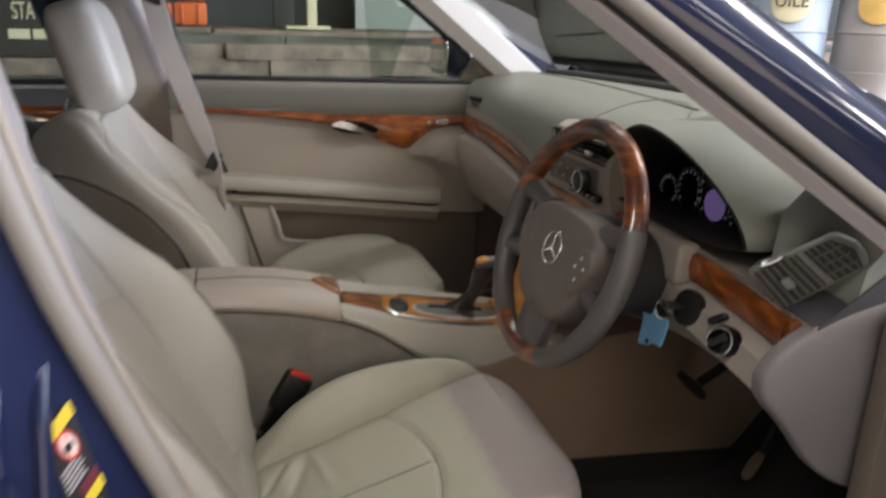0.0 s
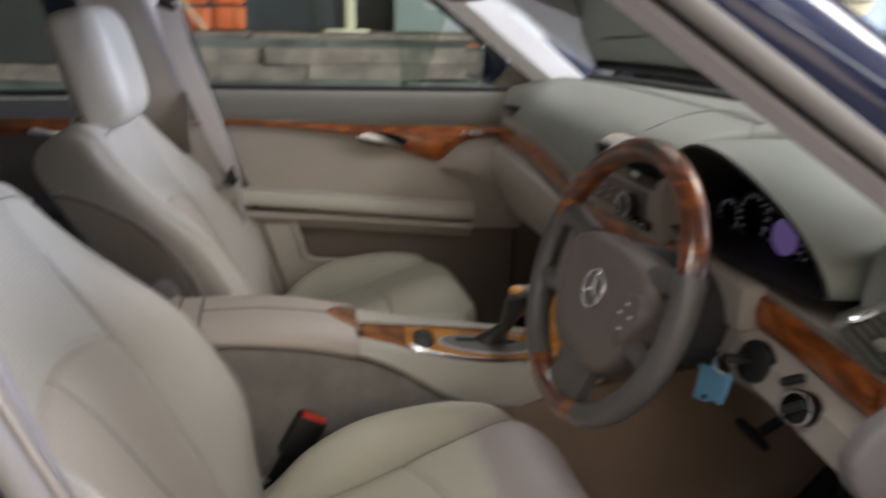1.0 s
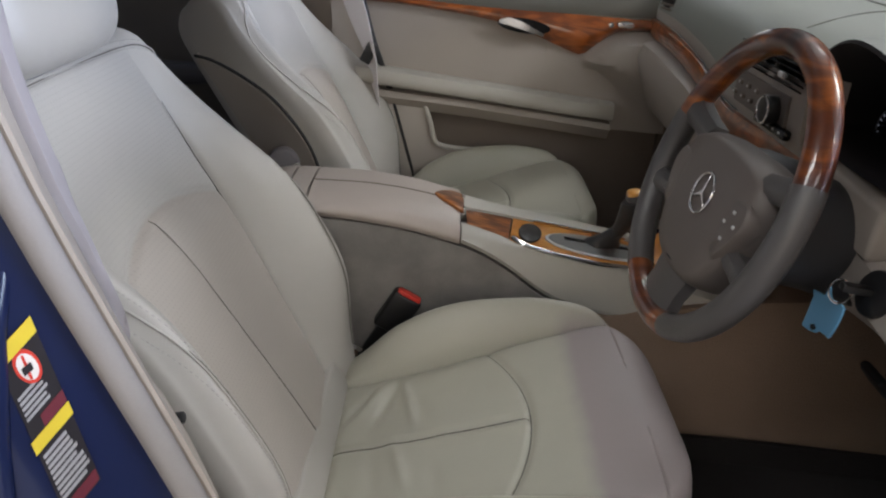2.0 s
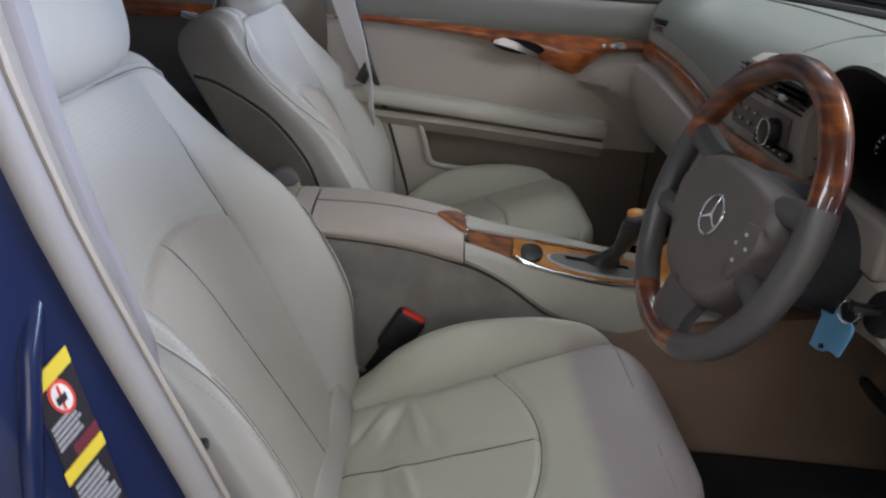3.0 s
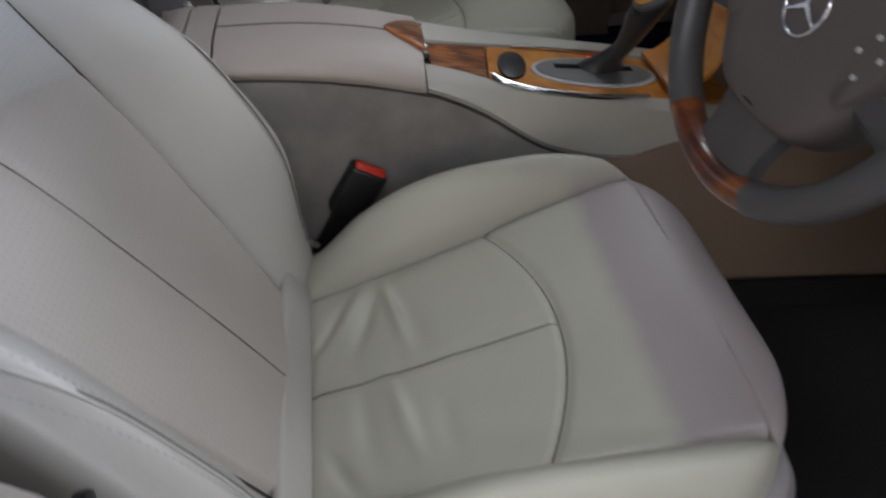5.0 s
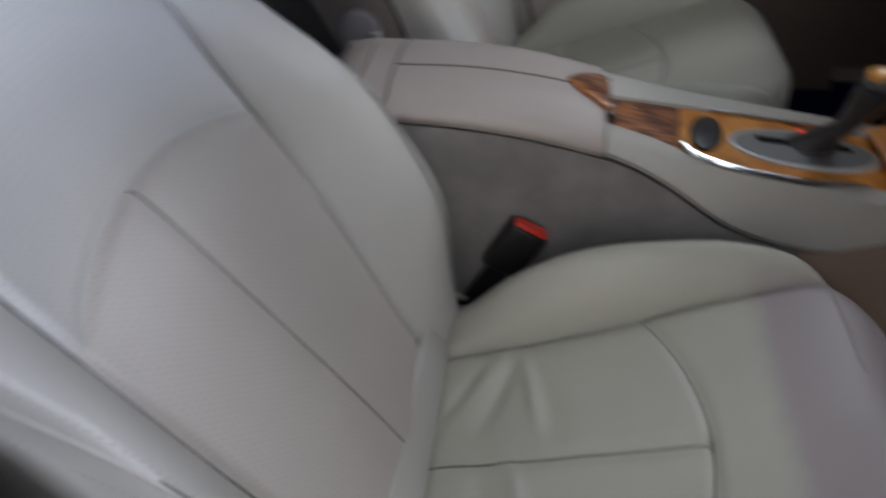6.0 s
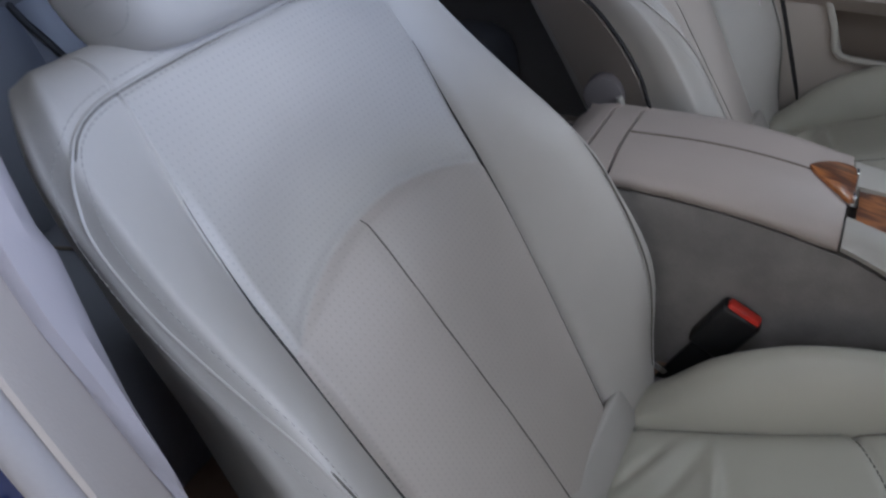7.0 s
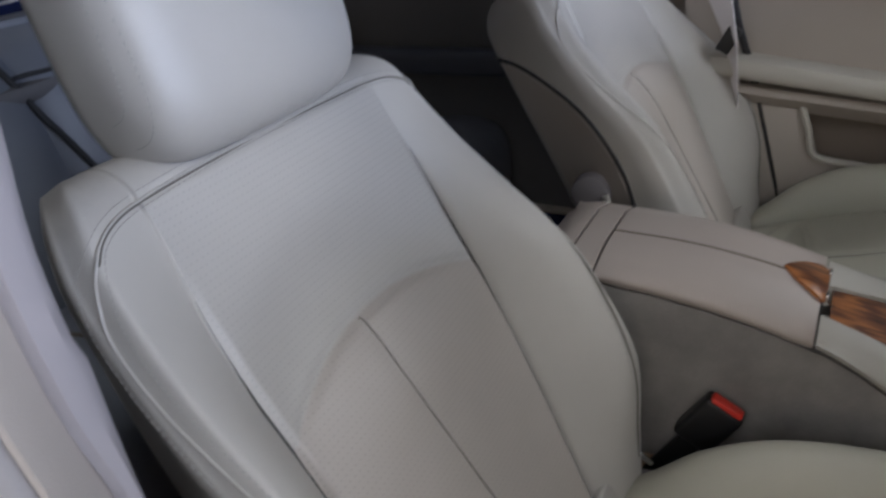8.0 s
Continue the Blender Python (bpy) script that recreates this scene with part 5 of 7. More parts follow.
# outside mirror
om = thing("door_mirror", "black-edged outside mirror of the passenger door", "wing mirror")
part("housing", superblock((0.645, 0.90, 1.105), (0.045, 0.115, 0.065), 3, 0, 40, 20), PAINT, om)
part("mirror_glass", superblock((0.598, 0.895, 1.105), (0.004, 0.095, 0.052), 5, 0, 32, 12), mirror_mat, om)
part("foot", rbox(0.06, 0.12, 0.03, 0.01, 2, pose(0.66, 0.765, 1.06)), BLACK, om)

# ---- driver's door, swung open ahead of the opening ----
odoor = thing("open_door", "driver's blue door swung wide open", "car door")
odoor.matrix_world = pose(0.86, -0.80, 0, 0, 0, 68)
part("skin", rbox(1.02, 0.04, 0.66, 0.012, 2, pose(-0.52, -0.05, 0.68)), PAINT, odoor)
part("panel", sheet_bm([[(x, y, z) for x in np.linspace(-1.0, -0.02, 6)] for y, z in smooth_path([(0.02, 0.42), (0.03, 0.6), (0.055, 0.74), (0.045, 0.86), (0.035, 0.96), (0.01, 1.04)], 4)], 0.012), TRIM, odoor, "taupe panel")
part("wood_strip", sheet_bm([[(x, 0.046 + 0.006 * math.sin(math.pi * k), 0.945 + 0.04 * k) for x in np.linspace(-0.98, -0.1, 9)] for k in np.linspace(0, 1, 5)], 0.006), WOOD, odoor, "lacquered walnut")
part("armrest", superblock((-0.55, 0.085, 0.775), (0.36, 0.04, 0.028), 4, 1, 40, 14), TRIM_LIGHT, odoor)
og = part("window", sheet_bm([[(x0 + k * dx_, -0.03 + 0.10 * k, 1.045 + 0.33 * k) for x0, dx_ in ((-1.0, 0.06), (-0.6, 0.05), (-0.2, -0.18), (-0.08, -0.28))] for k in np.linspace(0, 1, 5)], 0.004), GLASS, odoor, "clear glass")
og.visible_shadow = False
part("window_frame", tube_bm(smooth_path([(-1.0, -0.03, 1.05), (-0.94, 0.07, 1.38), (-0.6, 0.08, 1.40), (-0.36, 0.07, 1.37), (-0.08, -0.03, 1.05)], 5), 0.016, 8), PAINT, odoor)

# ---- dashboard ----
dash = thing("dashboard", "olive-grey soft dashboard with walnut strip and black dials", "dashboard")


def strip_top(y):
    return lerp_table([(-0.72, 0.898), (-0.55, 0.916), (-0.42, 0.924), (-0.28, 0.927), (-0.15, 0.920), (-0.08, 0.917), (0.06, 0.916), (0.15, 0.935), (0.25, 0.950), (0.45, 0.966), (0.70, 0.966)], y)


def dash_x(y):
    """How far back the face above the strip stands."""
    return lerp_table([(-0.72, 0.600), (-0.5, 0.604), (-0.3, 0.600), (0.0, 0.592), (0.2, 0.600), (0.5, 0.606), (0.7, 0.612)], y)


def low_x(y):
    return lerp_table([(-0.72, 0.555), (-0.5, 0.566), (-0.3, 0.585), (0.0, 0.585), (0.2, 0.570), (0.4, 0.566), (0.7, 0.572)], y)


def dash_profile(y):
    xb, zt, xf, xl = screen_base(y), strip_top(y), dash_x(y), low_x(y)
    xf = xf + 0.052 * ease(-0.615, -0.665, y)
    rec = 0.115 * ease(-0.614, -0.582, y) * ease(-0.205, -0.240, y)
    brow = lerp_table([(-0.72, 0.998), (-0.66, 1.024), (-0.60, 1.050), (-0.45, 1.060), (0.0, 1.058), (0.4, 1.056), (0.70, 1.062)], y)
    zlow = lerp_table([(-0.72, 0.775), (-0.6, 0.775), (-0.45, 0.765), (-0.25, 0.72), (0.0, 0.66), (0.2, 0.735), (0.7, 0.745)], y)
    return [(xb + 0.02, 0.98), (xb + 0.005, 1.078), (xb - 0.05, 1.082), (0.5 * (xb + xf) + 0.04, brow + 0.022), (xf + 0.10 + rec, brow + 0.010), (xf + 0.035 + rec, brow - 0.006), (xf + 0.008 + rec, brow - 0.035), (xf + rec, zt + 0.022), (dash_x(y), zt + 0.004), (dash_x(y) + 0.002, zt - 0.044), (xl + 0.006, zt - 0.052), (xl - 0.004, zt - 0.085), (xl + 0.01, 0.5 * (zt + zlow) - 0.02), (xl + 0.05, zlow + 0.012), (xl + 0.09, zlow), (xb - 0.02, zlow + 0.02)]


ys = np.linspace(-0.705, 0.70, 90)
part("top_pad", loft_bm([[(x, y, z) for x, z in dash_profile(y)[:8]] + [(screen_base(y) - 0.02, y, 0.93)] for y in ys]), PAD, dash, "soft olive-grey pad")
part("lower_panel", loft_bm([[(x, y, z) for x, z in dash_profile(y)[7:]] + [(screen_base(y) - 0.02, y, 0.925)] for y in ys]), TRIM, dash, "taupe lower panel")
part("wood_strip", loft_bm([[(dash_x(y) - 0.002, y, strip_top(y)), (dash_x(y) - 0.010, y, strip_top(y) - 0.003), (dash_x(y) - 0.014, y, strip_top(y) - 0.020), (dash_x(y) - 0.010, y, strip_top(y) - 0.039), (dash_x(y) - 0.002, y, strip_top(y) - 0.042), (dash_x(y) + 0.004, y, strip_top(y) - 0.02)] for y in np.linspace(-0.671, 0.66, 70)]), WOOD, dash, "lacquered walnut strip")
part("strip_end", slab_bm([(dash_x(-0.67) - 0.013, -0.6715, strip_top(-0.67) - 0.041), (dash_x(-0.67) + 0.05, -0.6715, strip_top(-0.67) - 0.03), (dash_x(-0.67) + 0.045, -0.6715, strip_top(-0.67)), (dash_x(-0.67) - 0.011, -0.6715, strip_top(-0.67))], (0, -0.016, 0), 0.003), WOOD, dash)
part("chrome_line", tube_bm([(dash_x(y) - 0.006, y, strip_top(y) + 0.002) for y in np.linspace(-0.672, 0.64, 60)], 0.0016, 6), CHROME, dash)
LID = [(0.64, -0.065), (0.69, -0.045), (0.745, -0.015), (0.80, -0.010), (0.818, -0.04), (0.808, -0.10), (0.765, -0.177), (0.705, -0.247)]
# seam of the pad and the outline of the airbag lid
def pad_z(x, y):
    pr = sorted((q[0], q[1]) for q in dash_profile(y)[1:6])
    return lerp_table(pr, x)


lid = smooth_path(LID, 8)
part("pad_panel_line", tube_bm([(x, y, pad_z(x, y) + 0.0002) for x, y in lid], 0.0012, 6), PAD_DARK, dash)
part("pad_seam", tube_bm([(x, y, pad_z(x, y) + 0.0006) for x, y in smooth_path([(0.80, 0.60), (0.83, 0.42), (0.828, 0.262), (0.812, 0.085), (0.794, -0.074), (0.779, -0.176)], 10)], 0.0016, 6), PAD_DARK, dash)
part("cowl_strip", tube_bm([(screen_base(y) + 0.006, y, 1.082) for y in np.linspace(-0.66, 0.66, 40)], 0.011, 8), RUBBER_BLACK, dash, "black rubber strip at the glass")
# side end of the dashboard, facing the open door
cap = smooth_path([(0.540, 0.0, 0.846), (0.556, 0.0, 0.872), (0.592, 0.0, 0.897), (0.648, 0.0, 0.919), (0.715, 0.0, 0.934), (0.80, 0.0, 0.945), (0.86, 0.0, 0.88), (0.83, 0.0, 0.72), (0.740, 0.0, 0.672), (0.680, 0.0, 0.686), (0.630, 0.0, 0.722), (0.586, 0.0, 0.776), (0.547, 0.0, 0.818), (0.540, 0.0, 0.846)], 4)[:-1]
cx_, cz_ = 0.69, 0.81
part("end_cover", loft_bm([[(cx_ + (x - cx_) * k, y, cz_ + (z - cz_) * k) for x, _, z in cap] for k, y in ((1.0, -0.690), (1.0, -0.700), (0.994, -0.7045), (0.98, -0.7075), (0.955, -0.709), (0.90, -0.7098), (0.6, -0.712), (0.1, -0.713))]), END_GREY, dash, "smooth taupe end cover", angle=60)
# taupe collar where the steering column leaves the dashboard
part("column_collar", rbox(0.034, 0.136, 0.062, 0.007, 3, pose(0.589, -0.406, 0.905, 3, 0, 0)), TRIM, dash, "taupe collar round the column")
# dark ledge and flank between the vent and the end cover
END_DARK = material("end_slate", (0.050, 0.046, 0.054), rough=0.6, grain=600, bump=0.25)
part("vent_ledge", loft_bm([[(0.5995, y, strip_top(y) + 0.0065), (0.630, y, strip_top(y) + 0.0165), (0.664, y, strip_top(y) + 0.028), (0.664, y, strip_top(y) + 0.010), (0.602, y, strip_top(y) + 0.001)] for y in np.linspace(-0.630, -0.7048, 8)]), END_DARK, dash, "dark slate ledge")
part("end_flank", slab_bm([(0.600, -0.7055, 0.872), (0.606, -0.7055, 0.906), (0.640, -0.7055, 0.928), (0.690, -0.7055, 0.962), (0.79, -0.7055, 0.985), (0.86, -0.7055, 0.975), (0.86, -0.7055, 0.85)], (0, -0.002, 0)), END_DARK, dash, "dark slate flank")
# outer vents
VENT_FRAME = material("vent_frame_olive", (0.16, 0.165, 0.145), rough=0.55, grain=600, bump=0.25)
VENT_HOLE = material("vent_hole_dark", (0.030, 0.031, 0.027), rough=0.7, grain=600, bump=0.2)
VENT_GREY = material("vent_grey", (0.075, 0.075, 0.066), rough=0.5, grain=600, bump=0.25)
V0, V1, V2, V3 = Vector((0.565, -0.636, 0.950)), Vector((0.600, -0.653, 0.910)), Vector((0.662, -0.700, 0.976)), Vector((0.627, -0.681, 1.003))
vn = (V1 - V0).cross(V3 - V0).normalized()
if vn.y > 0:
    vn = -vn


def on_vent(a, b, out=0.0):
    return V0 * (1 - a) * (1 - b) + V1 * a * (1 - b) + V3 * (1 - a) * b + V2 * a * b + vn * out


vent = part("air_vent", slab_bm([on_vent(a, b, 0.0015) for a, b in ((-0.10, -0.05), (1.08, -0.05), (1.08, 1.0), (0.8, 1.08), (0.4, 1.12), (0.0, 1.06), (-0.10, 0.98))], Vector((0.05, 0.05, -0.01)), 0.004), VENT_FRAME, dash, "olive-grey slatted air vent")
part("vent_hole", slab_bm([on_vent(a, b, 0.0035) for a, b in ((0, 0), (1, 0), (1, 0.54), (0, 0.54))], vn * 0.001), VENT_HOLE, vent)
part("vent_hole", slab_bm([on_vent(a, b, 0.0035) for a, b in ((0, 0.62), (1, 0.62), (1, 0.95), (0.5, 1.05), (0, 0.95))], vn * 0.001), VENT_HOLE, vent)
for k in range(6):
    b0 = 0.04 + 0.088 * k
    part("slat", slab_bm([on_vent(a, b, 0.005) for a, b in ((0, b0), (1, b0), (1, b0 + 0.034), (0, b0 + 0.034))], vn * 0.003), VENT_GREY, vent)
for k in range(4):
    b0 = 0.66 + 0.085 * k
    part("slat", slab_bm([on_vent(a, b, 0.005) for a, b in ((0, b0), (1, b0), (1, b0 + 0.018), (0, b0 + 0.018))], vn * 0.003), VENT_GREY, vent)
for k in range(3):
    a0 = 0.22 + 0.26 * k
    part("slat", slab_bm([on_vent(a, b, 0.0055) for a, b in ((a0, 0.62), (a0 + 0.04, 0.62), (a0 + 0.04, 0.98), (a0, 0.98))], vn * 0.003), VENT_GREY, vent)
part("vent_thumb", slab_bm([on_vent(a, b, 0.009) for a, b in ((0.34, 0.18), (0.62, 0.18), (0.62, 0.30), (0.34, 0.30))], vn * 0.006, 0.002), VENT_FRAME, vent)
ww = [on_vent(-0.14 + 0.05 * math.sin(t), 0.28 + 0.14 * math.cos(t), 0.005) for t in np.linspace(0, math.pi, 10)]
part("thumb_wheel", tube_bm(ww, 0.004, 8), CHROME, vent)
# instrument binnacle
def cowl_y(t, w):
    """Sideways place on the cowl's rim, drawn out less towards the centre."""
    c = math.cos(t)
    return -0.390 - (-0.83 if c > 0 else 0.985) * w * abs(c) * (1 - 0.26 * max(0, math.sin(t)) ** 2)


part("binnacle", loft_bm([[(xr + (xt - xr) * max(0.0, math.sin(t)), cowl_y(t, w), 0.962 + (h * math.sin(t) if math.sin(t) > 0 else 0.020 * math.sin(t))) for t in np.linspace(0, 2 * math.pi, 49)[:-1]] for xr, xt, w, h in ((0.92, 0.92, 0.20, 0.100), (0.80, 0.78, 0.215, 0.122), (0.68, 0.64, 0.217, 0.130), (0.606, 0.566, 0.210, 0.1295), (0.589, 0.550, 0.203, 0.126))], True, False), PAD, dash, "soft hooded cowl")
part("cowl_lining", loft_bm([[(xr + (xt - xr) * max(0.0, math.sin(t)), cowl_y(t, w), 0.962 + (h * math.sin(t) if math.sin(t) > 0 else 0.020 * math.sin(t))) for t in np.linspace(0, 2 * math.pi, 49)[:-1]] for xr, xt, w, h in ((0.589, 0.550, 0.203, 0.126), (0.587, 0.547, 0.199, 0.122), (0.615, 0.575, 0.195, 0.117), (0.66, 0.62, 0.188, 0.108), (0.69, 0.672, 0.180, 0.098))], True, False), MAT_BLACK, dash)
face = part("dial_face", loft_bm([[(0.684 - o, cowl_y(t, 0.186 * k), 0.962 + (0.102 if math.sin(t) > 0 else 0.02) * k * math.sin(t)) for t in np.linspace(0, 2 * math.pi, 49)[:-1]] for k, o in ((1.0, 0.0), (0.98, 0.004), (0.02, 0.004))]), BLACK_GLOSS, dash, "glossy black dial panel")
for y, z, r in ((-0.268, 0.962, 0.026), (-0.325, 0.975, 0.034), (-0.394, 0.978, 0.046), (-0.458, 0.966, 0.030), (-0.506, 0.955, 0.022)):
    part("dial_ring", tube_bm([(0.678, y + r * math.cos(t), z + r * math.sin(t)) for t in np.linspace(0, 2 * math.pi, 30)[:-1]], 0.0012, 6, True), DIAL_RING, face)
    bm = bmesh.new()
    for t in np.linspace(-0.7, math.pi + 0.7, 13):
        m = Matrix.Translation((0.6775, y + 0.84 * r * math.cos(t), z + 0.84 * r * math.sin(t))) @ Matrix.Rotation(t, 4, "X")
        bmesh.ops.create_cube(bm, size=1, matrix=m @ Matrix.Diagonal((0.001, 0.0045, 0.0011, 1)))
    part("dial_marks", bm, DIAL_GLOW, face, kind="stuff")
part("display", disc_bm(0.024, 0.003, 30, 0, pose(0.6765, -0.396, 0.966, 0, 90, 0)), DISPLAY, face, "violet lit display")
part("display", rbox(0.003, 0.034, 0.012, 0, 1, pose(0.6765, -0.390, 0.934)), DISPLAY, face, "violet lit display")
# ignition, light switch
part("ignition_lock", disc_bm(0.0255, 0.016, 36, 0.004, hull_axes((0.567, -0.520, 0.858), (0, 1, 0.2), (-0.94, -0.2, 0.25))), BLACK, dash, "black round lock")
sw = part("light_switch", disc_bm(0.019, 0.022, 32, 0.003, hull_axes((0.556, -0.616, 0.852), (0, 1, 0.2), (-0.94, -0.25, 0.25))), BLACK_GLOSS, dash, "black rotary switch")
part("switch_grip", rbox(0.006, 0.028, 0.010, 0.003, 2, hull_axes((0.542, -0.619, 0.856), (-0.94, -0.25, 0.25), (0.1, 0.7, 0.7))), BLACK, sw)
part("switch_ring", tube_bm([Vector((0.545, -0.619, 0.855)) + Vector((0.26, 0.0, 0.96)).normalized() * (0.0175 * math.sin(t)) + Vector((-0.25, 0.95, 0.0)).normalized() * (0.0175 * math.cos(t)) for t in np.linspace(0, 2 * math.pi, 30)[:-1]], 0.0013, 6, True), CHROME, sw)
part("brake_release", rbox(0.010, 0.030, 0.010, 0.004, 3, hull_axes((0.560, -0.592, 0.872), (0.3, 0.7, 0.75), (-0.94, -0.25, 0.25))), BLACK, dash)
# centre stack
part("stack_face", loft_bm([[(x, y, z) for x, z in ((0.60, 1.045), (0.582, 1.035), (0.570, 1.00), (0.572, 0.95), (0.582, 0.918), (0.62, 0.918), (0.62, 1.045))] for y in np.linspace(-0.262, -0.02, 8)]), TRIM, dash, "taupe centre panel")
for y0, y1 in ((-0.245, -0.145), (-0.135, -0.035)):
    vv = part("air_vent", loft_bm([[(0.5745 + 0.010 * ease(0.0, 1.0, q) - 0.006, y0 + 0.01 * math.sin(q * 3) * 0, 1.034 - 0.040 * q), (0.5745 + 0.010 * ease(0.0, 1.0, q) - 0.006, y1, 1.034 - 0.040 * q), (0.60, y1, 1.034 - 0.040 * q), (0.60, y0, 1.034 - 0.040 * q)] for q in (0, 0.5, 1)]), BLACK, dash, "black slatted vent")
    for k in range(5):
        part("slat", rbox(0.012, y1 - y0 - 0.004, 0.0022, 0.0006, 1, pose(0.566 + 0.001 * k, 0.5 * (y0 + y1), 1.030 - 0.008 * k, 0, 25, 0)), BLACK_GLOSS, vv)
    part("vent_thumb", rbox(0.008, 0.016, 0.008, 0.002, 2, pose(0.562, 0.5 * (y0 + y1), 1.012)), GREY_PRINT, vv)
cp = part("control_panel", loft_bm([[(0.5685, y, 0.988), (0.5665, y, 0.975), (0.5685, y, 0.940), (0.58, y, 0.940), (0.58, y, 0.988)] for y in np.linspace(-0.22, -0.03, 6)]), HUB, dash, "climate control panel")
for k in range(8):
    part("button", rbox(0.004, 0.011, 0.007, 0.0015, 2, pose(0.5655, -0.150 + 0.016 * k, 0.972 - 0.018 * (k % 2))), TRIM_DARK, cp)
    part("button_mark", rbox(0.001, 0.004, 0.0025, 0, 1, pose(0.5630, -0.150 + 0.016 * k, 0.972 - 0.018 * (k % 2))), GREY_PRINT, cp)
kn = part("rotary_knob", disc_bm(0.020, 0.020, 28, 0.003, pose(0.560, -0.185, 0.962, 0, 90, 0)), BLACK, dash, "black knob with chrome ring")
part("knob_ring", tube_bm([(0.5505, -0.185 + 0.018 * math.cos(t), 0.962 + 0.018 * math.sin(t)) for t in np.linspace(0, 2 * math.pi, 26)[:-1]], 0.0016, 6, True), CHROME, kn)
part("button_bar", rbox(0.012, 0.11, 0.014, 0.004, 2, pose(0.568, -0.185, 0.940, 0, 0, 0)), BLACK_GLOSS, dash, "black switch bar")
for k in range(5):
    part("button_mark", rbox(0.001, 0.005, 0.002, 0, 1, pose(0.5615, -0.225 + 0.02 * k, 0.941)), GREY_PRINT, dash)
# side vent near the passenger window
sv = part("window_vent", rbox(0.008, 0.060, 0.036, 0.004, 2, pose(0.612, 0.556, 1.010, 0, -30, 14)), BLACK, dash, "small black window vent")
for k in range(3):
    part("slat", rbox(0.006, 0.052, 0.003, 0.0008, 1, pose(0.606, 0.5545, 1.000 + 0.010 * k, 0, -30, 14)), TRIM_DARK, sv)
part("centre_radio", rbox(0.02, 0.20, 0.14, 0.006, 2, pose(0.590, -0.03, 0.80)), BLACK, dash, "black audio unit")
# pedals
for nm, c, sz, mt, rot in (("brake_pedal", (0.78, -0.262, 0.583), (0.016, 0.062, 0.042), RUBBER_BLACK, -40),):
    pd = thing(nm, "black rubber brake pedal under the dashboard", "pedal")
    part("pad", rbox(*sz, 0.008, 2, pose(*c, 0, rot, 0)), mt, pd)
    part("arm", tube_bm([(0.79, -0.27, 0.59), (0.87, -0.29, 0.66), (0.93, -0.30, 0.82)], 0.009, 8), BLACK, pd)
ACCEL = material("pedal_tan", (0.15, 0.105, 0.072), rough=0.6, grain=500, bump=0.4)
acc = thing("accelerator_pedal", "long tan-edged accelerator pedal on the floor", "pedal")
ax_ = hull_axes((0.925, -0.290, 0.405), (0.80, 0.42, 0.42), (-0.4, -0.1, 0.9))
pl_ = superblock((0, 0, 0), (0.036, 0.012, 0.006), 3, 0, 32, 14)
bmesh.ops.transform(pl_, matrix=ax_, verts=pl_.verts)
part("plate", pl_, ACCEL, acc)
part("hinge", tube_bm([(0.952, -0.276, 0.418), (1.03, -0.24, 0.50)], 0.010, 8), BLACK, acc)

# key with blue tag
key = thing("car_key", "black car key in the lock with a pale blue tag", "key")
part("key_head", rbox(0.036, 0.014, 0.009, 0.003, 2, hull_axes((0.548, -0.515, 0.861), (-0.94, 0.1, 0.1), (0, 0, 1))), BLACK, key)
part("key_ring", tube_bm([(0.532 + 0.012 * math.cos(t), -0.512 + 0.004 * math.sin(t), 0.856 + 0.012 * math.sin(t)) for t in np.linspace(0, 2 * math.pi, 20)[:-1]], 0.0012, 6, True), CHROME, key)
tg = smooth_path([(-0.490, 0.850), (-0.497, 0.838), (-0.520, 0.843), (-0.522, 0.832), (-0.507, 0.797), (-0.500, 0.794), (-0.482, 0.790), (-0.475, 0.783), (-0.447, 0.775), (-0.448, 0.785), (-0.460, 0.822), (-0.457, 0.828), (-0.482, 0.834)], 2)
tgp = part("tag", slab_bm([(0.541 + 0.10 * (0.81 - z), y + 0.002, z) for y, z in tg], (-0.003, 0, 0), 0.0007, 1), TAG_BLUE, key, "pale blue plastic tag")
part("tag_hole", disc_bm(0.003, 0.006, 12, 0, pose(0.5395, -0.472, 0.790, 0, 90, 0)), BLACK, tgp)

# ---- centre console ----
HIDE_LID = leather("hide_lid", (0.44, 0.385, 0.345))
TRIM_SIDE = material("console_side", (0.20, 0.185, 0.170), rough=0.85, grain=420, bump=0.8, vary=0.32, big=24)
con = thing("center_console", "taupe console with padded lid, walnut plates and selector", "console")


def plate_z(x):
    return 0.715 - 0.23 * (x - 0.16)


def near_y(x):
    return lerp_table([(-0.4, -0.108), (-0.1, -0.108), (0.13, -0.104), (0.16, -0.098), (0.30, -0.112), (0.48, -0.095), (0.62, -0.11)], x)


def far_y(x):
    return lerp_table([(-0.4, 0.080), (0.0, 0.080), (0.16, 0.074), (0.30, 0.074), (0.48, 0.09), (0.62, 0.11)], x)


def groove_z(x):
    return lerp_table([(-0.4, 0.748), (-0.06, 0.738), (0.05, 0.725), (0.14, 0.702), (0.22, 0.668), (0.31, 0.610), (0.42, 0.575), (0.65, 0.55)], x)


rows = []
for x in np.linspace(-0.172, 0.66, 28):
    n, f, g = near_y(x), far_y(x), groove_z(x)
    rows.append([(x, n - 0.012, 0.40), (x, n - 0.008, 0.5), (x, n - 0.002, g - 0.02), (x, n + 0.006, g - 0.004), (x, f - 0.006, g - 0.004), (x, f + 0.002, g - 0.02), (x, f + 0.008, 0.5), (x, f + 0.012, 0.40)])
part("side_panel", loft_bm(rows), TRIM_SIDE, con, "dark taupe carpeted body")
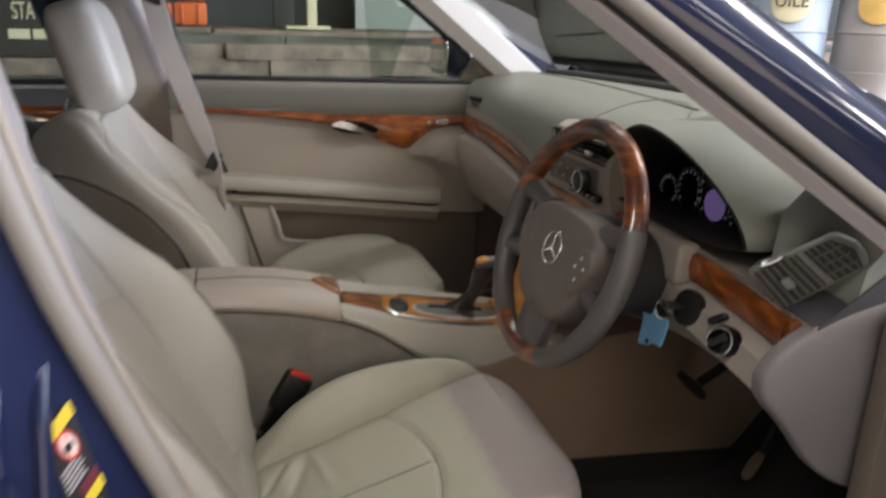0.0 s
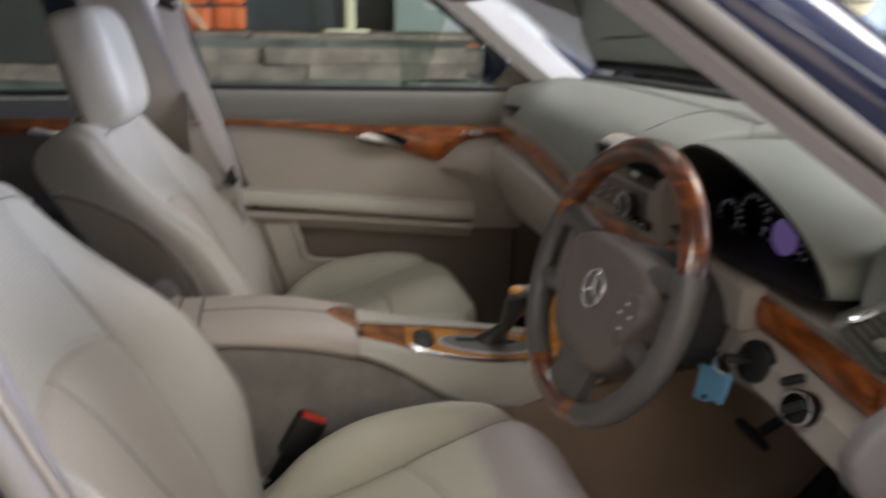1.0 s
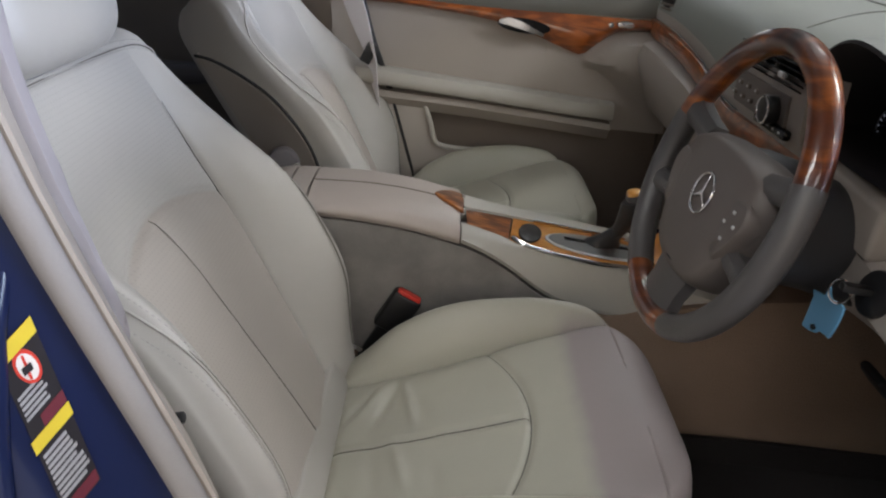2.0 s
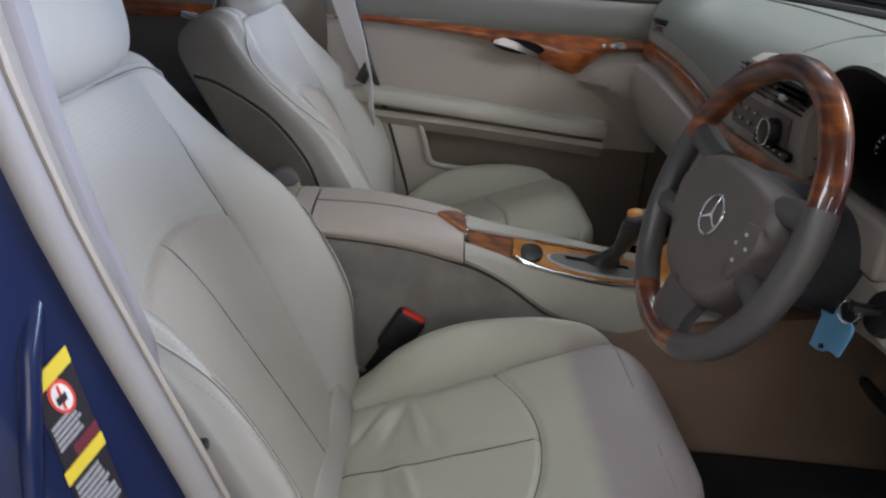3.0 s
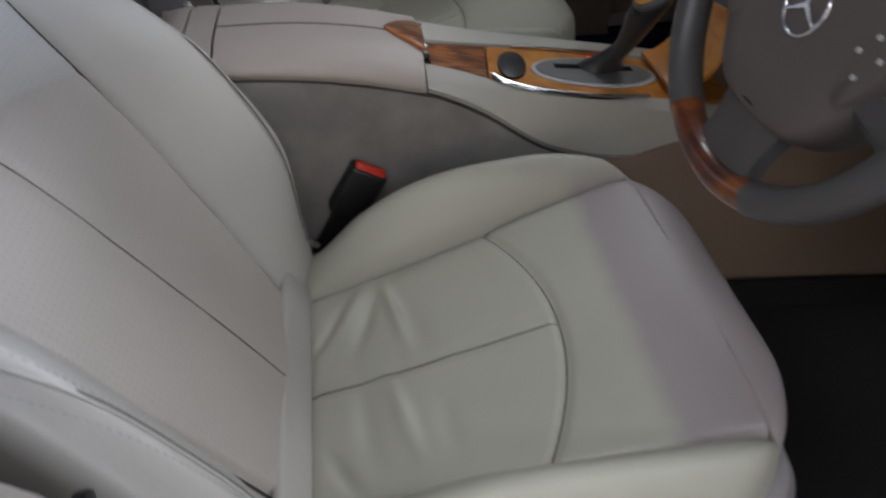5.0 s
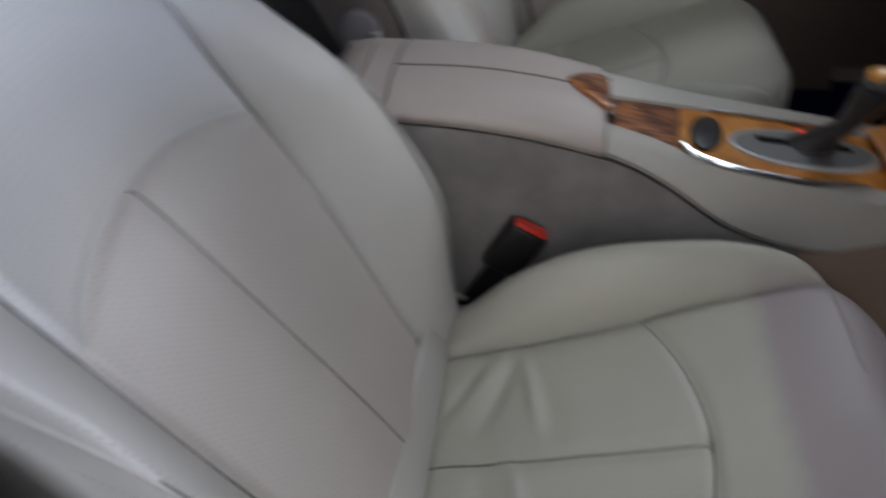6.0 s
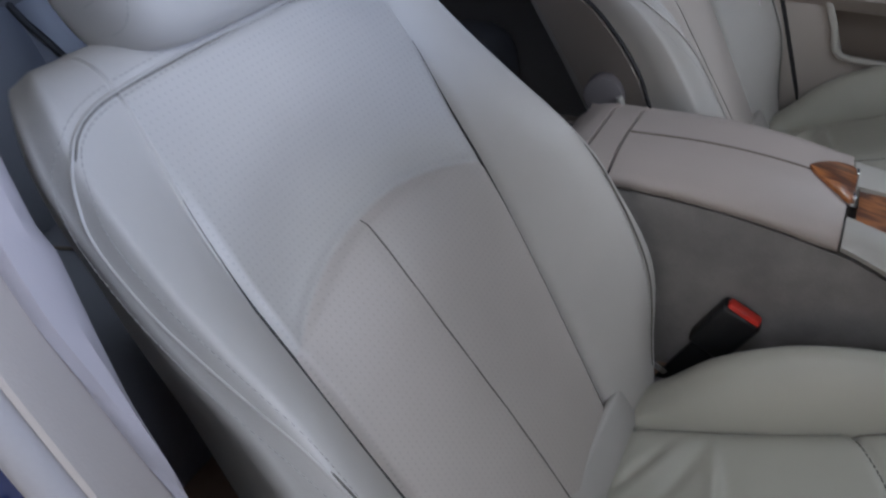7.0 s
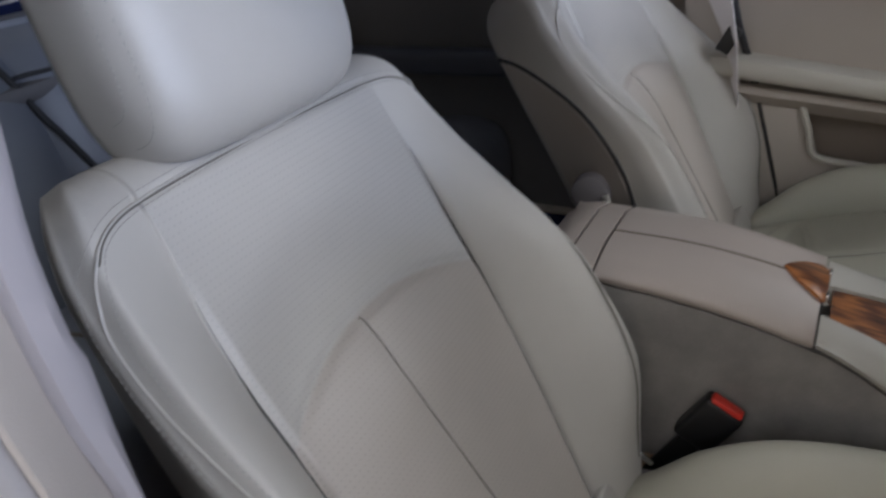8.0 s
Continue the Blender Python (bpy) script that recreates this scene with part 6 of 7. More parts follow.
# padded lid
rows = []
for k, x in enumerate(np.linspace(-0.092, 0.152, 22)):
    n, f, g = near_y(x), far_y(x), groove_z(x)
    top = lerp_table([(-0.1, 0.770), (0.0, 0.768), (0.08, 0.758), (0.152, 0.742)], x)
    rows.append([(x, n + 0.004, g), (x, n - 0.002, g + 0.010), (x, n + 0.004, g + 0.6 * (top - g)), (x, n + 0.020, top - 0.008), (x, n + 0.045, top - 0.001), (x, -0.02, top + 0.001), (x, f - 0.045, top - 0.001), (x, f - 0.020, top - 0.008), (x, f - 0.004, g + 0.6 * (top - g)), (x, f + 0.002, g + 0.010), (x, f - 0.004, g)])
rows = [[tuple(p) for p in smooth_path(r, 3)] for r in rows]
lid_ = part("armrest_lid", loft_bm(rows), HIDE_LID, con, "padded taupe leather lid")
part("lid_seam", tube_bm([(x, -0.024, lerp_table([(-0.1, 0.770), (0.0, 0.768), (0.08, 0.758), (0.152, 0.742)], x) + 0.001) for x in np.linspace(-0.092, 0.112, 16)], 0.0016, 6), TRIM_DARK, lid_)
for x0, x1 in ((-0.128, -0.096), (-0.175, -0.132)):
    rows = []
    for x in np.linspace(x0, x1, 8):
        n, f, g = near_y(x), far_y(x), groove_z(x)
        top = 0.770 - 9.0 * max(0.0, -0.135 - x) ** 2
        rows.append([(x, n + 0.004, g - 0.02), (x, n - 0.001, g + 0.010), (x, n + 0.004, g + 0.6 * (top - g)), (x, n + 0.020, top - 0.008), (x, n + 0.045, top), (x, f - 0.045, top), (x, f - 0.020, top - 0.008), (x, f - 0.004, g + 0.6 * (top - g)), (x, f + 0.001, g + 0.010), (x, f - 0.004, g - 0.02)])
    part("rear_cap", loft_bm(rows), HIDE_LID, con, "taupe padded cap")
# front frame with hollow for the plates
rows_n, rows_f = [], []
for x in np.linspace(0.1548, 0.62, 26):
    n, f, g, p = near_y(x), far_y(x), groove_z(x), plate_z(x)
    inn = lerp_table([(0.15, -0.056), (0.22, -0.071), (0.26, -0.094), (0.31, -0.099), (0.40, -0.088), (0.46, -0.066), (0.62, -0.06)], x)
    inf = lerp_table([(0.15, 0.010), (0.25, 0.030), (0.33, 0.045), (0.45, 0.062), (0.62, 0.07)], x)
    hi = p + 0.003
    rows_n.append([(x, n + 0.002, g + 0.003), (x, n - 0.004, g + 0.012), (x, n + 0.002, 0.5 * (g + hi)), (x, n + 0.008, hi - 0.006), (x, 0.5 * (n + 0.01 + inn), hi + 0.001), (x, inn, p + 0.004), (x, inn + 0.004, p - 0.02), (x, n + 0.02, g)])
    rows_f.append([(x, f - 0.002, g + 0.003), (x, f + 0.004, g + 0.012), (x, f - 0.002, 0.5 * (g + hi)), (x, f - 0.008, hi + 0.004), (x, 0.5 * (f + inf), hi + 0.010), (x, inf, p + 0.005), (x, inf - 0.004, p - 0.02), (x, f - 0.02, g)])
part("frame_rail", loft_bm(rows_n), TRIM_LIGHT, con, "pale taupe moulding")
part("frame_rail", loft_bm(rows_f), TRIM_LIGHT, con, "pale taupe moulding")


def plate(outline, lift, thick, mat, name, label="", bevel=0.0, parent=None):
    return part(name, slab_bm([(x, y, plate_z(x) + lift) for x, y in outline], (0, 0, thick), bevel), mat, parent or con, label)


WOOD_STREAK = burl("walnut_streaked", (4, 46, 20), 0.26)
ramp = [n for n in WOOD_STREAK.node_tree.nodes if n.type == "VALTORGB"][0].color_ramp
ramp.elements[0].color, ramp.elements[1].color, ramp.elements[2].color = (0.022, 0.008, 0.004, 1), (0.145, 0.045, 0.013, 1), (0.46, 0.17, 0.045, 1)
tip = smooth_path([(0.108, -0.020), (0.118, -0.006), (0.135, 0.006), (0.154, 0.010), (0.158, -0.02), (0.156, -0.062), (0.140, -0.054), (0.120, -0.036), (0.108, -0.020)], 3)[:-1]
part("lid_inlay", slab_bm([(x, y, lerp_table([(0.10, 0.7555), (0.13, 0.750), (0.16, 0.740)], x) - 0.004) for x, y in tip], (0, 0, 0.007), 0.002), WOOD_STREAK, lid_, "walnut inlay")
for y in (-0.050, 0.004):
    part("inlay_clip", rbox(0.004, 0.014, 0.005, 0.0012, 2, pose(0.1575, y, 0.7415)), CHROME, lid_, "short chrome clip")
part("lid_catch", tube_bm([(0.157, y, 0.737 + 0.3 * (y + 0.03) * 0.1) for y in np.linspace(-0.060, 0.008, 8)], 0.0022, 8), CHROME, con)
plate([(0.164, -0.055), (0.164, 0.008), (0.200, 0.016), (0.246, 0.024), (0.232, -0.074), (0.200, -0.066)], -0.006, 0.008, WOOD_STREAK, "walnut_lid", "dark walnut sliding lid")
WOOD_HONEY = burl("walnut_honey")
ramp = [n for n in WOOD_HONEY.node_tree.nodes if n.type == "VALTORGB"][0].color_ramp
ramp.elements[0].color, ramp.elements[1].color, ramp.elements[2].color = (0.34, 0.11, 0.010, 1), (0.68, 0.27, 0.035, 1), (0.85, 0.44, 0.085, 1)
big = smooth_path([(0.235, -0.074), (0.260, -0.090), (0.310, -0.096), (0.380, -0.088), (0.450, -0.068), (0.540, -0.060), (0.60, -0.058)], 4) + smooth_path([(0.60, 0.066), (0.45, 0.058), (0.33, 0.040), (0.248, 0.025)], 4)
plate([tuple(p) for p in big], -0.006, 0.008, WOOD_HONEY, "walnut_plate", "honey walnut plate")
part("chrome_strip", tube_bm(smooth_path([(x, y, plate_z(x) + 0.007) for x, y in ((0.240, -0.072), (0.252, -0.086), (0.275, -0.094), (0.311, -0.097), (0.38, -0.090), (0.452, -0.070))], 6), 0.0040, 8), CHROME, con)
part("chrome_strip", tube_bm(smooth_path([(x, y, plate_z(x) + 0.005) for x, y in ((0.285, 0.032), (0.34, 0.043), (0.42, 0.056), (0.46, 0.060))], 5), 0.0026, 8), CHROME, con)
GATE_GREY = material("gate_satin", (0.30, 0.31, 0.30), rough=0.3, metal=0.6, bump=0.05)
oval = lambda cx, cy, a, b, ang: [(cx + a * math.cos(t) * math.cos(ang) - b * math.sin(t) * math.sin(ang), cy + a * math.cos(t) * math.sin(ang) + b * math.sin(t) * math.cos(ang)) for t in np.linspace(0, 2 * math.pi, 29)[:-1]]
plate(oval(0.274, -0.026, 0.019, 0.042, -0.25), 0.0022, 0.0035, BLACK, "ashtray_button", "black oval button", 0.001)
plate(oval(0.395, -0.012, 0.098, 0.041, 0.24), 0.0022, 0.003, GREY_PRINT, "gate_rim", "silver selector surround", 0.001)
gate = plate(oval(0.395, -0.012, 0.092, 0.036, 0.24), 0.0055, 0.0012, GATE_GREY, "gate_plate", "dark selector gate")
plate([(0.335, -0.022), (0.335, -0.010), (0.455, 0.016), (0.455, 0.004)], 0.0069, 0.0008, BLACK_GLOSS, "gate_slot", "", 0, gate)
RED_LAMP = glowing("red_lamp", (1.0, 0.05, 0.02), 2.0)
for k in range(4):
    plate([(0.395 + 0.012 * k, 0.026), (0.395 + 0.012 * k, 0.029), (0.401 + 0.012 * k, 0.0305), (0.401 + 0.012 * k, 0.0275)], 0.0072, 0.0008, RED_LAMP, "gate_lamp", "tiny red light", 0, gate)
# selector
BOOT = material("boot_grey", (0.03, 0.03, 0.031), rough=0.35, grain=600, bump=0.3)
part("selector_boot", loft_bm([[(cx + a * math.cos(t), cy + b * math.sin(t), z) for t in np.linspace(0, 2 * math.pi, 25)[:-1]] for cx, cy, a, b, z in ((0.400, -0.004, 0.036, 0.020, 0.668), (0.404, -0.006, 0.028, 0.016, 0.678), (0.416, -0.012, 0.019, 0.014, 0.690), (0.428, -0.020, 0.015, 0.013, 0.706))]), BOOT, con, "black leather boot")
part("selector_lever", loft_bm([[(cx + a * math.cos(t), cy + b * math.sin(t), z + 0.35 * a * math.cos(t)) for t in np.linspace(0, 2 * math.pi, 25)[:-1]] for cx, cy, a, b, z in ((0.424, -0.017, 0.016, 0.014, 0.696), (0.434, -0.024, 0.019, 0.017, 0.720), (0.441, -0.032, 0.024, 0.020, 0.744), (0.445, -0.038, 0.028, 0.022, 0.762), (0.446, -0.040, 0.027, 0.021, 0.770))]), BOOT, con, "black leather selector lever")
part("selector_cap", superblock((0.447, -0.041, 0.773), (0.024, 0.018, 0.009), 2.6, 12, 32, 14), WHEEL_HIDE, con, "grey leather cap")
part("selector_inlay", superblock((0.437, -0.039, 0.7765), (0.013, 0.015, 0.0075), 2.6, 12, 28, 12), WOOD_HONEY, con, "honey walnut inlay")
# walnut front of the console, rising towards the dashboard
rise = smooth_path([(0.490, 0.646), (0.515, 0.652), (0.540, 0.676), (0.556, 0.716), (0.566, 0.76)], 4)
part("walnut_riser", sheet_bm([[(x, y, z + 0.004 * (1 - (y / 0.065) ** 2)) for y in np.linspace(-0.062, 0.066, 9)] for x, z in rise], 0.006), WOOD_HONEY, con, "honey walnut panel")

# ---- belts ----
bk = thing("belt_buckle", "black belt buckle with red button beside driver's seat", "buckle")
bm_ = hull_axes((0.0565, -0.124, 0.583), (0.86, 0.02, -0.50), (0.50, 0.0, 0.86))
part("housing", rbox(0.050, 0.024, 0.074, 0.006, 3, bm_), BLACK, bk)
part("release_button", rbox(0.041, 0.0145, 0.010, 0.003, 2, bm_ @ Matrix.Translation((0.0, -0.002, 0.037))), RED, bk, "red release button")
part("stalk", rbox(0.03, 0.008, 0.12, 0.002, 1, bm_ @ Matrix.Translation((0.0, 0.0, -0.09))), BLACK, bk)
bk2 = copy_thing(bk, Matrix.Translation((0.03, 0.245, -0.02)))
bk2["label"] = "black belt buckle with red button beside passenger seat"


def webbing(points, half, name, parent, mat=WEBBING):
    """A flat band: rows of (place, across)."""
    return part(name, sheet_bm([[tuple(Vector(p) - Vector(a) * half), tuple(p), tuple(Vector(p) + Vector(a) * half)] for p, a in points], 0.0016), mat, parent, "woven pale webbing")


pb = thing("seat_belt", "pale webbing seat belt hanging by the passenger seat", "seat belt")
acr = (0.93, -0.30, 0.2)
webbing([((-0.175, 0.585, 1.25), acr), ((-0.158, 0.585, 1.16), acr), ((-0.118, 0.583, 1.04), acr), ((-0.085, 0.582, 0.94), (0.8, -0.5, 0.2)), ((-0.058, 0.580, 0.862), (0.5, -0.8, 0.1)), ((-0.05, 0.632, 0.70), (0.5, -0.8, 0.1)), ((-0.03, 0.650, 0.50), (0.5, -0.8, 0.1))], 0.027, "webbing", pb)
part("tongue", rbox(0.026, 0.012, 0.05, 0.003, 2, pose(-0.062, 0.572, 0.868, 0, 28, 0)), BLACK, pb, "black latch tongue")
part("belt_guide", rbox(0.045, 0.02, 0.022, 0.006, 2, pose(-0.172, 0.588, 1.245, 0, 20, 0)), BLACK, pb, "black belt guide")
db = thing("belt_stop", "small black stop peg on the driver's pillar trim", "stop peg")
part("stop_button", disc_bm(0.0055, 0.010, 18, 0.002, hull_axes((-0.102, -0.668, 0.782), (0, 1, 0), (0.9, 0.2, 0.2))), BLACK, db, "black stop button")

# rear-view mirror
an = thing("belt_anchor", "small bright metal belt anchor between seat and tunnel", "belt anchor")
part("plate", rbox(0.034, 0.003, 0.009, 0.001, 1, pose(-0.012, -0.165, 0.541, 0, 35, 0)), CHROME, an)
part("bolt", disc_bm(0.006, 0.008, 16, 0.001, pose(-0.020, -0.166, 0.545, 90, 0, 0)), CHROME, an)
rm = thing("rear_view_mirror", "brown-backed interior mirror below the roof", "mirror")
part("casing", superblock((0.345, 0.005, 1.300), (0.028, 0.118, 0.045), 4, 0, 40, 16), HUB, rm)
part("mirror_glass", superblock((0.318, 0.005, 1.300), (0.003, 0.108, 0.038), 5, 0, 32, 10), mirror_mat, rm)
part("stem", tube_bm([(0.36, 0.005, 1.32), (0.385, 0.005, 1.375)], 0.009, 8), BLACK, rm)

# ---- hall ----
CONCRETE = material("hall_concrete", (0.30, 0.285, 0.28), rough=0.6, grain=60, bump=0.3, dist=0.003, big=0.8, vary=0.15)
HALL_WALL = material("hall_wall", (0.085, 0.088, 0.085), rough=0.85, grain=25, bump=0.3, dist=0.003, big=1.2, vary=0.25)
HALL_WHITE = material("hall_white", (0.22, 0.22, 0.22), rough=0.8, grain=25, bump=0.2, dist=0.002, big=1.0, vary=0.08)
SLEEPER = material("weathered_timber", (0.27, 0.21, 0.165), rough=0.85, grain=30, bump=1.0, dist=0.012, big=6.5, vary=0.6, vdark=(0.075, 0.066, 0.058))
ORANGE = material("orange_crate", (0.75, 0.16, 0.04), rough=0.5, bump=0.1, vary=0.1)
DRUM_BLUE = material("drum_pale_blue", (0.42, 0.50, 0.60), rough=0.5, big=4, vary=0.25)
DRUM_YELLOW = material("drum_yellow", (0.33, 0.30, 0.285), rough=0.5, big=4, vary=0.2)
PALE_BOARD = material("pale_board", (0.42, 0.43, 0.41), rough=0.7, grain=40, bump=0.2, big=1.5, vary=0.2)
# Two greens that stand in for the reflection hazing the windscreen.
HAZE_GREEN = material("haze_green", (0.27, 0.30, 0.26), rough=0.6, grain=40, bump=0.2, big=2.5, vary=0.25)
HAZE_PALE = material("haze_pale", (0.42, 0.45, 0.40), rough=0.6, grain=40, bump=0.2, big=2.5, vary=0.25)
CREAM = material("cream_paint", (0.72, 0.66, 0.45), rough=0.6, big=6, vary=0.2)
SIGN_DARK = material("sign_dark", (0.045, 0.042, 0.036), rough=0.6, big=5, vary=0.3)
tagged(part("floor", rbox(17, 14, 0.2, 0, 1, pose(1, -1, -0.1)), CONCRETE, smooth=False), "grey concrete hall floor", "floor", kind="structure")
tagged(part("ceiling", rbox(17, 14, 0.2, 0, 1, pose(1, -1, 4.1)), HALL_WALL, smooth=False), "dim grey hall ceiling", "ceiling", kind="structure")
tagged(part("wall_far", rbox(17, 0.2, 4, 0, 1, pose(1, 6.1, 2)), HALL_WALL, smooth=False), "dim grey-green hall wall", "wall", kind="structure")
tagged(part("wall_back", rbox(0.2, 14, 4, 0, 1, pose(-7.6, -1, 2)), HALL_WALL, smooth=False), "grey hall wall", "wall", kind="structure")
# Wall opening is invented; it only makes room for the warm fill lamp.
wn = thing("wall_near", "unseen grey hall wall with a gap left for the fill lamp", "wall", kind="structure")
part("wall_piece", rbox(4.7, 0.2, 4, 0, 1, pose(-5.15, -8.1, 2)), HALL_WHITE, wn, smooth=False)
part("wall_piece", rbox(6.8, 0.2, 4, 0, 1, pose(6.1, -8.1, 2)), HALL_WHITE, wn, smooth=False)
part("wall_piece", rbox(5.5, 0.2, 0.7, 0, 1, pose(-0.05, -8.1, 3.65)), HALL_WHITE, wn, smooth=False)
wg = thing("wall_front", "pale hall wall with a wide open gate", "wall", kind="structure")
part("wall_piece", rbox(0.2, 3.0, 4, 0, 1, pose(9.6, 4.6, 2)), HALL_WHITE, wg, smooth=False)
part("wall_piece", rbox(0.2, 2.5, 4, 0, 1, pose(9.6, -6.75, 2)), HALL_WHITE, wg, smooth=False)
part("wall_piece", rbox(0.2, 8.6, 0.3, 0, 1, pose(9.6, -1.2, 3.85)), HALL_WHITE, wg, smooth=False)
for lx, ly, lw in LAMP_ROWS:
    fx = thing("ceiling_light", "white ceiling fitting with lit tubes", "ceiling light", "ceiling lights")
    part("housing", rbox(2.06, 0.96, 0.05, 0.01, 2, pose(lx, ly, 3.975)), HALL_WHITE, fx)
# raised bank of weathered timbers along the far side
rng = random.Random(11)
SLEEPER_DARK = material("timber_mossy", (0.15, 0.155, 0.13), rough=0.9, grain=26, bump=1.0, dist=0.012, big=2.6, vary=0.5, vdark=(0.03, 0.034, 0.03))
for k, (y, z, h) in enumerate(((4.55, 0.15, 0.30), (4.60, 0.44, 0.26), (4.56, 0.66, 0.16), (4.60, 0.80, 0.12), (4.66, 0.92, 0.12), (4.74, 1.01, 0.07), (5.0, 1.055, 0.05))):
    x0 = -3.3
    while x0 < 5.6:
        ln = rng.uniform(2.2, 4.6)
        bm = rbox(ln - 0.006, (0.30 if k < 6 else 0.9) + rng.uniform(-0.02, 0.02), h + 0.004 + rng.uniform(-0.006, 0.004), 0.014, 2)
        bmesh.ops.subdivide_edges(bm, edges=[e for e in bm.edges if e.calc_length() > 0.5], cuts=14, use_grid_fill=True)
        for v in bm.verts:
            v.co += Vector((0, rng.uniform(-0.012, 0.012), rng.uniform(-0.008, 0.004)))
        bmesh.ops.transform(bm, matrix=pose(x0 + ln / 2, y + 0.15 + rng.uniform(-0.03, 0.03), z - rng.uniform(0, 0.006), 0, 0, rng.uniform(-0.6, 0.6)), verts=bm.verts)
        tagged(part("timber_beam", bm, SLEEPER_DARK if k in (2, 5) or rng.random() < 0.2 else SLEEPER), "weathered grey-brown timber beam stacked as a bank", "timber beam", "timber bank")
        x0 += ln
post = thing("post", "white post with a flat foot on the timber bank", "post")
part("shaft", rbox(0.075, 0.075, 1.1, 0.006, 2, pose(0.66, 4.9, 1.64)), CREAM, post)
part("foot", rbox(0.34, 0.30, 0.025, 0.005, 2, pose(0.62, 4.9, 1.0935)), CREAM, post)
grey_post = thing("post", "grey post beside the white one on the timber bank", "post")
part("shaft", rbox(0.16, 0.10, 1.1, 0.006, 2, pose(0.46, 5.15, 1.63)), HALL_WALL, grey_post)
for k, (x, z) in enumerate(((-0.52, 1.355), (-0.25, 1.355), (-0.50, 1.165), (-0.25, 1.175), (-0.52, 1.545), (-0.25, 1.545))):
    cr = thing("crate", "bright orange slatted crate stacked on the bank", "crate", "orange crates")
    part("box", rbox(0.235, 0.2, 0.165, 0.02, 2, pose(x, 5.0, z)), ORANGE, cr)
    for q in (-1, 1):
        part("rib", rbox(0.02, 0.02, 0.15, 0.004, 1, pose(x + q * 0.06, 4.895, z)), ORANGE, cr)
rope = tagged(part("rope", tube_bm(smooth_path([(-0.66, 4.85, 1.62), (-0.60, 4.85, 1.35), (-0.47, 4.85, 1.16), (-0.42, 4.85, 1.085)], 5), 0.012, 8), CREAM), "pale rope hanging over the orange crates", "rope")
sign = thing("sign", "dark sign board with cream lettering", "sign")
part("board", rbox(1.10, 0.03, 0.76, 0.005, 1, pose(-1.42, 4.632, 1.243)), SIGN_DARK, sign)


def lettering(text, size, m, mat, parent, name="lettering"):
    cu = bpy.data.curves.new(name, "FONT")
    cu.body, cu.size, cu.extrude, cu.align_x, cu.align_y = text, size, 0.003, "CENTER", "CENTER"
    tmp = new(name, cu)
    dg = bpy.context.evaluated_depsgraph_get()
    me = bpy.data.meshes.new_from_object(tmp.evaluated_get(dg))
    bpy.data.objects.remove(tmp)
    me.materials.clear()
    me.materials.append(mat)
    ob = new(name, me)
    ob.parent = parent
    ob.matrix_local = m
    return ob


lettering("STATE", 0.165, pose(-1.285, 4.614, 1.165, 90, 0, 0) @ Matrix.Diagonal((0.50, 1, 1, 1)), CREAM, sign)
for x0, x1 in ((-1.44, -1.305), (-1.285, -1.155)):
    part("print_bar", rbox(x1 - x0, 0.004, 0.065, 0, 1, pose((x0 + x1) / 2, 4.615, 1.018)), CREAM, sign, smooth=False)


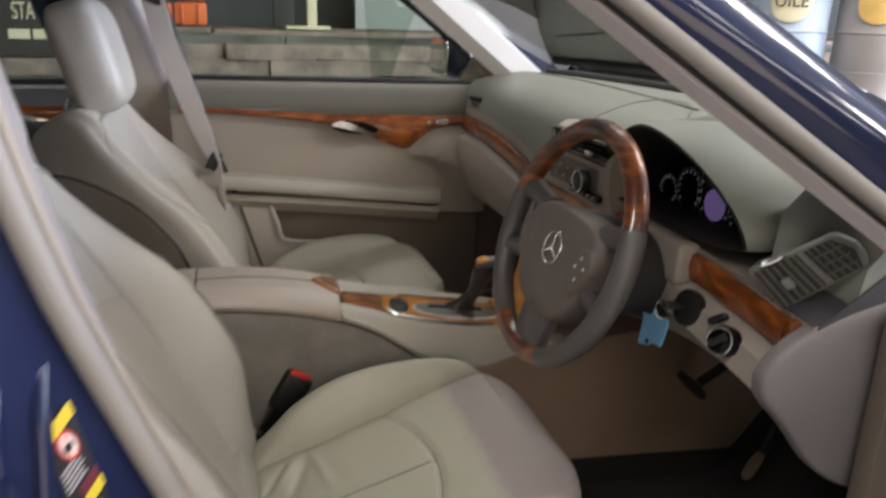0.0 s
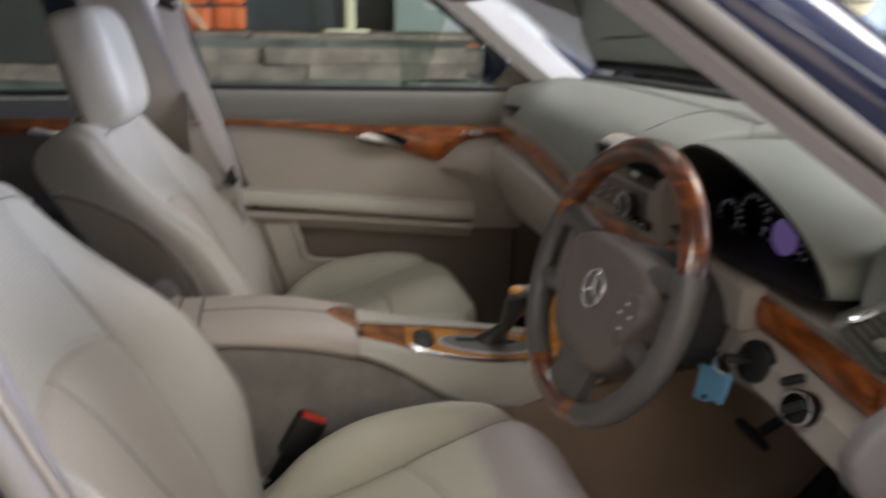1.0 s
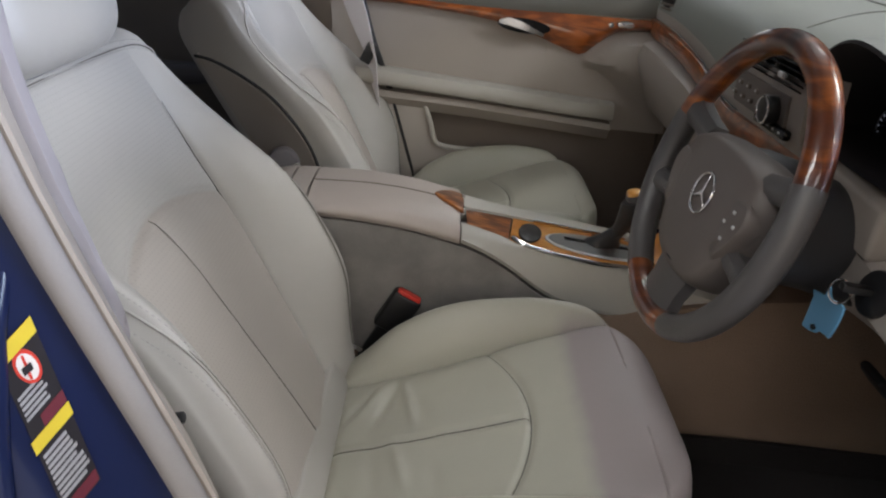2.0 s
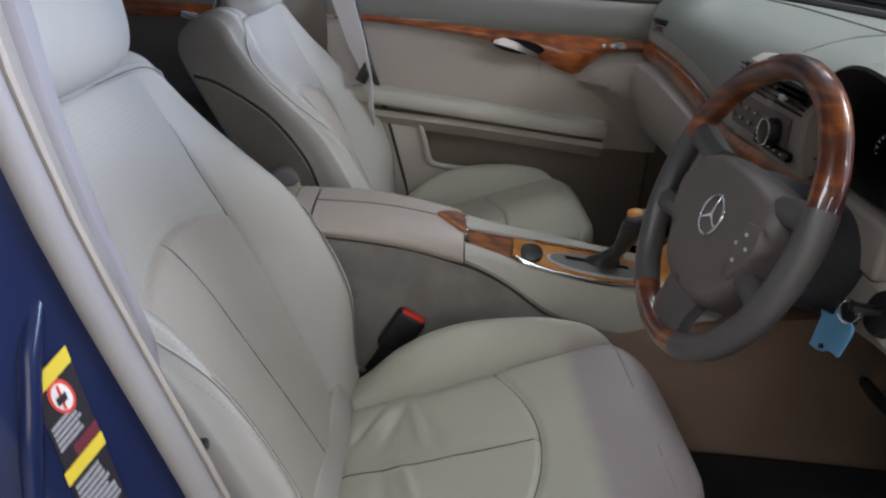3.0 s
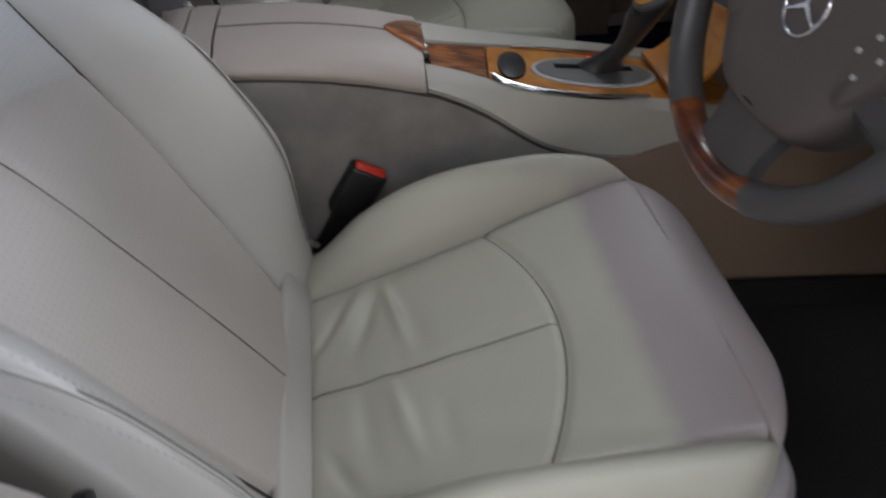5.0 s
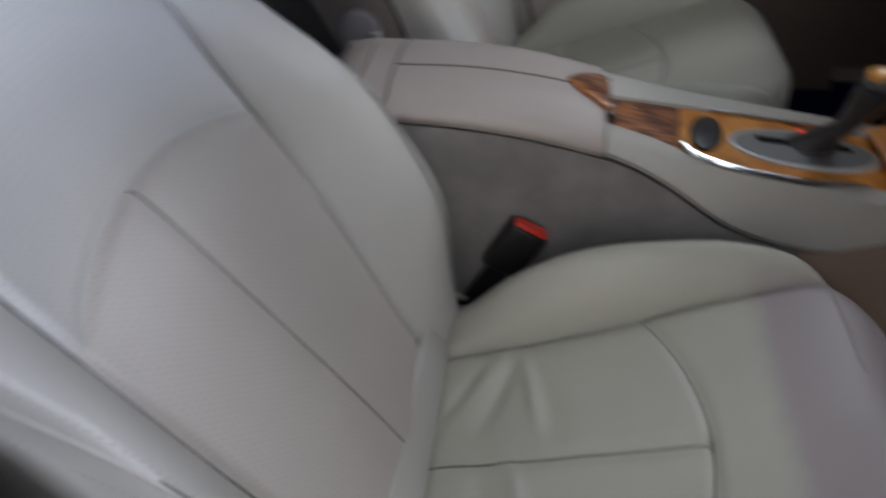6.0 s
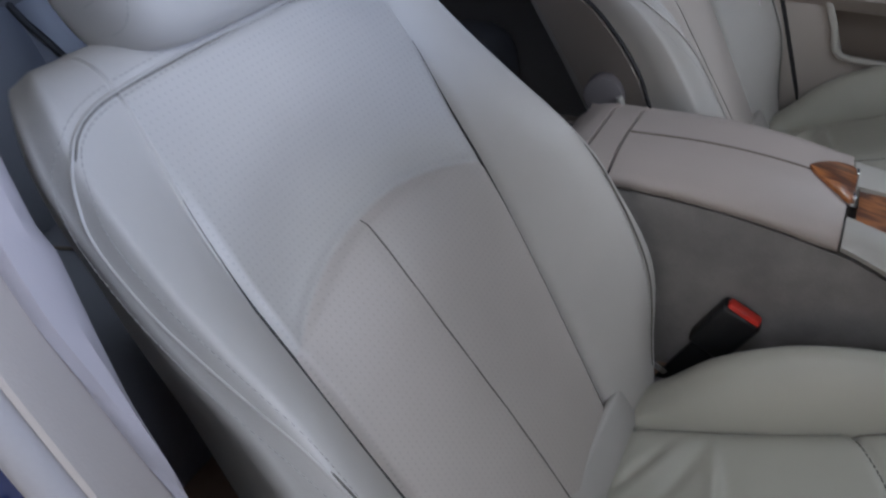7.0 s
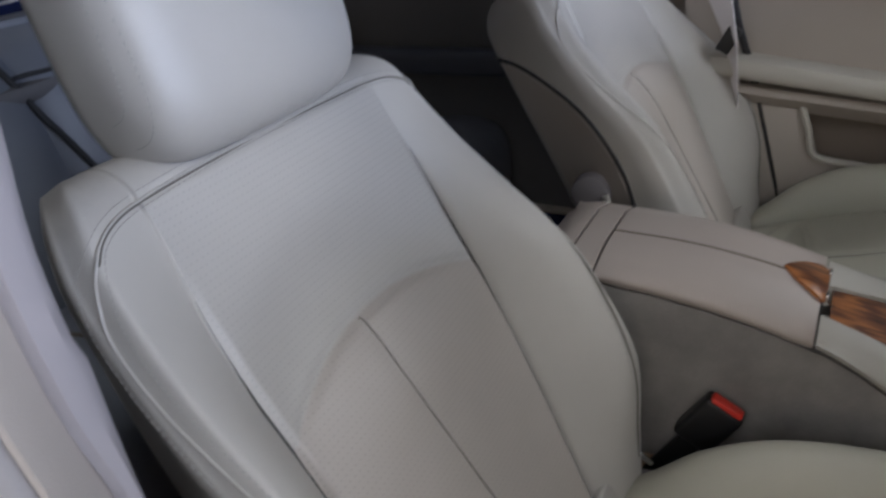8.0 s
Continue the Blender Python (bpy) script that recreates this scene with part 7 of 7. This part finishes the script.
def make_drum(x, y, z, mat, label, word):
    d = thing("oil_drum", label, "oil drum", "oil drums")
    pr = []
    for zz, r in ((0.0, 0.285), (0.01, 0.292), (0.27, 0.285), (0.285, 0.297), (0.30, 0.285), (0.56, 0.285), (0.575, 0.297), (0.59, 0.285), (0.86, 0.285), (0.875, 0.293), (0.885, 0.287), (0.875, 0.275)):
        pr.append([(x + r * math.cos(t), y + r * math.sin(t), z + zz) for t in np.linspace(0, 2 * math.pi, 37)[:-1]])
    part("shell", loft_bm(pr), mat, d)
    a = math.atan2(-1.25 - y, 0.03 - x)
    m = Matrix.Translation((x, y, z + 0.50)) @ Matrix.Rotation(a + math.pi / 2, 4, "Z")
    rows = [[tuple(m @ Vector((0.30 * math.sin(th), -0.30 * math.cos(th), 0.15 * q * math.sqrt(max(0.0, 1 - (th / 0.52) ** 2))))) for q in np.linspace(-1, 1, 5)] for th in np.linspace(-0.52, 0.52, 15)]
    part("round_label", sheet_bm(rows, 0.003), CREAM if word else ORANGE_SOFT, d, "round painted label")
    if word:
        lettering(word, 0.125, m @ pose(0, -0.306, 0.0, 90, 0, 0), SIGN_DARK, d)
    return d


ORANGE_SOFT = material("drum_label_orange", (0.72, 0.46, 0.14), rough=0.5, big=8, vary=0.2)
make_drum(4.33, 3.92, 0.0, DRUM_BLUE, "pale blue oil drum at the bottom of a stack", "")
make_drum(4.33, 3.92, 0.885, DRUM_BLUE, "pale blue oil drum with cream label, stacked", "UILE")
make_drum(4.90, 3.62, 0.0, DRUM_YELLOW, "dull cream-grey oil drum at the bottom of a stack", "")
make_drum(4.90, 3.62, 0.885, DRUM_YELLOW, "dull cream-grey oil drum with orange label, stacked", "")
tagged(part("pale_board", rbox(1.7, 0.05, 2.6, 0.005, 1, pose(1.95, 5.5, 1.3)), PALE_BOARD, smooth=False), "tall pale board standing against the far wall", "board")
# Cabinet and panel are invented; their grey-green stands in for the windscreen's reflection.
cab = thing("steel_cabinet", "grey-green block added behind the timber bank for windscreen reflection", "cabinet")
part("body", rbox(1.6, 0.5, 1.55, 0.01, 2, pose(3.72, 5.72, 1.86)), HAZE_GREEN, cab)
for q in (-1, 1):
    part("door", rbox(0.77, 0.02, 1.48, 0.006, 2, pose(3.72 + 0.39 * q, 5.462, 1.86)), HAZE_GREEN, cab)
part("plinth", rbox(1.56, 0.46, 1.08, 0.01, 1, pose(3.72, 5.75, 0.54)), HALL_WALL, cab)
tagged(part("fence_panel", rbox(2.2, 0.04, 0.98, 0.008, 2, pose(3.75, 4.40, 0.52)), HAZE_PALE, smooth=False), "pale grey-green panel added before the timber bank for windscreen reflection", "panel")
